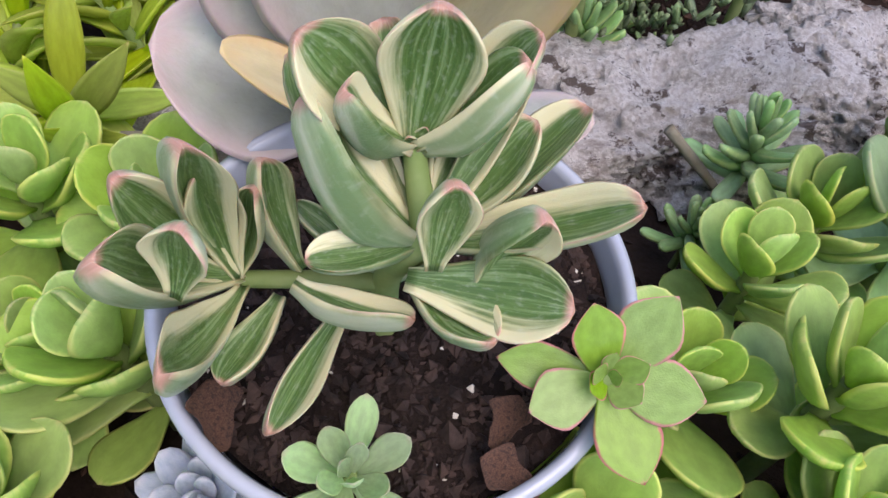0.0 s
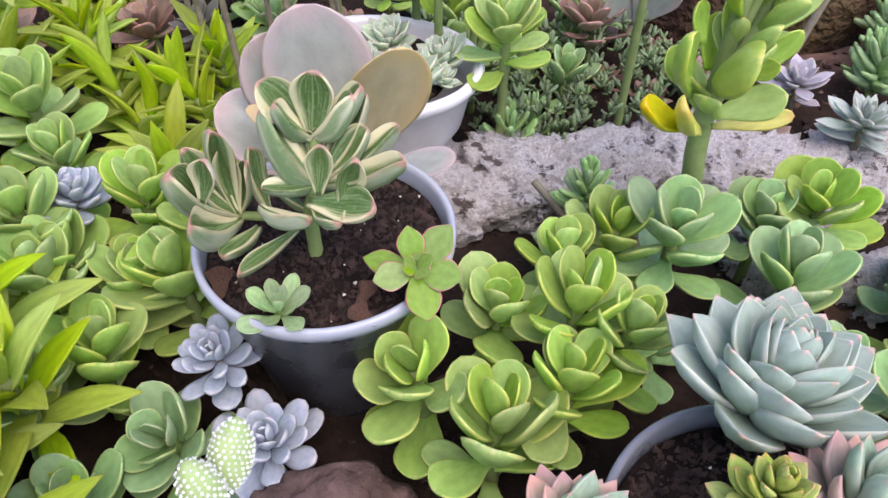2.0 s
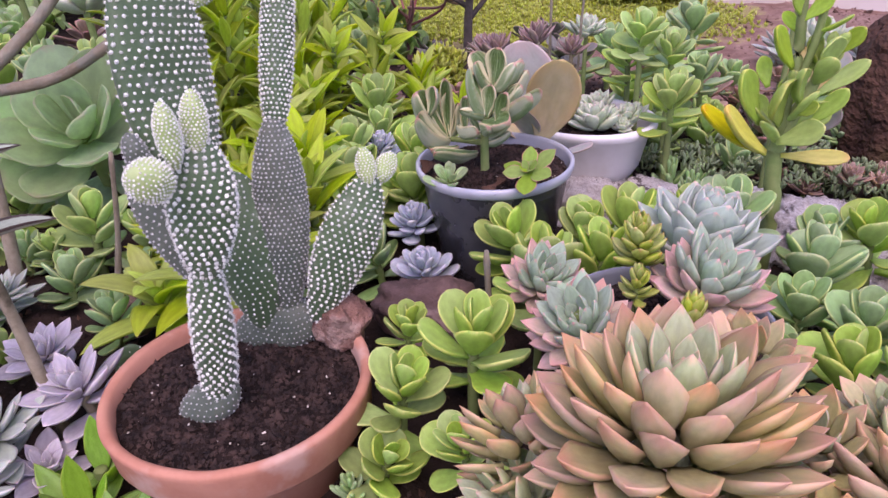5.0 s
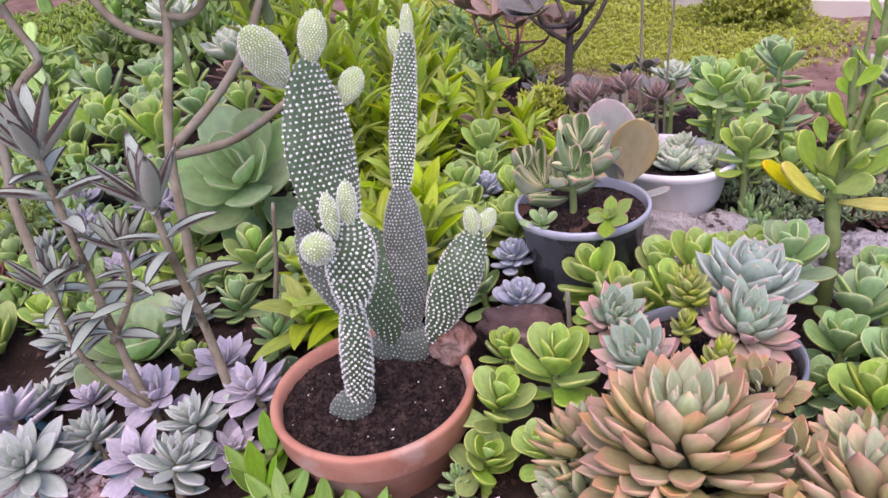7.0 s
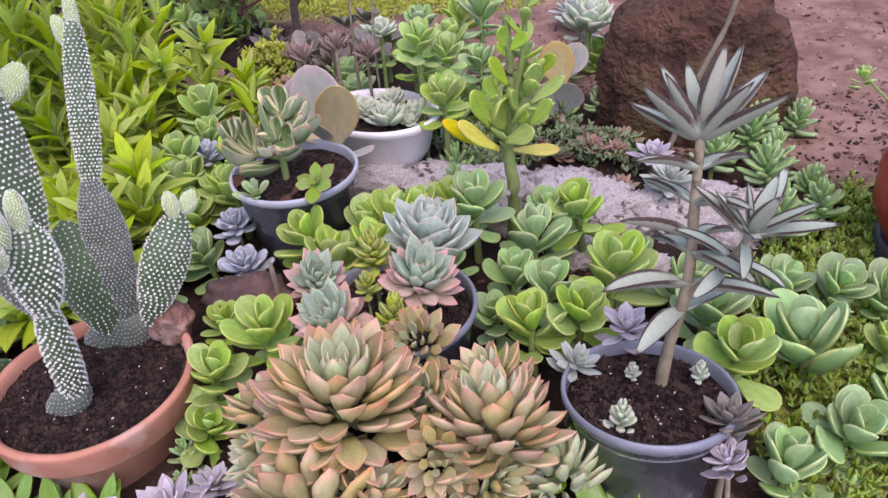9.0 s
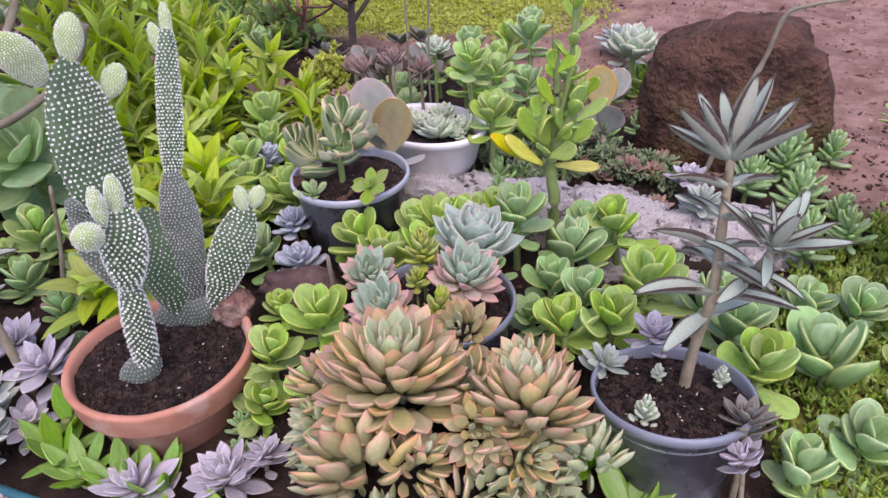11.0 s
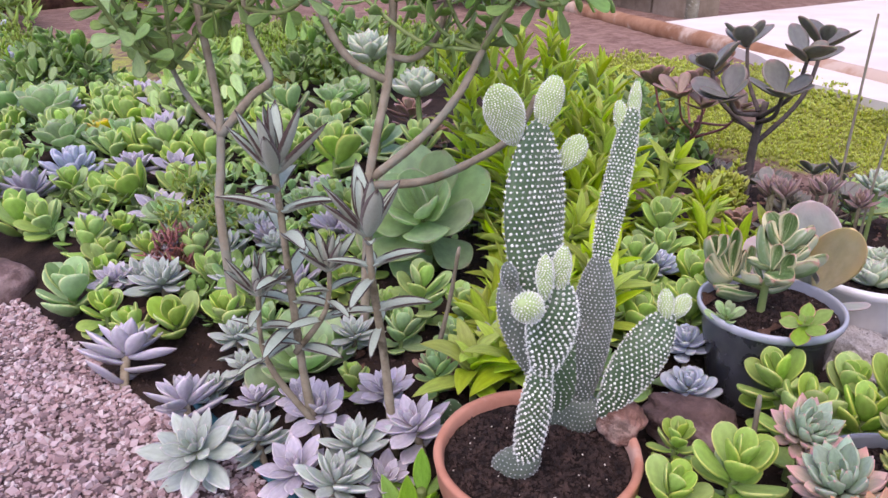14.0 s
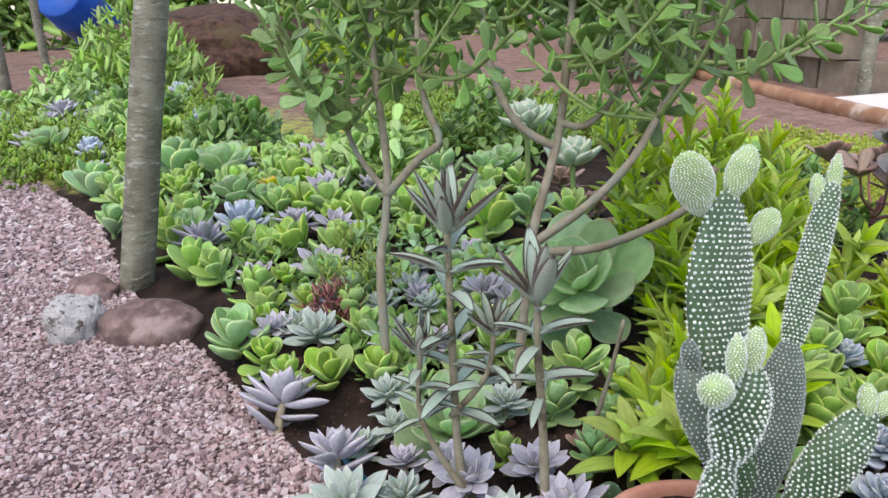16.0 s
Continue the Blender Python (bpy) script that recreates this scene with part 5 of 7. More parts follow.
# ---- green rosettes of the bed ----
for kind, p, s, tilt in (
        ("green", (0.080, -0.090, 0.108), 0.068, (12, 8)), ("green", (0.106, -0.045, 0.133), 0.078, (5, 0)), ("green", (0.03, -0.025, 0.1), 0.05, (5, 0)),
        ("green", (0.089, -0.122, 0.07), 0.058, (20, 10)), ("green", (0.037, 0.112, 0.118), 0.085, (12, -8)), ("green", (0.085, 0.09, 0.118), 0.085, (15, 5)),
        ("green", (0.079, 0.169, 0.112), 0.075, (5, 0)), ("green", (0.124, 0.161, 0.135), 0.08, (5, 5)), ("green", (0.155, 0.15, 0.13), 0.07, (0, 10)), ("green", (0.123, 0.118, 0.122), 0.075, (10, 5)),
        ("green", (-0.127, 0.174, 0.112), 0.085, (5, -12)), ("green", (-0.115, 0.225, 0.125), 0.08, (0, -8)), ("lime", (-0.25, 0.268, 0.12), 0.075, (4, 0)), ("lime", (-0.211, 0.161, 0.112), 0.08, (4, 0)), ("green", (-0.17, 0.235, 0.12), 0.08, (0, -8)), ("lime", (-0.19, 0.09, 0.1), 0.08, (8, -8)), ("lime", (-0.24, 0.2, 0.125), 0.085, (4, 0)), ("sea", (-0.1, 0.075, 0.08), 0.07, (15, -10)), ("green", (-0.155, 0.12, 0.1), 0.08, (10, -10)),
        ("sea", (0.186, 0.235, 0.128), 0.085, (-5, 0)), ("sea", (0.264, 0.229, 0.105), 0.09, (10, 5)), ("green", (0.117, 0.222, 0.108), 0.07, (6, 0)), ("green", (0.152, 0.25, 0.108), 0.075, (2, 4)), ("sea", (0.366, 0.272, 0.07), 0.07, (5, 5)), ("sea", (0.257, 0.286, 0.1), 0.07, (0, 0)), ("green", (0.29, 0.29, 0.11), 0.08, (5, 15)), ("green", (0.318, 0.078, 0.115), 0.074, (12, -6)), ("green", (0.36, 0.105, 0.118), 0.08, (6, 8)), ("sea", (0.318, 0.135, 0.115), 0.07, (0, -4)),
        ("green", (0.36, 0.216, 0.095), 0.1, (5, 0)), ("sea", (0.465, 0.19, 0.09), 0.09, (8, 5)), ("green", (0.5, 0.125, 0.1), 0.085, (5, 10)), ("sea", (0.548, 0.18, 0.085), 0.125, (8, 12)),
        ("sea", (0.555, 0.05, 0.065), 0.075, (15, 10)), ("sea", (0.6, 0.1, 0.07), 0.085, (10, 10)), ("sea", (0.268, 0.158, 0.1), 0.07, (5, 0)), ("sea", (0.272, 0.098, 0.09), 0.06, (10, -10)),
        ("lime", (-0.282, 0.302, 0.142), 0.095, (8, 4)), ("lime", (-0.21, 0.185, 0.105), 0.075, (5, 0)), ("green", (-0.155, 0.18, 0.1), 0.07, (5, 0)), ("lime", (-0.2, 0.15, 0.09), 0.07, (5, 0)), ("powder", (-0.224, 0.235, 0.115), 0.06, (5, 0)),
        ("powder", (-0.084, 0.122, 0.1), 0.06, (10, -5)), ("powder", (-0.045, 0.085, 0.075), 0.07, (10, 0)), ("green", (0.064, 0.404, 0.17), 0.075, (0, 0)),
        ("lime", (-0.375, -0.05, 0.1), 0.09, (5, 5)), ("sea", (-0.351, -0.1, 0.065), 0.07, (10, 0)), ("lime", (-0.33, -0.02, 0.085), 0.075, (0, 0)), ("pale", (-0.49, 0.02, 0.15), 0.2, (30, 28)),
        ("pale", (-0.382, -0.225, 0.04), 0.15, (15, 10)), ("grey", (-0.476, -0.278, 0.055), 0.075, (5, 0)),
        ("lav", (-0.544, -0.401, 0.045), 0.125, (10, 36)), ("lav", (-0.382, -0.373, 0.05), 0.1, (12, 26)), ("grey", (-0.271, -0.392, 0.055), 0.11, (18, 24)), ("grey", (-0.275, -0.328, 0.048), 0.08, (15, 0)),
        ("lav", (-0.247, -0.263, 0.065), 0.08, (15, 0)), ("grey", (-0.172, -0.26, 0.07), 0.08, (12, 0)), ("lav", (-0.244, -0.184, 0.06), 0.08, (10, 5)), ("lav", (-0.157, -0.2, 0.075), 0.09, (15, 8)),
        ("grey", (-0.139, -0.294, 0.065), 0.085, (15, 10)), ("lav", (-0.196, -0.314, 0.045), 0.085, (15, 0)), ("lav", (0.098, -0.194, 0.038), 0.08, (15, 5)), ("lav", (0.03, -0.245, 0.04), 0.085, (10, 0)),
        ("lav", (0.475, -0.02, 0.03), 0.07, (10, 0)), ("lav", (0.404, 0.096, 0.12), 0.06, (10, 0)), ("grey", (0.378, 0.04, 0.115), 0.05, (5, -20)), ("bronze", (0.505, 0.02, 0.125), 0.06, (10, 20)), ("lav", (0.51, -0.01, 0.11), 0.045, (10, 30)),
        ("sea", (-0.755, -0.437, 0.05), 0.125, (10, 0)), ("lime", (-1.124, -0.467, 0.06), 0.14, (5, 0)), ("lav", (-1.016, -0.361, 0.05), 0.1, (5, 0)), ("lime", (-1.175, -0.307, 0.05), 0.14, (5, 0)),
        ("lav", (-0.995, -0.238, 0.06), 0.13, (5, 0)), ("grey", (-0.86, -0.3, 0.05), 0.09, (5, 0)), ("bronze", (-1.572, -0.458, 0.06), 0.14, (5, 0)), ("powder", (-1.393, -0.335, 0.07), 0.16, (5, 0)),
        ("yellow", (-1.62, -0.223, 0.075), 0.12, (5, 0)), ("lime", (-1.66, -0.219, 0.09), 0.1, (0, 0)), ("sea", (-2.034, -0.447, 0.1), 0.23, (5, 0)), ("pale", (-1.898, -0.316, 0.1), 0.2, (5, 0)), ("sea", (-2.044, -0.682, 0.06), 0.19, (5, 0)),
        ("sea", (-1.584, -0.625, 0.05), 0.12, (5, 0)), ("green", (-2.8, -0.27, 0.08), 0.19, (5, 0)), ("powder", (-2.8, -0.78, 0.06), 0.18, (5, 0)), ("lav", (-3.04, -0.94, 0.06), 0.15, (5, 0))):
    rosette(kind, p, s * (1.2 if kind in ("green", "sea", "lime", "pale") else 1.06), tilt)

# ---- white oval pot ----
wp = root("white_pot", (-0.045, 0.4, 0.045), "white oval plastic pot with pale rosettes", "flower pot")
lathe("body", [(0.0, 0.0), (0.05, 0.0), (0.06, 0.004), (0.076, 0.03), (0.085, 0.068), (0.091, 0.072), (0.094, 0.078), (0.093, 0.083), (0.088, 0.084), (0.084, 0.08), (0.08, 0.06)], M_WHITEPLASTIC, wp, 72, squash=0.8)
soil_disc(wp, 0.064, 0.072, 9)
for p, s, tilt in (((-0.012, 0.372, 0.138), 0.072, (14, 6)), ((-0.052, 0.385, 0.136), 0.06, (8, -10)), ((0.012, 0.408, 0.134), 0.056, (0, 20)), ((-0.035, 0.425, 0.136), 0.06, (-8, 0)), ((-0.085, 0.4, 0.132), 0.05, (4, -20)), ((0.016, 0.382, 0.13), 0.04, (14, 24))):
    rosette("mint", p, s, tilt, stem=False, base=(p[0], p[1], 0.115), label="pale mint rosette in the white pot")

# ---- paddle plant ----
PADDLE, PADDLE_TAN = leaf_set(M_PADDLE, "paddle", 0.85, 0.06, 0.3, 0.1, 2, 14, 14), leaf_set(M_PADDLE_TAN, "paddle", 0.8, 0.06, 0.25, 0.1, 1, 14, 14)


def paddle_plant():
    o = Vector((-0.03, 0.27, 0.05))
    ob = root("paddle_plant", o, "paddle plant with grey pink and tan round leaves", "succulent")
    tube("stem", [(0, 0, -0.01), (0.0, 0.0, 0.05), (0.0, 0.0, 0.09)], 0.008, 0.007, M_STEM, ob)
    for lf, b, t, w, up in ((PADDLE[0], (0, 0.0, 0.08), (-0.026, 0.01, 0.192), 0.07, (0.2, -1, 0.2)), (PADDLE_TAN[0], (0.01, -0.01, 0.09), (0.044, -0.024, 0.19), 0.054, (0.35, -1, 0.1)), (PADDLE[1], (-0.01, 0, 0.08), (-0.085, -0.02, 0.125), 0.065, (0.1, -0.3, 1)),
                            (PADDLE[0], (0.01, 0, 0.075), (0.075, -0.02, 0.1), 0.034, (0, 0, 1)), (PADDLE[1], (0, -0.005, 0.09), (0.0, -0.03, 0.14), 0.035, (0, -1, 0.2)), (PADDLE[1], (-0.01, 0.0, 0.09), (-0.055, 0.01, 0.17), 0.06, (0.3, -1, 0.3)), (PADDLE_TAN[0], (-0.005, -0.005, 0.085), (-0.055, -0.035, 0.14), 0.03, (0.4, -0.2, 1))):
        leaf_to(ob, lf, b, t, w, up)


paddle_plant()

# ---- lichened stone edge and rocks ----
for k, (x, y, z, sx, sy, sz, tn) in enumerate(((0.0, 0.345, -0.005, 0.1, 0.06, 0.052, 5), (0.14, 0.372, -0.005, 0.1, 0.072, 0.056, 12), (0.28, 0.4, -0.008, 0.1, 0.075, 0.056, 4), (0.4, 0.425, -0.012, 0.09, 0.065, 0.052, 20), (-0.16, 0.335, -0.005, 0.08, 0.05, 0.05, -8),
                                                (0.29, 0.31, -0.012, 0.06, 0.04, 0.04, 40), (0.35, 0.3, -0.012, 0.07, 0.045, 0.035, 15))):
    rock("lichen_stone", (x, y, z), (sx, sy, sz), M_LICHEN, "rough white lichened stone edging the bed", 5 + 3 * k, tn, 6, 0.4, sink=0.35, grain=0.13)
rock("rock", (-0.005, 0.045, 0.04), (0.045, 0.03, 0.032), M_ROCKGREY, "grey brown rock between the pots", 12, 15, 5, 0.32)
rock("boulder", (0.33, 0.72, 0.0), (0.15, 0.1, 0.17), M_ROCKBROWN, "large dark brown boulder", 21, 8, 5, 0.18, "boulder")
rock("stone", (-0.996, -0.68, -0.01), (0.05, 0.05, 0.055), M_LICHEN, "white lichened stone beside the gravel", 31, 0, 5, 0.25, grain=0.1)
rock("stone", (-0.94, -0.56, -0.01), (0.085, 0.06, 0.045), M_ROCKGREY, "brown rounded stone beside the gravel", 33, 60, 4, 0.15)
rock("stone", (-1.2, -0.66, -0.01), (0.06, 0.04, 0.03), M_ROCKGREY, "dark stone beside the tree trunk", 35, 30, 4, 0.2)

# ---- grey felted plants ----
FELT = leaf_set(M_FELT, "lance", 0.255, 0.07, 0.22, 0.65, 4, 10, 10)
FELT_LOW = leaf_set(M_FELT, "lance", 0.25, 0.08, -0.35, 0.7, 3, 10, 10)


def felt_plant(o, stems, label, rise=16):
    """Stems with leaves in crossed pairs and a whorl at each top."""
    ob = root("felt_plant", o, label, "succulent")
    rng = random.Random(int(o[0] * 1000))
    for pts, r, pairs, ln, st in stems:
        loc = [tuple(Vector(p) - Vector(o)) for p in pts]
        tube("stem", loc, r, r * 0.6, M_FELTSTEM, ob, 8, knots=0.12)
        line, tans = frames_along(loc)
        last = len(line) - 1
        az0 = rng.uniform(0, 90)
        rows = [(st + (0.97 - st) * i / max(1, pairs - 1), -6 + rise * 0.5 + 30 * i / max(1, pairs), 2, 1.0) for i in range(pairs)]
        rows += [(0.97, 28, 2, 1.05), (0.985, 40, 2, 1.0), (0.99, 54, 2, 0.92), (1.0, 66, 2, 0.75), (1.0, 78, 2, 0.45)]
        for k, (q, el, n, s) in enumerate(rows):
            a = int(q * last)
            turn = basis(tans[a])
            for h in range(n):
                az = az0 + k * 90 + h * 180 + rng.uniform(-14, 14)
                e = radians(min(84, el + (rise if q > 0.96 else 0) + rng.uniform(-9, 9)))
                z = ln * s * rng.uniform(0.8, 1.12) * (1 if q > 0.9 else 0.85)
                m = Matrix.Translation(line[a]) @ turn @ Matrix.Rotation(radians(az), 4, "Y") @ basis((0, math.sin(e), math.cos(e)), (0, 1, 0)) @ Matrix.Diagonal((z, z, z, 1))
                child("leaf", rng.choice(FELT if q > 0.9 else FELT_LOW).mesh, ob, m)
    return ob


felt_plant((0.447, 0.045, 0.09), [([(0.447, 0.045, 0.088), (0.449, 0.052, 0.15), (0.455, 0.058, 0.209), (0.448, 0.085, 0.265), (0.442, 0.106, 0.315)], 0.0056, 7, 0.08, 0.42),
                                  ([(0.454, 0.056, 0.2), (0.474, 0.058, 0.222), (0.487, 0.06, 0.25), (0.491, 0.061, 0.265)], 0.0042, 4, 0.055, 0.4)], "grey felted plant with brown rimmed leaves in a plastic pot", 2)
felt_plant((-0.24, -0.27, 0.03), [([(-0.24, -0.27, 0.02), (-0.25, -0.275, 0.12), (-0.245, -0.28, 0.25), (-0.245, -0.282, 0.345)], 0.0052, 8, 0.068, 0.42),
                                  ([(-0.235, -0.275, 0.06), (-0.255, -0.31, 0.14), (-0.25, -0.31, 0.225)], 0.004, 5, 0.05, 0.5),
                                  ([(-0.25, -0.28, 0.14), (-0.21, -0.26, 0.2), (-0.203, -0.255, 0.25)], 0.0035, 4, 0.045, 0.45)], "tall grey felted plant with brown rimmed leaves")
felt_plant((-0.18, -0.21, 0.03), [([(-0.18, -0.21, 0.02), (-0.18, -0.215, 0.14), (-0.17, -0.228, 0.24), (-0.168, -0.23, 0.29)], 0.0052, 6, 0.064, 0.5)], "grey felted plant with a single stem")

# ---- yellow green stemmed plant ----
BRIGHT, YELLOW = leaf_set(M_BRIGHT, "obovate", 0.46, 0.17, 0.45, 0.25, 3, 10, 12), leaf_set(M_YELLOW, "spoon", 0.36, 0.12, 0.4, 0.2, 1, 10, 10)


def yellow_plant():
    o = Vector((0.204, 0.305, 0.03))
    ob = root("stemmed_succulent", o, "bright green stemmed succulent with yellow lower leaves", "succulent")
    tube("stem", [(0, 0, -0.02), (0.002, 0.001, 0.073), (-0.001, -0.001, 0.099), (-0.003, -0.002, 0.129), (-0.002, -0.001, 0.141)], 0.008, 0.007, M_STEM, ob, 10)
    tube("branch", [(-0.003, -0.002, 0.135), (0.006, 0.004, 0.164), (0.016, 0.011, 0.193), (0.022, 0.014, 0.221)], 0.006, 0.0045, M_STEM, ob, 8)
    tube("branch", [(-0.002, -0.001, 0.141), (-0.001, -0.001, 0.179), (0.001, 0.001, 0.216), (-0.001, -0.001, 0.253), (-0.003, -0.002, 0.286)], 0.0055, 0.004, M_STEM, ob, 8)
    for k, (b, t, w, ripe) in enumerate((
            ((-0.013, -0.016, 0.134), (-0.061, -0.064, 0.180), 0.021, 1),
            ((-0.008, -0.018, 0.134), (-0.040, -0.069, 0.184), 0.023, 1),
            ((0.003, -0.005, 0.129), (0.056, 0.013, 0.129), 0.015, 1),
            ((-0.001, -0.014, 0.144), (0.039, -0.016, 0.164), 0.024, 0),
            ((-0.018, -0.013, 0.158), (-0.039, -0.032, 0.210), 0.024, 0),
            ((-0.001, -0.013, 0.161), (-0.003, -0.044, 0.207), 0.035, 0),
            ((-0.017, -0.008, 0.190), (-0.028, -0.006, 0.216), 0.017, 0),
            ((0.008, -0.005, 0.169), (0.031, -0.015, 0.181), 0.014, 0),
            ((0.012, -0.003, 0.176), (0.007, -0.031, 0.217), 0.014, 0),
            ((0.019, 0.009, 0.156), (0.044, 0.017, 0.191), 0.017, 0),
            ((0.018, 0.012, 0.182), (0.053, 0.035, 0.210), 0.016, 0),
            ((0.016, 0.014, 0.201), (0.005, 0.015, 0.235), 0.016, 0),
            ((0.023, 0.008, 0.204), (0.028, -0.006, 0.240), 0.024, 0),
            ((0.026, 0.014, 0.217), (0.047, 0.019, 0.242), 0.015, 0),
            ((0.014, 0.010, 0.230), (0.014, 0.009, 0.252), 0.012, 0),
            ((-0.000, -0.004, 0.208), (-0.018, -0.024, 0.246), 0.019, 0),
            ((-0.002, 0.006, 0.186), (0.003, 0.026, 0.206), 0.019, 0),
            ((-0.011, 0.003, 0.149), (-0.037, 0.012, 0.173), 0.023, 0),
            ((0.002, 0.012, 0.152), (0.025, 0.053, 0.157), 0.023, 0),
            ((-0.007, 0.006, 0.164), (-0.005, 0.033, 0.189), 0.023, 0),
            ((-0.001, -0.004, 0.253), (-0.007, -0.017, 0.280), 0.017, 0),
            ((0.001, -0.003, 0.248), (0.021, 0.002, 0.269), 0.014, 0),
            ((-0.000, 0.007, 0.235), (-0.020, 0.011, 0.249), 0.013, 0))):
        side = Vector((t[0] - b[0], t[1] - b[1], 0))
        leaf_to(ob, YELLOW[0] if ripe else BRIGHT[k % 3], b, t, w * 0.98, Vector((0.5, -0.7, 0.6)) - side * 8, 1.3)
    tall = [(0.004, 0.003, 0.19), (0.013, 0.005, 0.24), (0.016, 0.006, 0.31), (0.014, 0.008, 0.39), (0.018, 0.01, 0.45)]
    tube("branch", tall, 0.0036, 0.0026, M_STEM, ob, 8)
    spray(ob, tall, BRIGHT, 16, 0.028, (55, 30), 0.22, rng=random.Random(12), turn=97.0, head=0.8)
    spray(ob, [(0, 0, 0.125), (0.0, 0.0, 0.15), (0.002, 0.001, 0.19)], BRIGHT, 6, 0.044, (58, 25), 0.1, rng=random.Random(8))
    spray(ob, [(0.006, 0.004, 0.164), (0.016, 0.011, 0.193), (0.022, 0.014, 0.221)], BRIGHT, 7, 0.04, (60, 25), 0.2, rng=random.Random(9))


yellow_plant()

# ---- lime green clump behind the cactus ----
LIME = leaf_set(M_LIME, "lance", 0.25, 0.09, -0.55, 0.3, 3, 9, 8)
rng = random.Random(11)
spots = [(-0.2 - 0.055 * (k % 9) + 0.025 * (k // 9 % 2), -0.02 + 0.052 * (k // 9)) for k in range(81)]
for x, y in spots:
    x, y = x + rng.uniform(-0.02, 0.02), y + rng.uniform(-0.02, 0.02)
    if (x > -0.22 - 0.4 * (y - 0.06) and y < 0.3) or x < -0.66 or (x < -0.46 and y < 0.16) or any(math.hypot(x - a, y - b) < r * 0.8 for a, b, r in PLACED):
        continue
    h = (0.08 + 0.62 * max(0, -x - 0.24)) * rng.uniform(0.8, 1.15) * (0.5 if y < 0.13 else 1.0)
    z = ground_z(x, y)
    ob = root("lime_plant", (x, y, z), "lime green stemmed succulent with pointed leaves", "succulent", "lime green clump")
    pts = [(0, 0, 0), (rng.uniform(-0.02, 0.02), rng.uniform(-0.02, 0.02), h * 0.5), (rng.uniform(-0.04, 0.04), rng.uniform(-0.04, 0.04), h)]
    tube("stem", pts, 0.004, 0.003, M_STEM, ob, 6)
    spray(ob, pts, LIME, 22 + int(h * 45), 0.062, (70, 22), 0.1, rng=rng, head=0.8)

# low arching tufts beside the terracotta pot
ARCH = leaf_set(M_LIME, "lance", 0.27, 0.1, -0.95, 0.3, 3, 11, 8)
for x, y, h, n in ((-0.175, -0.055, 0.075, 15), (-0.205, -0.09, 0.06, 13), (-0.165, -0.01, 0.1, 16), (-0.2, 0.035, 0.11, 16), (-0.175, 0.075, 0.1, 15), (-0.215, 0.11, 0.12, 16)):
    ob = root("lime_plant", (x, y, ground_z(x, y)), "low lime green tuft of arching strap leaves", "succulent", "lime green clump")
    tube("stem", [(0, 0, -0.005), (0.003, -0.002, h * 0.5), (0.006, -0.006, h)], 0.005, 0.004, M_STEM, ob, 7)
    spray(ob, [(0.002, -0.001, h * 0.35), (0.004, -0.004, h * 0.7), (0.006, -0.006, h)], LIME if h > 0.09 else ARCH, n, 0.075, (72, 24), 0.05, width=1.15, rng=rng, head=0.6)
    PLACED.append((x, y, 0.03))

# ---- branching jade tree ----
JADE = leaf_set(M_JADE, "spatula", 0.46, 0.16, 0.25, 0.2, 3, 9, 8)


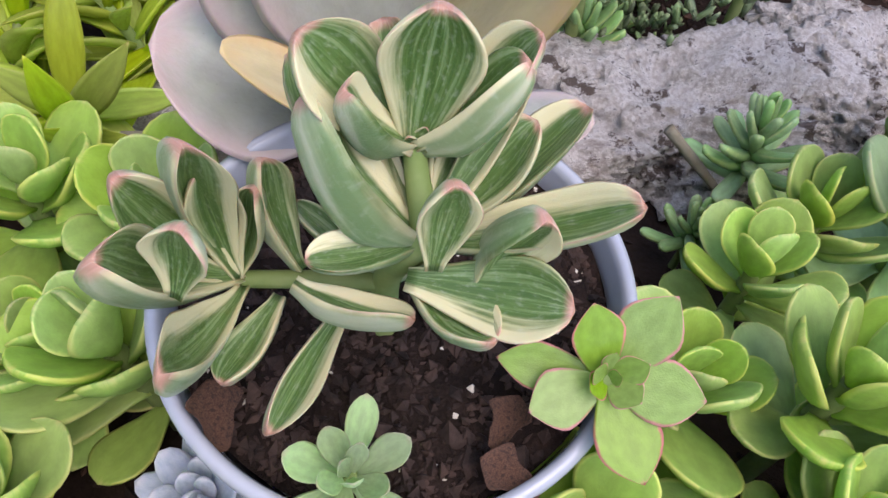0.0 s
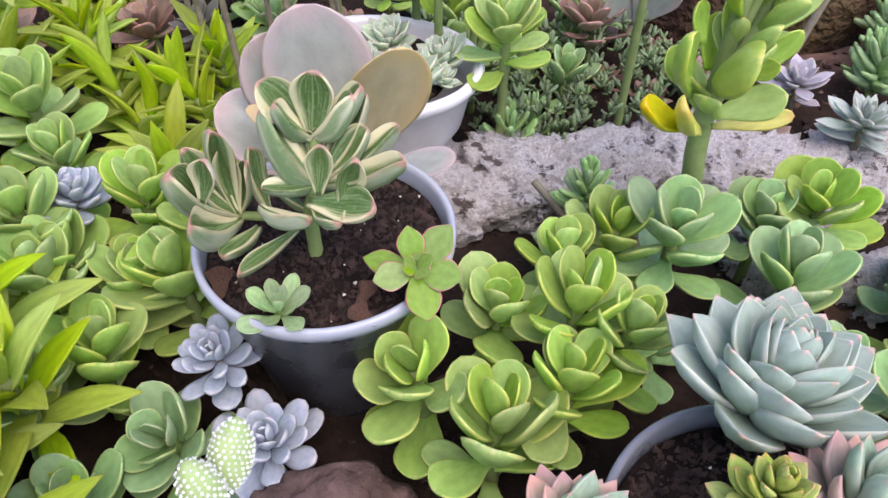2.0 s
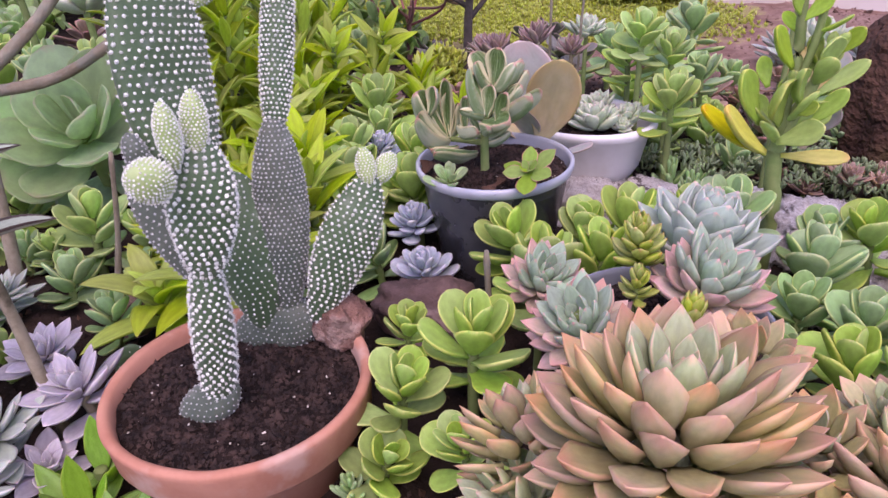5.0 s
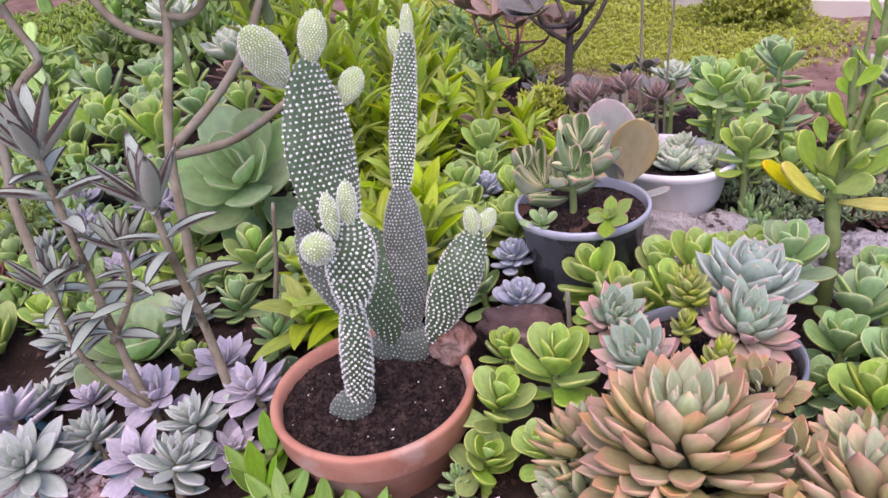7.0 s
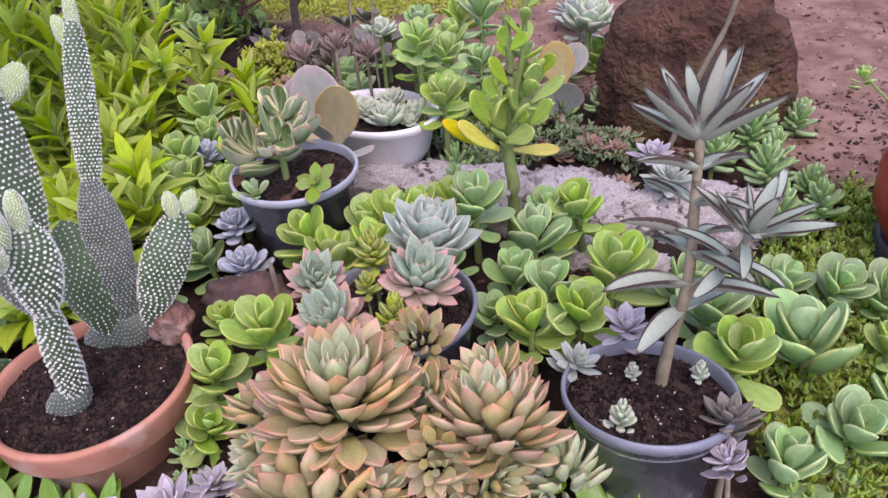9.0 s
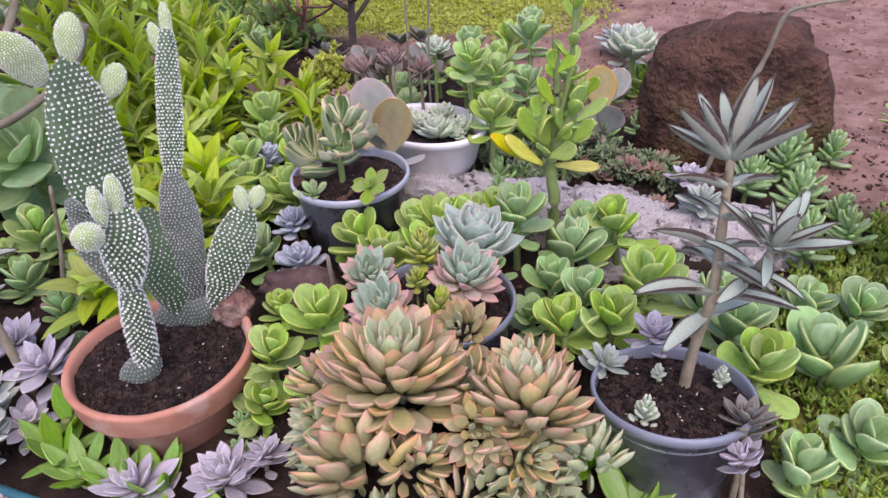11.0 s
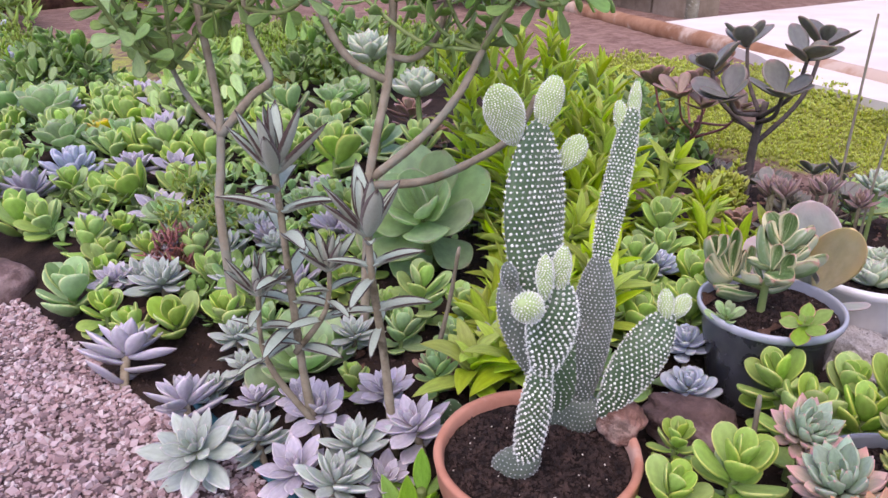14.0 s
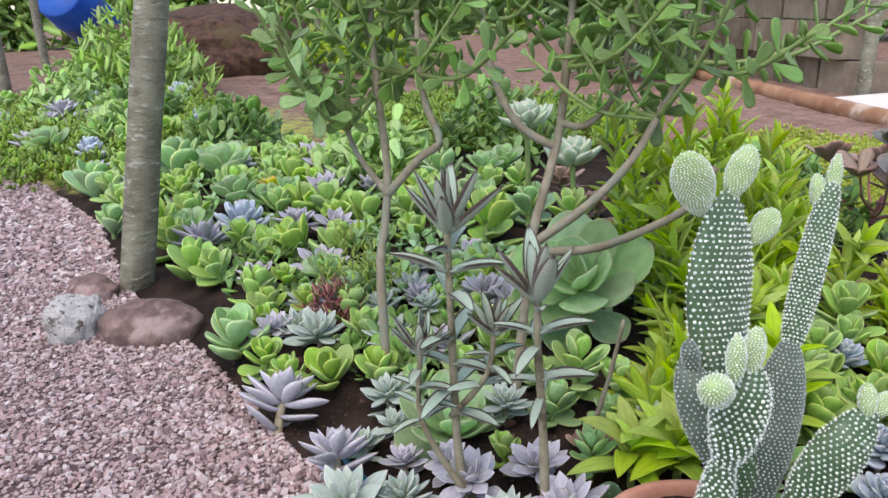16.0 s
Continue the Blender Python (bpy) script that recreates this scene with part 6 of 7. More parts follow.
def jade_tree():
    o = Vector((-0.4, -0.12, 0.02))
    ob = root("jade_tree", o, "branching jade tree with spoon shaped green leaves", "succulent tree")
    rng = random.Random(21)
    lines = [
        ([(-0.385, -0.14, 0.02), (-0.399, -0.118, 0.16), (-0.411, -0.101, 0.256), (-0.433, -0.054, 0.371), (-0.453, -0.032, 0.454), (-0.474, -0.012, 0.533), (-0.489, 0.002, 0.593)], 0.0066, 0.0047),
        ([(-0.406, -0.099, 0.24), (-0.364, -0.049, 0.247), (-0.315, -0.013, 0.277), (-0.271, 0.015, 0.314), (-0.25, 0.03, 0.36)], 0.0059, 0.0039),
        ([(-0.409, -0.097, 0.25), (-0.379, -0.041, 0.299), (-0.358, -0.002, 0.348), (-0.352, 0.03, 0.399), (-0.348, 0.066, 0.461)], 0.0062, 0.0039),
        ([(-0.43, -0.056, 0.36), (-0.454, -0.094, 0.386), (-0.478, -0.113, 0.43), (-0.499, -0.119, 0.483), (-0.517, -0.116, 0.536), (-0.533, -0.11, 0.589)], 0.0055, 0.0039),
        ([(-0.439, -0.051, 0.391), (-0.417, -0.028, 0.387), (-0.404, -0.002, 0.412), (-0.402, 0.018, 0.461), (-0.417, 0.042, 0.531), (-0.427, 0.05, 0.569)], 0.0047, 0.0035),
        ([(-0.53, -0.26, 0.02), (-0.561, -0.252, 0.187), (-0.576, -0.238, 0.246), (-0.596, -0.224, 0.319), (-0.635, -0.22, 0.43), (-0.662, -0.215, 0.511), (-0.685, -0.208, 0.585)], 0.0066, 0.0047),
        ([(-0.588, -0.229, 0.29), (-0.632, -0.248, 0.327), (-0.647, -0.259, 0.358), (-0.68, -0.27, 0.42)], 0.0047, 0.0031),
        ([(-0.587, -0.229, 0.286), (-0.556, -0.191, 0.339), (-0.534, -0.171, 0.363), (-0.565, -0.177, 0.411), (-0.585, -0.176, 0.468), (-0.603, -0.17, 0.525)], 0.0062, 0.0039)]
    for pts, r0, r1 in lines:
        loc = [tuple(Vector(p) - o) for p in pts]
        tube("branch", loc, r0, r1, M_BARK, ob, 9, knots=0.1)
    spots = []
    for pts, r0, r1 in lines[:1] + lines[2:]:
        line, tans = frames_along(pts)
        for f in ((0.68, 0.82, 1.0) if pts[0][2] < 0.1 else (0.75, 1.0)):
            spots.append((line[int(f * (len(line) - 1))], tans[int(f * (len(line) - 1))]))
    made, rest = 0, []
    for e, tan in spots:
        for j in range(6):
            d = (Vector((rng.uniform(-1, 1), rng.uniform(-1, 1), rng.uniform(-0.25, 0.8))) + tan * 0.3).normalized()
            ln = rng.uniform(0.09, 0.24)
            tip = e + d * ln + Vector((0, 0, 0.02))
            loc = [tuple(e - o), tuple(e + d * ln * 0.5 + Vector((0, 0, -0.015)) - o), tuple(tip - o)]
            tube("twig", loc, 0.0035, 0.0022, M_STEM, ob, 6)
            own = made < 300
            placed = spray(ob, loc, JADE, 13, 0.035, (45, -25), 0.25, rng=rng, head=0.85, parts=own)
            if own:
                made += len(placed)
            else:
                rest += placed
    joined("foliage", ob, rest, kind="stuff")
    return ob


jade_tree()

# ---- tree trunk by the gravel ----
tr = root("tree", (-1.2, -0.585, 0.0), "slim grey tree trunk beside the gravel", "tree")
tube("trunk", [(0, 0, -0.02), (0.02, 0.06, 0.3), (0.05, 0.14, 0.75), (0.08, 0.24, 1.6), (0.1, 0.4, 2.6)], 0.034, 0.026, M_TRUNK, tr, 24, knots=0.03)
tube("limb", [(0.08, 0.24, 1.6), (0.3, 0.3, 1.85), (0.7, 0.4, 2.2)], 0.017, 0.01, M_TRUNK, tr, 12, knots=0.05)
tube("limb", [(0.09, 0.32, 2.1), (-0.15, 0.4, 2.35), (-0.5, 0.5, 2.7)], 0.015, 0.009, M_TRUNK, tr, 12, knots=0.05)

# ---- dark stemmed plants and far shrubs ----
DARK = leaf_set(M_DARKLEAF, "paddle", 0.66, 0.06, 0.3, 0.2, 2, 9, 8)
REDL = leaf_set(M_REDLEAF, "spoon", 0.5, 0.1, 0.4, 0.2, 2, 7, 6)


def dark_bush(o, h, label, n, leaves, ln, spread, bark, seed, whorl=7):
    ob = root("shrub", o, label, "shrub")
    rng = random.Random(seed)
    trunk = [(0, 0, -0.01), (0.005, 0, h * 0.35), (0.01, 0.01, h * 0.6)]
    tube("trunk", trunk, h * 0.03, h * 0.02, bark, ob, 8)
    for i in range(n):
        a = i * 2.4 + rng.uniform(-0.3, 0.3)
        s = rng.uniform(0.25, 0.55)
        st = Vector((0.005, 0, h * s))
        tip = Vector((math.cos(a) * spread, math.sin(a) * spread, h * rng.uniform(0.6, 1.0)))
        pts = [tuple(st), tuple(st.lerp(tip, 0.5) + Vector((math.cos(a), math.sin(a), -0.3)) * spread * 0.25), tuple(tip)]
        tube("branch", pts, h * 0.016, h * 0.01, bark, ob, 6)
        spray(ob, pts, leaves, whorl, ln, (36, 2), 0.88, rng=rng, head=0.97)
    return ob


dark_bush((-0.448, 0.737, 0.03), 0.32, "dark stemmed shrub with bronze leaf whorls", 6, DARK, 0.068, 0.1, M_DARKBARK, 1, 5)
dark_bush((-0.64, 0.8, 0.03), 0.2, "shrub with red stems and bronze leaves", 7, REDL, 0.06, 0.09, M_RED, 2)
dark_bush((-0.25, 0.62, 0.03), 0.12, "low dark purple shrub", 9, DARK, 0.034, 0.08, M_BARK, 4)

# ---- background ----
fence = root("timber_log", (-1.23, 2.04, 0.02), "peeled reddish timber log lying at the bed's end", "log")
tube("log", [(-2.4, 0.87, 0.03), (-1.19, 0.43, 0.03), (0, 0, 0.03), (0.75, -0.27, 0.03)], 0.04, 0.046, M_WOOD, fence, 18, knots=0.05)
pv = bmesh.new()
rim_pts = [(-1.3, 1.98), (-0.95, 1.68), (-0.6, 1.58), (-0.1, 1.62), (3.0, 2.1), (9.0, 4.0), (9.0, 7.5), (-1.9, 7.5), (-2.2, 2.5)]
slab = [[pv.verts.new((x, y, z)) for x, y in rim_pts] for z in (-0.04, 0.07)]
pv.faces.new(slab[1])
for k in range(len(rim_pts)):
    a, c = k, (k + 1) % len(rim_pts)
    pv.faces.new((slab[0][a], slab[0][c], slab[1][c], slab[1][a]))
pave = part("paving", pv, M_PAVE, None, "", False)
tagged(pave, "pale sunlit paving behind the garden", "paving", kind="structure")

# ---- filling plants, space by space ----
POTS = [(-0.036, -0.138, 0.1), (-0.025, 0.182, 0.08), (0.446, 0.03, 0.078), (0.212, 0.01, 0.08), (0.3, -0.14, 0.12), (-0.045, 0.4, 0.085), (0.33, 0.72, 0.15), (-0.95, -0.58, 0.09), (-1.0, -0.68, 0.06), (-1.2, -0.585, 0.05), (0.195, 0.31, 0.02), (-0.03, 0.27, 0.02), (-0.005, 0.045, 0.04)]


def fill(x0, x1, y0, y1, kinds, sizes, step, height, seed, parts=True, gap=0.62, keep=lambda x, y: True):
    """Rosettes set where the ground is still bare, on a jittered grid."""
    rng = random.Random(seed)
    ny, nx = int((y1 - y0) / step), int((x1 - x0) / step)
    for j in range(ny):
        for i in range(nx):
            x, y = x0 + (i + 0.5 + rng.uniform(-0.4, 0.4)) * step, y0 + (j + 0.5 + rng.uniform(-0.4, 0.4)) * step
            s = rng.uniform(*sizes)
            kind, z = rng.choice(kinds), rng.uniform(*height)
            if not keep(x, y) or y < float(edge_y(x)) + 0.05:
                continue
            if any(math.hypot(x - a, y - b) < r + s * 0.42 for a, b, r in POTS) or any(math.hypot(x - a, y - b) < (r + s / 2) * gap for a, b, r in PLACED):
                continue
            rosette(kind, (x, y, ground_z(x, y) + z), s, (rng.uniform(-5, 18), rng.uniform(-14, 14)), parts=parts)


fill(0.0, 0.2, -0.13, 0.22, ["green", "sea"], (0.05, 0.075), 0.04, (0.03, 0.06), 1, True, 0.52)
fill(0.24, 0.66, 0.06, 0.34, ["green", "sea", "sea"], (0.07, 0.1), 0.05, (0.035, 0.06), 2, True, 0.54)
fill(-0.2, -0.08, 0.03, 0.26, ["green", "sea"], (0.06, 0.085), 0.055, (0.04, 0.06), 3)
fill(-0.5, -0.2, -0.24, 0.02, ["lime", "sea", "green", "grey"], (0.055, 0.09), 0.055, (0.025, 0.05), 4, True, 0.5)
fill(-0.95, -0.5, -0.42, 0.1, ["lime", "green", "pale", "grey", "lav", "green", "lime"], (0.075, 0.12), 0.06, (0.025, 0.05), 5, False, 0.42)
fill(-2.3, -0.95, -0.75, 0.2, ["lime", "lime", "pale", "green", "lav", "green", "lime", "green"], (0.11, 0.18), 0.09, (0.03, 0.06), 6, False, 0.43)
fill(-0.42, -0.1, -0.36, -0.2, ["grey", "lav", "sea"], (0.045, 0.07), 0.045, (0.02, 0.035), 14, False, 0.5)
fill(-4.2, -2.3, -1.2, -0.1, ["lime", "sea", "pale", "lav", "powder", "green"], (0.14, 0.22), 0.2, (0.05, 0.1), 7, False)
fill(-0.9, 0.16, 0.46, 0.95, ["sea", "lime", "green", "red", "bronze", "pale"], (0.07, 0.11), 0.07, (0.03, 0.07), 8, False, 0.5, keep=lambda x, y: y < 0.75 + 0.15 * math.sin(x * 9) and not (-0.62 < x < -0.3 and y > 0.5))
fill(-1.6, -0.9, 0.05, 0.6, ["sea", "lime", "green", "red", "pale"], (0.12, 0.18), 0.11, (0.04, 0.09), 9, False, 0.5)

# plants told apart at the back
for kind, p, s in (("sea", (-0.193, 0.791, 0.12), 0.1), ("lime", (-0.203, 0.679, 0.12), 0.1), ("green", (-0.136, 0.853, 0.12), 0.1), ("sea", (-0.143, 0.974, 0.12), 0.08), ("bronze", (-0.452, 0.66, 0.1), 0.1), ("bronze", (-0.276, 0.615, 0.1), 0.09),
                   ("grey", (0.068, 0.974, 0.085), 0.11), ("grey", (0.02, 1.05, 0.08), 0.1), ("grey", (0.367, 0.433, 0.085), 0.075), ("bean", (0.404, 0.525, 0.1), 0.07), ("lav", (0.328, 0.5, 0.075), 0.07), ("moor", (0.3, 0.45, 0.05), 0.05), ("red", (0.085, 0.797, 0.09), 0.07), ("red", (0.046, 0.744, 0.07), 0.07), ("moor", (0.213, 0.584, 0.045), 0.06), ("moor", (0.264, 0.597, 0.045), 0.055), ("moor", (0.16, 0.53, 0.045), 0.05),
                   ("bean", (0.437, 0.599, 0.1), 0.075), ("bean", (0.474, 0.582, 0.08), 0.075), ("bean", (0.493, 0.7, 0.08), 0.07), ("bean", (0.529, 0.543, 0.06), 0.07), ("bean", (0.497, 0.478, 0.06), 0.07), ("bean", (0.07, 0.409, 0.075), 0.075), ("bean", (0.09, 0.45, 0.06), 0.06), ("bean", (0.124, 0.6, 0.06), 0.07), ("bean", (0.16, 0.63, 0.07), 0.06), ("bean", (0.2, 0.66, 0.08), 0.05),
                   ("bean", (0.132, 0.292, 0.118), 0.06), ("bean", (0.112, 0.262, 0.082), 0.045), ("bean", (0.071, -0.142, 0.055), 0.04), ("bean", (0.085, -0.165, 0.045), 0.035)):
    rosette(kind, p, s, (6, 0))
# stalked rosettes behind the white pot
for kind, p, s in (("purple", (-0.114, 0.417, 0.215), 0.06), ("purple", (-0.161, 0.4, 0.2), 0.062), ("purple", (-0.138, 0.44, 0.2), 0.055), ("purple", (-0.195, 0.425, 0.19), 0.06), ("purple", (-0.085, 0.45, 0.195), 0.055), ("purple", (-0.22, 0.46, 0.17), 0.06),
                   ("mint", (-0.096, 0.512, 0.205), 0.065), ("lime", (0.008, 0.447, 0.226), 0.08), ("lime", (0.035, 0.475, 0.2), 0.075), ("green", (-0.02, 0.47, 0.19), 0.08), ("sea", (0.041, 0.564, 0.155), 0.075), ("sea", (-0.029, 0.718, 0.18), 0.1), ("lime", (-0.06, 0.66, 0.15), 0.09),
                   ("mint", (0.127, 0.841, 0.14), 0.13), ("grey", (0.19, 0.87, 0.12), 0.11), ("mint", (-1.08, 0.373, 0.205), 0.15), ("mint", (-1.124, 0.278, 0.29), 0.15),
                   ("bean", (0.448, 0.63, 0.1), 0.07), ("bean", (0.5, 0.4, 0.1), 0.075), ("bean", (0.47, 0.51, 0.1), 0.075), ("bean", (0.54, 0.45, 0.09), 0.07), ("bean", (0.41, 0.56, 0.085), 0.06),
                   ("moor", (0.24, 0.51, 0.07), 0.06), ("moor", (0.27, 0.53, 0.06), 0.05), ("moor", (0.2, 0.5, 0.05), 0.05), ("moor", (-0.107, -0.349, 0.022), 0.07), ("red", (-0.235, -0.085, 0.05), 0.075), ("red", (-0.275, -0.1, 0.045), 0.06)):
    rosette(kind, p, s, (8, 2))
kp = root("paddle_plant", (0.178, 0.555, 0.03), "grey and brown round leaved plant before the boulder", "succulent")
tube("stem", [(0, 0, -0.01), (0, 0, 0.06), (-0.002, 0, 0.12)], 0.006, 0.004, M_FELTSTEM, kp)
for lf, b, t, w in ((PADDLE_TAN[0], (-0.003, 0, 0.09), (-0.012, -0.005, 0.17), 0.05), (PADDLE[0], (-0.003, -0.004, 0.06), (-0.02, -0.025, 0.115), 0.045), (PADDLE[1], (0.003, -0.004, 0.06), (0.025, -0.02, 0.12), 0.045), (PADDLE[0], (0.002, 0.002, 0.11), (0.022, 0.01, 0.165), 0.04)):
    leaf_to(kp, lf, b, t, w, (0.2, -1, 0.2))
rosette("lav", (0.098, -0.194, 0.045), 0.085, (16, 4))
rosette("lav", (0.12, -0.16, 0.05), 0.055, (16, 4))
for p, s in (((0.431, -0.015, 0.136), 0.03), ((0.425, 0.04, 0.128), 0.017), ((0.475, 0.062, 0.128), 0.02)):
    rosette("sprout", p, s, (0, 0), base=(p[0], p[1], 0.102))

# ---- bright strap leaved clumps in front ----
STRAP = leaf_set(M_STRAP, "lance", 0.36, 0.12, 0.5, 0.35, 3, 10, 8)


def strap_clump(o, n, ln, seed, label="bright green clump of strap shaped leaves"):
    rng = random.Random(seed)
    ob = root("strap_plant", o, label, "succulent", "strap leaved clumps")
    tube("stem", [(0, 0, -0.01), (0, 0, 0.01), (0, 0, 0.02)], 0.006, 0.005, M_STEM, ob, 7)
    for i in range(n):
        az = i * 137.5 + rng.uniform(-15, 15)
        el = rng.uniform(12, 72)
        s = ln * rng.uniform(0.75, 1.1)
        child("leaf", rng.choice(STRAP).mesh, ob, pose(0, 0, 0.012, 0, 0, az) @ pose(0, 0.004, 0, el, 0, 0) @ Matrix.Diagonal((s, s, s, 1)))
    PLACED.append((o[0], o[1], ln * 0.6))


for k, (x, y, n, ln) in enumerate(((0.14, -0.235, 7, 0.05), (0.2, -0.25, 7, 0.045), (0.09, -0.26, 7, 0.045), (-0.085, -0.25, 9, 0.05), (-0.045, -0.252, 9, 0.048), (0.0, -0.245, 9, 0.05), (0.04, -0.228, 9, 0.05), (0.385, -0.02, 8, 0.05), (0.44, -0.06, 6, 0.06), (-0.11, -0.22, 5, 0.05))):
    strap_clump((x, y, ground_z(x, y)), n, ln, 40 + k)

# seedling pad by the pot
sp = root("cactus_seedling", (-0.164, -0.15, 0.03), "small round green cactus pad beside the pot", "cactus")
pad(sp, (0, 0, -0.004), (0.004, 0.0, 0.052), 0.036, 0.012, (0.8, -0.5, 0.1), M_PAD, 0.009, 0.0006, 31)

# ---- stems, twigs, dry leaves ----
def twig(pts, r, label, mat=None, name="dry_twig"):
    o = Vector(pts[0])
    ob = root(name, o, label, "twig")
    tube("stick", [tuple(Vector(p) - o) for p in pts], r, r * 0.6, mat or M_BARK, ob, 7, knots=0.2)
    return ob


twig([(0.086, 0.004, 0.02), (0.087, 0.002, 0.1), (0.087, 0.0, 0.168)], 0.0035, "upright dry stick among green rosettes")
twig([(0.095, 0.3, 0.1), (0.12, 0.285, 0.08), (0.16, 0.255, 0.05)], 0.003, "thin dark twig lying across the stone")
twig([(0.04, -0.07, 0.1), (0.06, -0.075, 0.104), (0.075, -0.08, 0.106)], 0.004, "piece of bark on the pot rim", M_DEAD)
twig([(-0.2, 0.31, 0.06), (-0.12, 0.29, 0.085), (-0.08, 0.31, 0.07), (-0.03, 0.33, 0.075)], 0.004, "bent dry root over the stone")
twig([(0.33, 0.56, 0.02), (0.36, 0.575, 0.15), (0.387, 0.58, 0.228), (0.401, 0.58, 0.287), (0.428, 0.58, 0.304), (0.47, 0.585, 0.315)], 0.004, "thin bare branch before the boulder")
twig([(-0.28, -0.1, 0.03), (-0.27, -0.08, 0.12), (-0.26, -0.07, 0.2)], 0.0035, "upright bare dry stem in the bed")
twig([(-0.152, 0.513, 0.03), (-0.15, 0.513, 0.2), (-0.146, 0.515, 0.42)], 0.0026, "tall bare stem behind the white pot")
twig([(-0.088, 0.479, 0.03), (-0.09, 0.48, 0.18), (-0.076, 0.48, 0.36)], 0.0022, "thin bare dry stem behind the white pot")
twig([(0.165, 0.43, 0.03), (0.168, 0.44, 0.2), (0.172, 0.45, 0.36)], 0.004, "tall thin green stem behind the stone", M_STEM)

hose = root("garden_hose", (-0.34, -0.341, 0.0), "teal garden hose half buried at the bed edge", "hose")
tube("hose", [(-0.15, -0.02, -0.006), (0, 0, 0.008), (0.09, 0.014, 0.003), (0.16, 0.028, 0.006), (0.3, 0.056, 0.002), (0.4, 0.06, -0.006)], 0.005, 0.005, M_HOSE, hose, 12)

DRY = leaf_set(M_DEAD, "paddle", 0.7, 0.02, 1.3, 0.7, 3, 10, 10, 0.3)


def dry_leaf(x, y, z, s, seed):
    rng = random.Random(seed)
    ob = new("dry_leaf", rng.choice(DRY).mesh)
    ob.matrix_basis = pose(x, y, z, rng.uniform(-12, 12), rng.uniform(-15, 15), rng.uniform(0, 360)) @ Matrix.Diagonal((s, s, s, 1))
    tagged(ob, "curled brown dry leaf on the soil", "dry leaf", "fallen dry leaves")


dry_leaf(-0.07, 0.127, 0.146, 0.022, 1)
dry_leaf(0.018, 0.118, 0.148, 0.02, 2)
dry_leaf(0.005, 0.13, 0.148, 0.018, 3)
rng = random.Random(77)
for k in range(46):
    x, y = rng.uniform(-0.6, 0.62), rng.uniform(-0.28, 0.3)
    if y > edge_y(x) + 0.02 and all(math.hypot(x - a, y - b) > r for a, b, r in POTS):
        dry_leaf(x, y, ground_z(x, y) + 0.004, rng.uniform(0.018, 0.035), 100 + k)

# ---- red pot at the side ----
rp = root("red_pot", (0.69, 0.44, 0.0), "red glazed pot in a black saucer base", "flower pot")
lathe("base", [(0.0, 0.0), (0.075, 0.0), (0.08, 0.01), (0.088, 0.06), (0.084, 0.062), (0.0, 0.062)], M_BLACKPLASTIC, rp, 48, "black plastic base")
lathe("body", [(0.0, 0.055), (0.08, 0.058), (0.1, 0.1), (0.102, 0.14), (0.094, 0.165), (0.088, 0.165), (0.085, 0.15)], M_REDPOT, rp, 56)
lathe("rim", [(0.09, 0.16), (0.098, 0.168), (0.1, 0.18), (0.094, 0.186), (0.086, 0.18), (0.08, 0.16)], M_BLACKPLASTIC, rp, 56, "dark brown rolled rim")
soil_disc(rp, 0.085, 0.165, 71)
twig([(0.66, 0.43, 0.16), (0.62, 0.41, 0.2), (0.6, 0.4, 0.19), (0.61, 0.4, 0.24)], 0.009, "thick pale bent succulent stem in the red pot", M_FELTSTEM, "succulent_stem")
rosette("lav", (0.62, 0.4, 0.26), 0.07, (0, -15), base=(0.64, 0.42, 0.17))
rosette("lime", (0.55, 0.42, 0.25), 0.03, (0, -20), n=8, base=(0.64, 0.42, 0.17))

# ---- ground cover and gravel ----
MOSS = [Leaf(M_MOSS, "finger", 0.4, 0.35, 0.3, 0.0, 3, 4, seed=k) for k in range(2)]
MOSSGREEN = [Leaf(M_MOSSGREEN, "finger", 0.36, 0.3, 0.3, 0.0, 3, 4, seed=k) for k in range(2)]
SEDUM = [Leaf(M_SEDUM, "finger", 0.4, 0.35, 0.3, 0.0, 3, 4, seed=k) for k in range(2)]


def cover(name, leaves, count, place, size, seed, label, tall=0.012):
    rng = random.Random(seed)
    placed = []
    while len(placed) < count * 4:
        x, y = place(rng)
        if any(math.hypot(x - a, y - b) < r * 0.95 for a, b, r in POTS):
            continue
        z = ground_z(x, y) + rng.uniform(-0.002, tall) + max(0, 1.2 * tall * noise.noise(Vector((x * 14, y * 14, 5))) + 0.6 * tall * noise.noise(Vector((x * 45, y * 45, 2))))
        for k in range(4):
            s = size * rng.uniform(0.6, 1.2)
            placed.append((leaves[k % 2], pose(x, y, z, 0, 0, rng.uniform(0, 360)) @ pose(0, 0, 0, rng.uniform(15, 80), 0, 0) @ Matrix.Diagonal((s, s, s, 1))))
    joined(name, None, placed, label, "stuff")["category"] = "ground cover"


def blob(cx, cy, rx, ry):
    def place(rng):
        while True:
            a, b = rng.uniform(-1, 1), rng.uniform(-1, 1)
            if a * a + b * b < rng.uniform(0.5, 1.0):
                return cx + a * rx, cy + b * ry
    return place


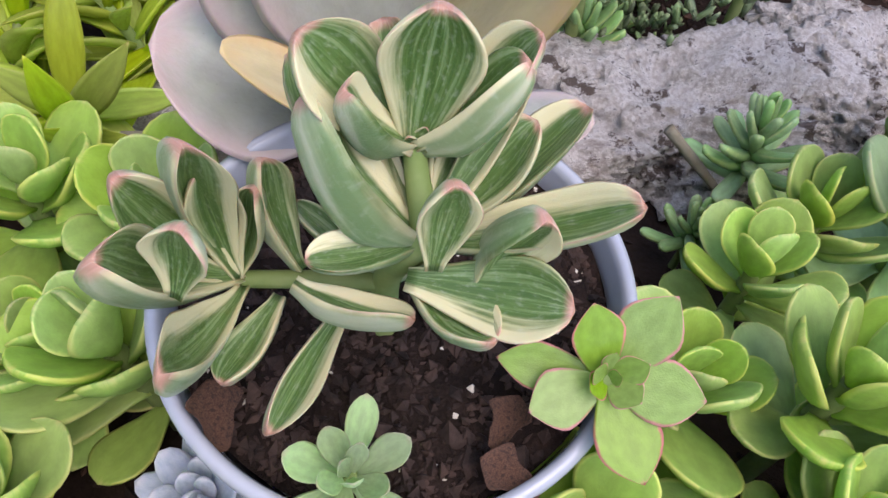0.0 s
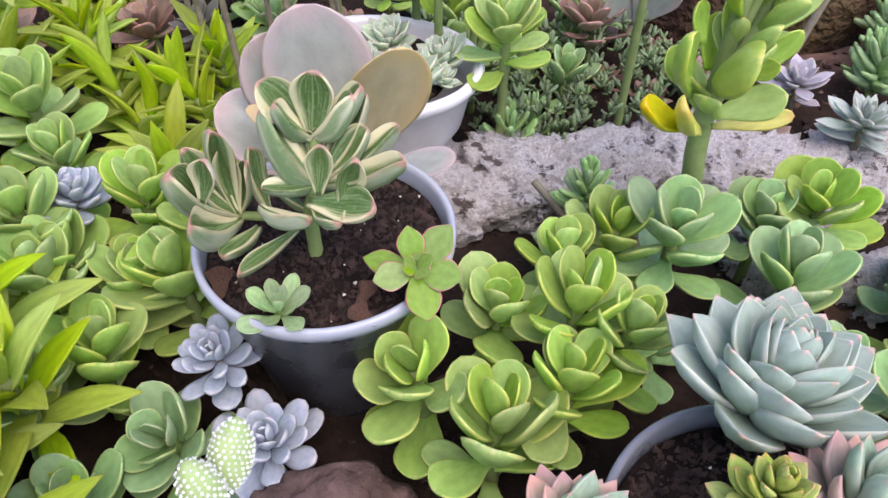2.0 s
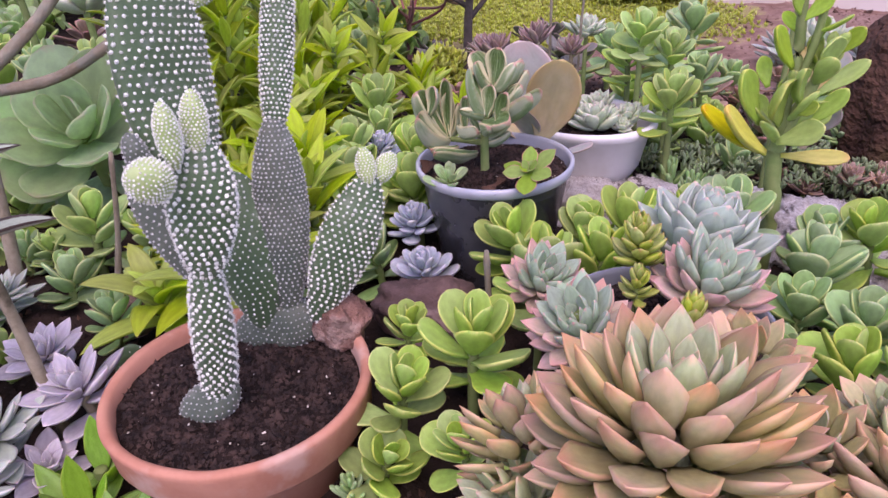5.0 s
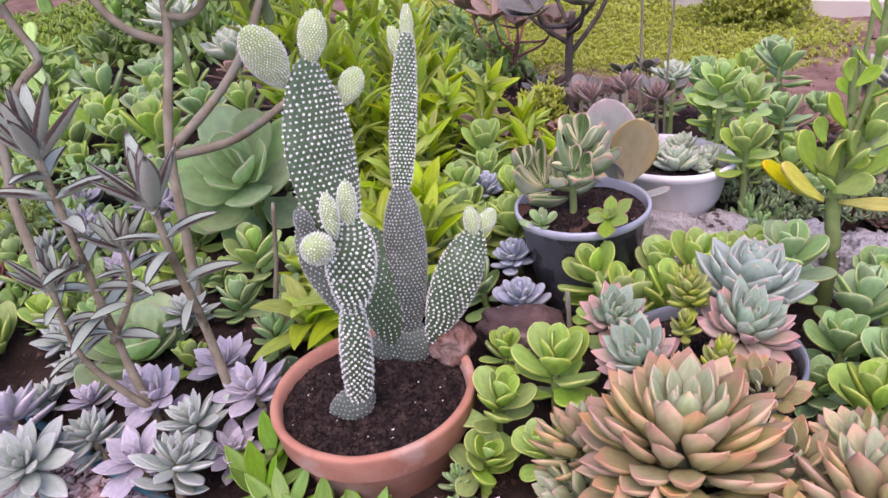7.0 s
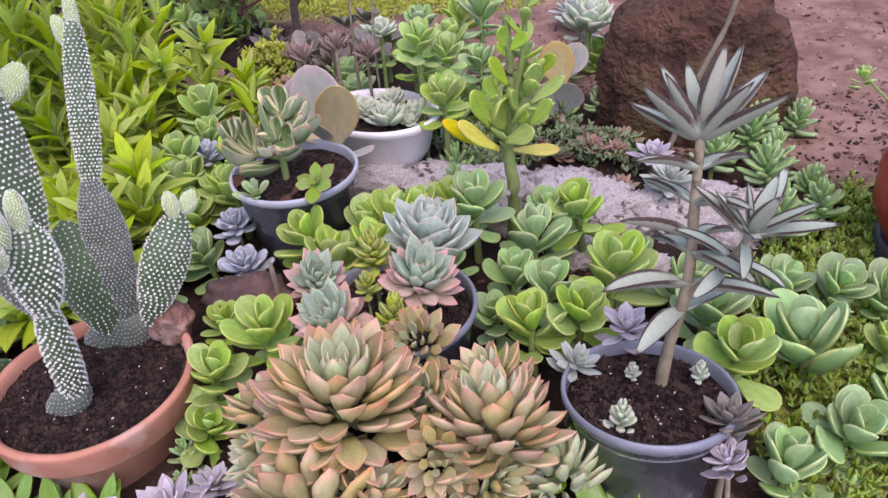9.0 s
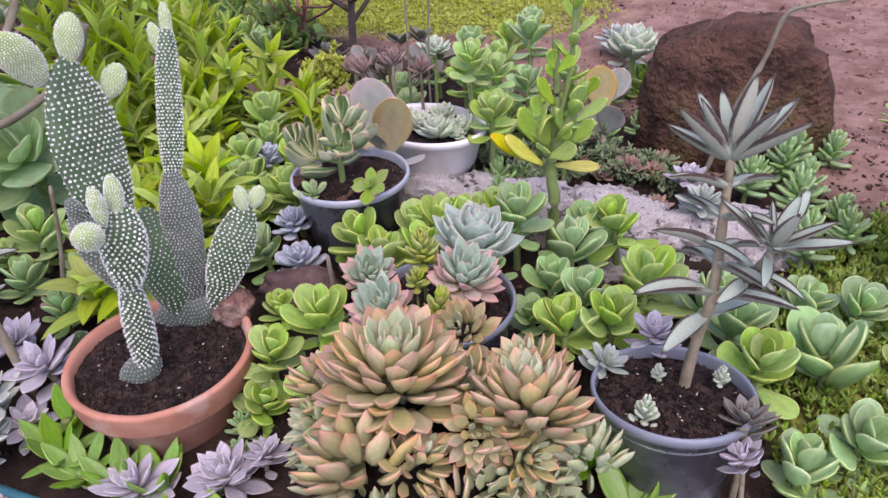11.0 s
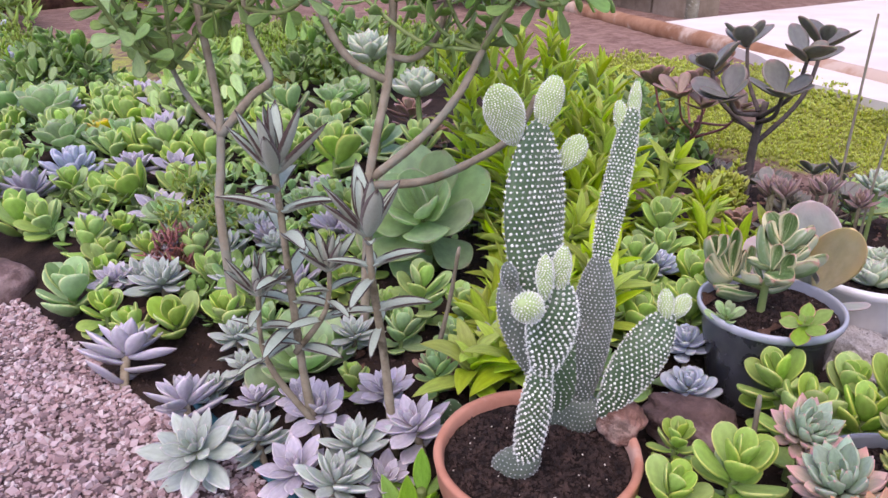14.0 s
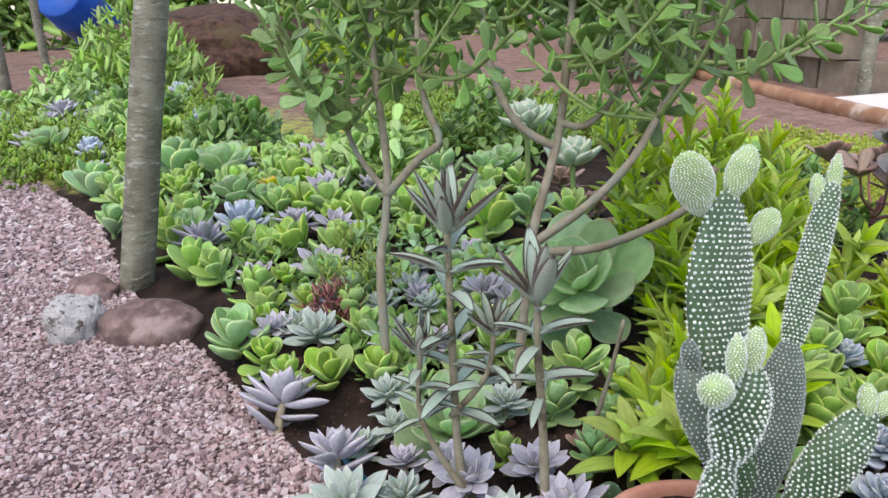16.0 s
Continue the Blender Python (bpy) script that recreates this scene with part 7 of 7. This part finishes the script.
cover("moss_cover", MOSSGREEN, 5200, blob(0.72, 0.3, 0.26, 0.36), 0.011, 1, "bright green mossy ground cover of tiny leaves")
cover("moss_cover", MOSS, 10000, blob(-0.75, 1.3, 0.7, 0.4), 0.0085, 2, "bright green mossy ground cover of tiny leaves", 0.014)
cover("moss_cover", MOSS, 5000, blob(-1.2, 1.55, 0.6, 0.33), 0.012, 9, "bright green mossy ground cover before the log", 0.025)
cover("moss_cover", MOSS, 3200, blob(-0.41, 1.48, 0.15, 0.14), 0.011, 3, "round yellow green bush of fine leaves", 0.1)
cover("moss_cover", MOSSGREEN, 6000, blob(-3.6, -0.75, 1.5, 0.65), 0.028, 4, "green ground cover far off", 0.06)
cover("sedum_cover", SEDUM, 420, blob(0.09, 0.5, 0.14, 0.12), 0.011, 5, "grey green creeping sedum", 0.045)
cover("sedum_cover", SEDUM, 200, blob(0.25, 0.54, 0.09, 0.07), 0.01, 6, "grey green creeping sedum", 0.03)
cover("moss_cover", MOSS, 500, blob(-0.37, 0.547, 0.045, 0.045), 0.014, 7, "tiny bright green needle bush", 0.09)
cover("moss_cover", MOSSGREEN, 5000, blob(-2.6, 0.9, 0.9, 0.6), 0.024, 8, "green ground cover far off", 0.06)


def bush_cover(cx, cy, rx, ry, h, mat, seed, label, count=900, size=0.03, broad=False):
    lf = [Leaf(mat, "spoon" if broad else "lance", 0.5 if broad else 0.3, 0.12, 0.4, 0.2, 5 if broad else 4, 6 if broad else 4, seed=k) for k in range(2)]
    rng = random.Random(seed)
    placed = []
    pl = blob(cx, cy, rx, ry)
    for i in range(count):
        x, y = pl(rng)
        d = math.hypot((x - cx) / rx, (y - cy) / ry)
        z = ground_z(x, y) + h * max(0.1, 1 - d * d) * rng.uniform(0.15, 1.0)
        s = size * rng.uniform(0.6, 1.2)
        placed.append((lf[i % 2], pose(x, y, z, 0, 0, rng.uniform(0, 360)) @ pose(0, 0, 0, rng.uniform(0, 65), 0, 0) @ Matrix.Diagonal((s, s, s, 1))))
    joined("shrub", None, placed, label, "stuff")["category"] = "shrub"


bush_cover(-0.82, -0.22, 0.07, 0.08, 0.16, M_YGREEN, 3, "wispy yellow green bush with fine leaves", 420, 0.02)
bush_cover(-0.78, -0.27, 0.07, 0.06, 0.07, M_RED, 4, "low dark red fine leaved bush", 420, 0.02)
for k, (x, y, rx, ry, h) in enumerate(((-2.75, -0.62, 0.3, 0.16, 0.16), (-3.3, -0.5, 0.4, 0.2, 0.24), (-3.9, -0.85, 0.45, 0.25, 0.28), (-2.5, -0.2, 0.25, 0.2, 0.2), (-1.7, 0.1, 0.3, 0.2, 0.2), (-1.9, 0.6, 0.35, 0.25, 0.25))):
    bush_cover(x, y, rx, ry, h, M_LIME2 if k % 2 == 0 else M_JADE, 20 + k, "loose green leafy bush far off", 420, 0.06, True)
for k, (x, y, rx, ry, h) in enumerate(((-0.95, -0.1, 0.3, 0.2, 0.06), (-1.35, -0.02, 0.35, 0.25, 0.07), (-0.75, 0.12, 0.2, 0.2, 0.09), (-1.1, -0.32, 0.3, 0.12, 0.035), (-1.7, -0.35, 0.35, 0.2, 0.05), (-0.62, -0.2, 0.12, 0.12, 0.04))):
    bush_cover(x, y, rx, ry, h, M_SEA if k % 2 == 0 else M_JADE, 40 + k, "low leafy green growth between the rosettes", 230, 0.034, True)
bush_cover(-0.85, 0.78, 0.28, 0.16, 0.17, M_JADE, 60, "green round leaved shrub behind the lime clump", 420, 0.042, True)
bush_cover(-1.25, 0.95, 0.25, 0.16, 0.15, M_BRIGHT, 61, "green leafy shrub before the moss", 360, 0.045, True)
bush_cover(-5.8, 1.2, 0.7, 0.5, 0.5, M_LIME, 5, "soft green bush far behind the bed", 900, 0.12)
bush_cover(-3.9, 2.6, 0.5, 0.4, 0.9, M_SEDUM, 6, "grey green conifer like bush before the wall", 1500, 0.1)
bush_cover(-5.0, -0.5, 0.9, 0.5, 0.55, M_GREEN, 7, "green leafy shrub far off", 900, 0.12)

PEB = pebble_mat()


def on_gravel(x0, x1, depth):
    def place(rng):
        x = rng.uniform(x0, x1)
        y = float(edge_y(x)) + 0.015 - depth * rng.random() ** 1.3
        return x, y, ground_z(x, y) + rng.uniform(0.0, 0.003)
    return place


tagged(crumbs("gravel", None, 20000, on_gravel(-1.35, 0.2, 0.62), 0.0082, PEB, 5, 0.8, "loose pink and grey gravel chips", blocky=True), category="gravel")
tagged(crumbs("gravel", None, 12000, on_gravel(-3.2, -1.3, 0.95), 0.014, PEB, 6, 0.8, "loose pink and grey gravel chips", blocky=True), category="gravel")


def on_bed(rng):
    while True:
        x, y = rng.uniform(-0.9, 0.7), rng.uniform(-0.45, 0.9)
        if y > float(edge_y(x)) - 0.01:
            return x, y, ground_z(x, y)


def on_earth(rng):
    while True:
        x, y = rng.uniform(-1.3, 1.1), rng.uniform(0.5, 1.7)
        if y > (0.52 if x > 0.3 else 0.72) and math.hypot(x - 0.33, y - 0.72) > 0.13:
            return x, y, ground_z(x, y)


tagged(crumbs("earth_litter", None, 5000, on_earth, 0.009, M_EARTH, 9, 0.6, "reddish earth clods and small stones"), category="soil")
tagged(crumbs("earth_litter", None, 500, on_earth, 0.013, M_DEAD, 10, 0.35, "brown leaf bits on the reddish earth"), category="soil")
tagged(crumbs("soil_litter", None, 9000, on_bed, 0.007, M_CRUMB, 7, 0.7, "dark soil clods and bark bits on the bed"), category="soil")
tagged(crumbs("soil_litter", None, 900, on_bed, 0.01, M_DEAD, 8, 0.4, "brown bark and leaf bits on the bed"), category="soil")

# ---- far background ----
wall = root("wall_back", (-2.3, 3.0, 0.0), "brown block wall behind the garden", "wall", kind="structure")
for row in range(8):
    for k in range(12):
        bm = bmesh.new()
        bmesh.ops.create_cube(bm, size=1, matrix=pose(-0.2 - 0.42 * k - 0.2 * (row % 2), 0.12 * k + (0.004 if (k + row) % 2 else 0), 0.1 + 0.2 * row, 0, 0, -16) @ Matrix.Diagonal((0.41, 0.15, 0.19, 1)))
        bmesh.ops.bevel(bm, geom=bm.edges[:], offset=0.006, segments=1)
        part("block", bm, M_BLOCK, wall, smooth=False)
for x, y, h, r in ((-7.9, -1.3, 2.2, 0.04), (-5.7, -1.38, 2.2, 0.05), (-2.25, 2.75, 1.6, 0.035), (-9.5, 0.5, 2.4, 0.05), (-10.5, 2.0, 2.4, 0.05)):
    po = root("post", (x, y, 0), "rough upright wooden post far off", "post")
    tube("post", [(0, 0, -0.05), (0.02, 0, h * 0.5), (0.03, 0, h)], r, r * 0.85, M_TRUNK, po, 10, knots=0.05)
br = root("barrel", (-9.5, -0.75, 0.35), "blue plastic barrel lying on earth", "barrel")
lathe("body", [(0.0, 0.0), (0.26, 0.0), (0.28, 0.03), (0.28, 0.25), (0.29, 0.27), (0.28, 0.3), (0.28, 0.6), (0.29, 0.62), (0.28, 0.65), (0.27, 0.9), (0.25, 0.92), (0.0, 0.92)], M_BARREL, br, 32)
br.matrix_basis = pose(-9.5, -0.75, 0.3, 60, 0, 60)
rock("earth_mound", (-7.0, 0.1, -0.1), (1.2, 1.0, 0.45), M_ROCKBROWN, "mound of brown earth far off", 51, 0, 5, 0.2, "mound")


def hedge(x0, y0, x1, y1, h, mat, seed, label, count, size):
    lf = [Leaf(mat, "lance", 0.4, 0.1, 0.4, 0.2, 4, 4, seed=k) for k in range(2)]
    rng = random.Random(seed)
    placed = []
    for i in range(count):
        t = rng.random()
        x, y = x0 + (x1 - x0) * t + rng.uniform(-0.4, 0.4), y0 + (y1 - y0) * t + rng.uniform(-0.4, 0.4)
        z = h * rng.random() ** 0.8 * (0.75 + 0.3 * math.sin(t * 23 + seed))
        s = size * rng.uniform(0.5, 1.3)
        placed.append((lf[i % 2], Matrix.Translation((x, y, z)) @ Euler((rng.uniform(0, 6), rng.uniform(0, 6), rng.uniform(0, 6))).to_matrix().to_4x4() @ Matrix.Diagonal((s, s, s, 1))))
    joined("hedge", None, placed, label, "stuff")["category"] = "hedge"


hedge(-14, -4, -12, 6, 3.2, M_GREEN, 1, "tall loose green hedge far behind the garden", 5000, 0.35)
hedge(-12, 6.5, -4, 7.5, 3.0, M_SEA, 2, "tall loose green hedge far behind the garden", 4000, 0.35)
hedge(-4, 9, 9, 9, 3.0, M_GREEN, 3, "tall loose green hedge far behind the garden", 4000, 0.35)
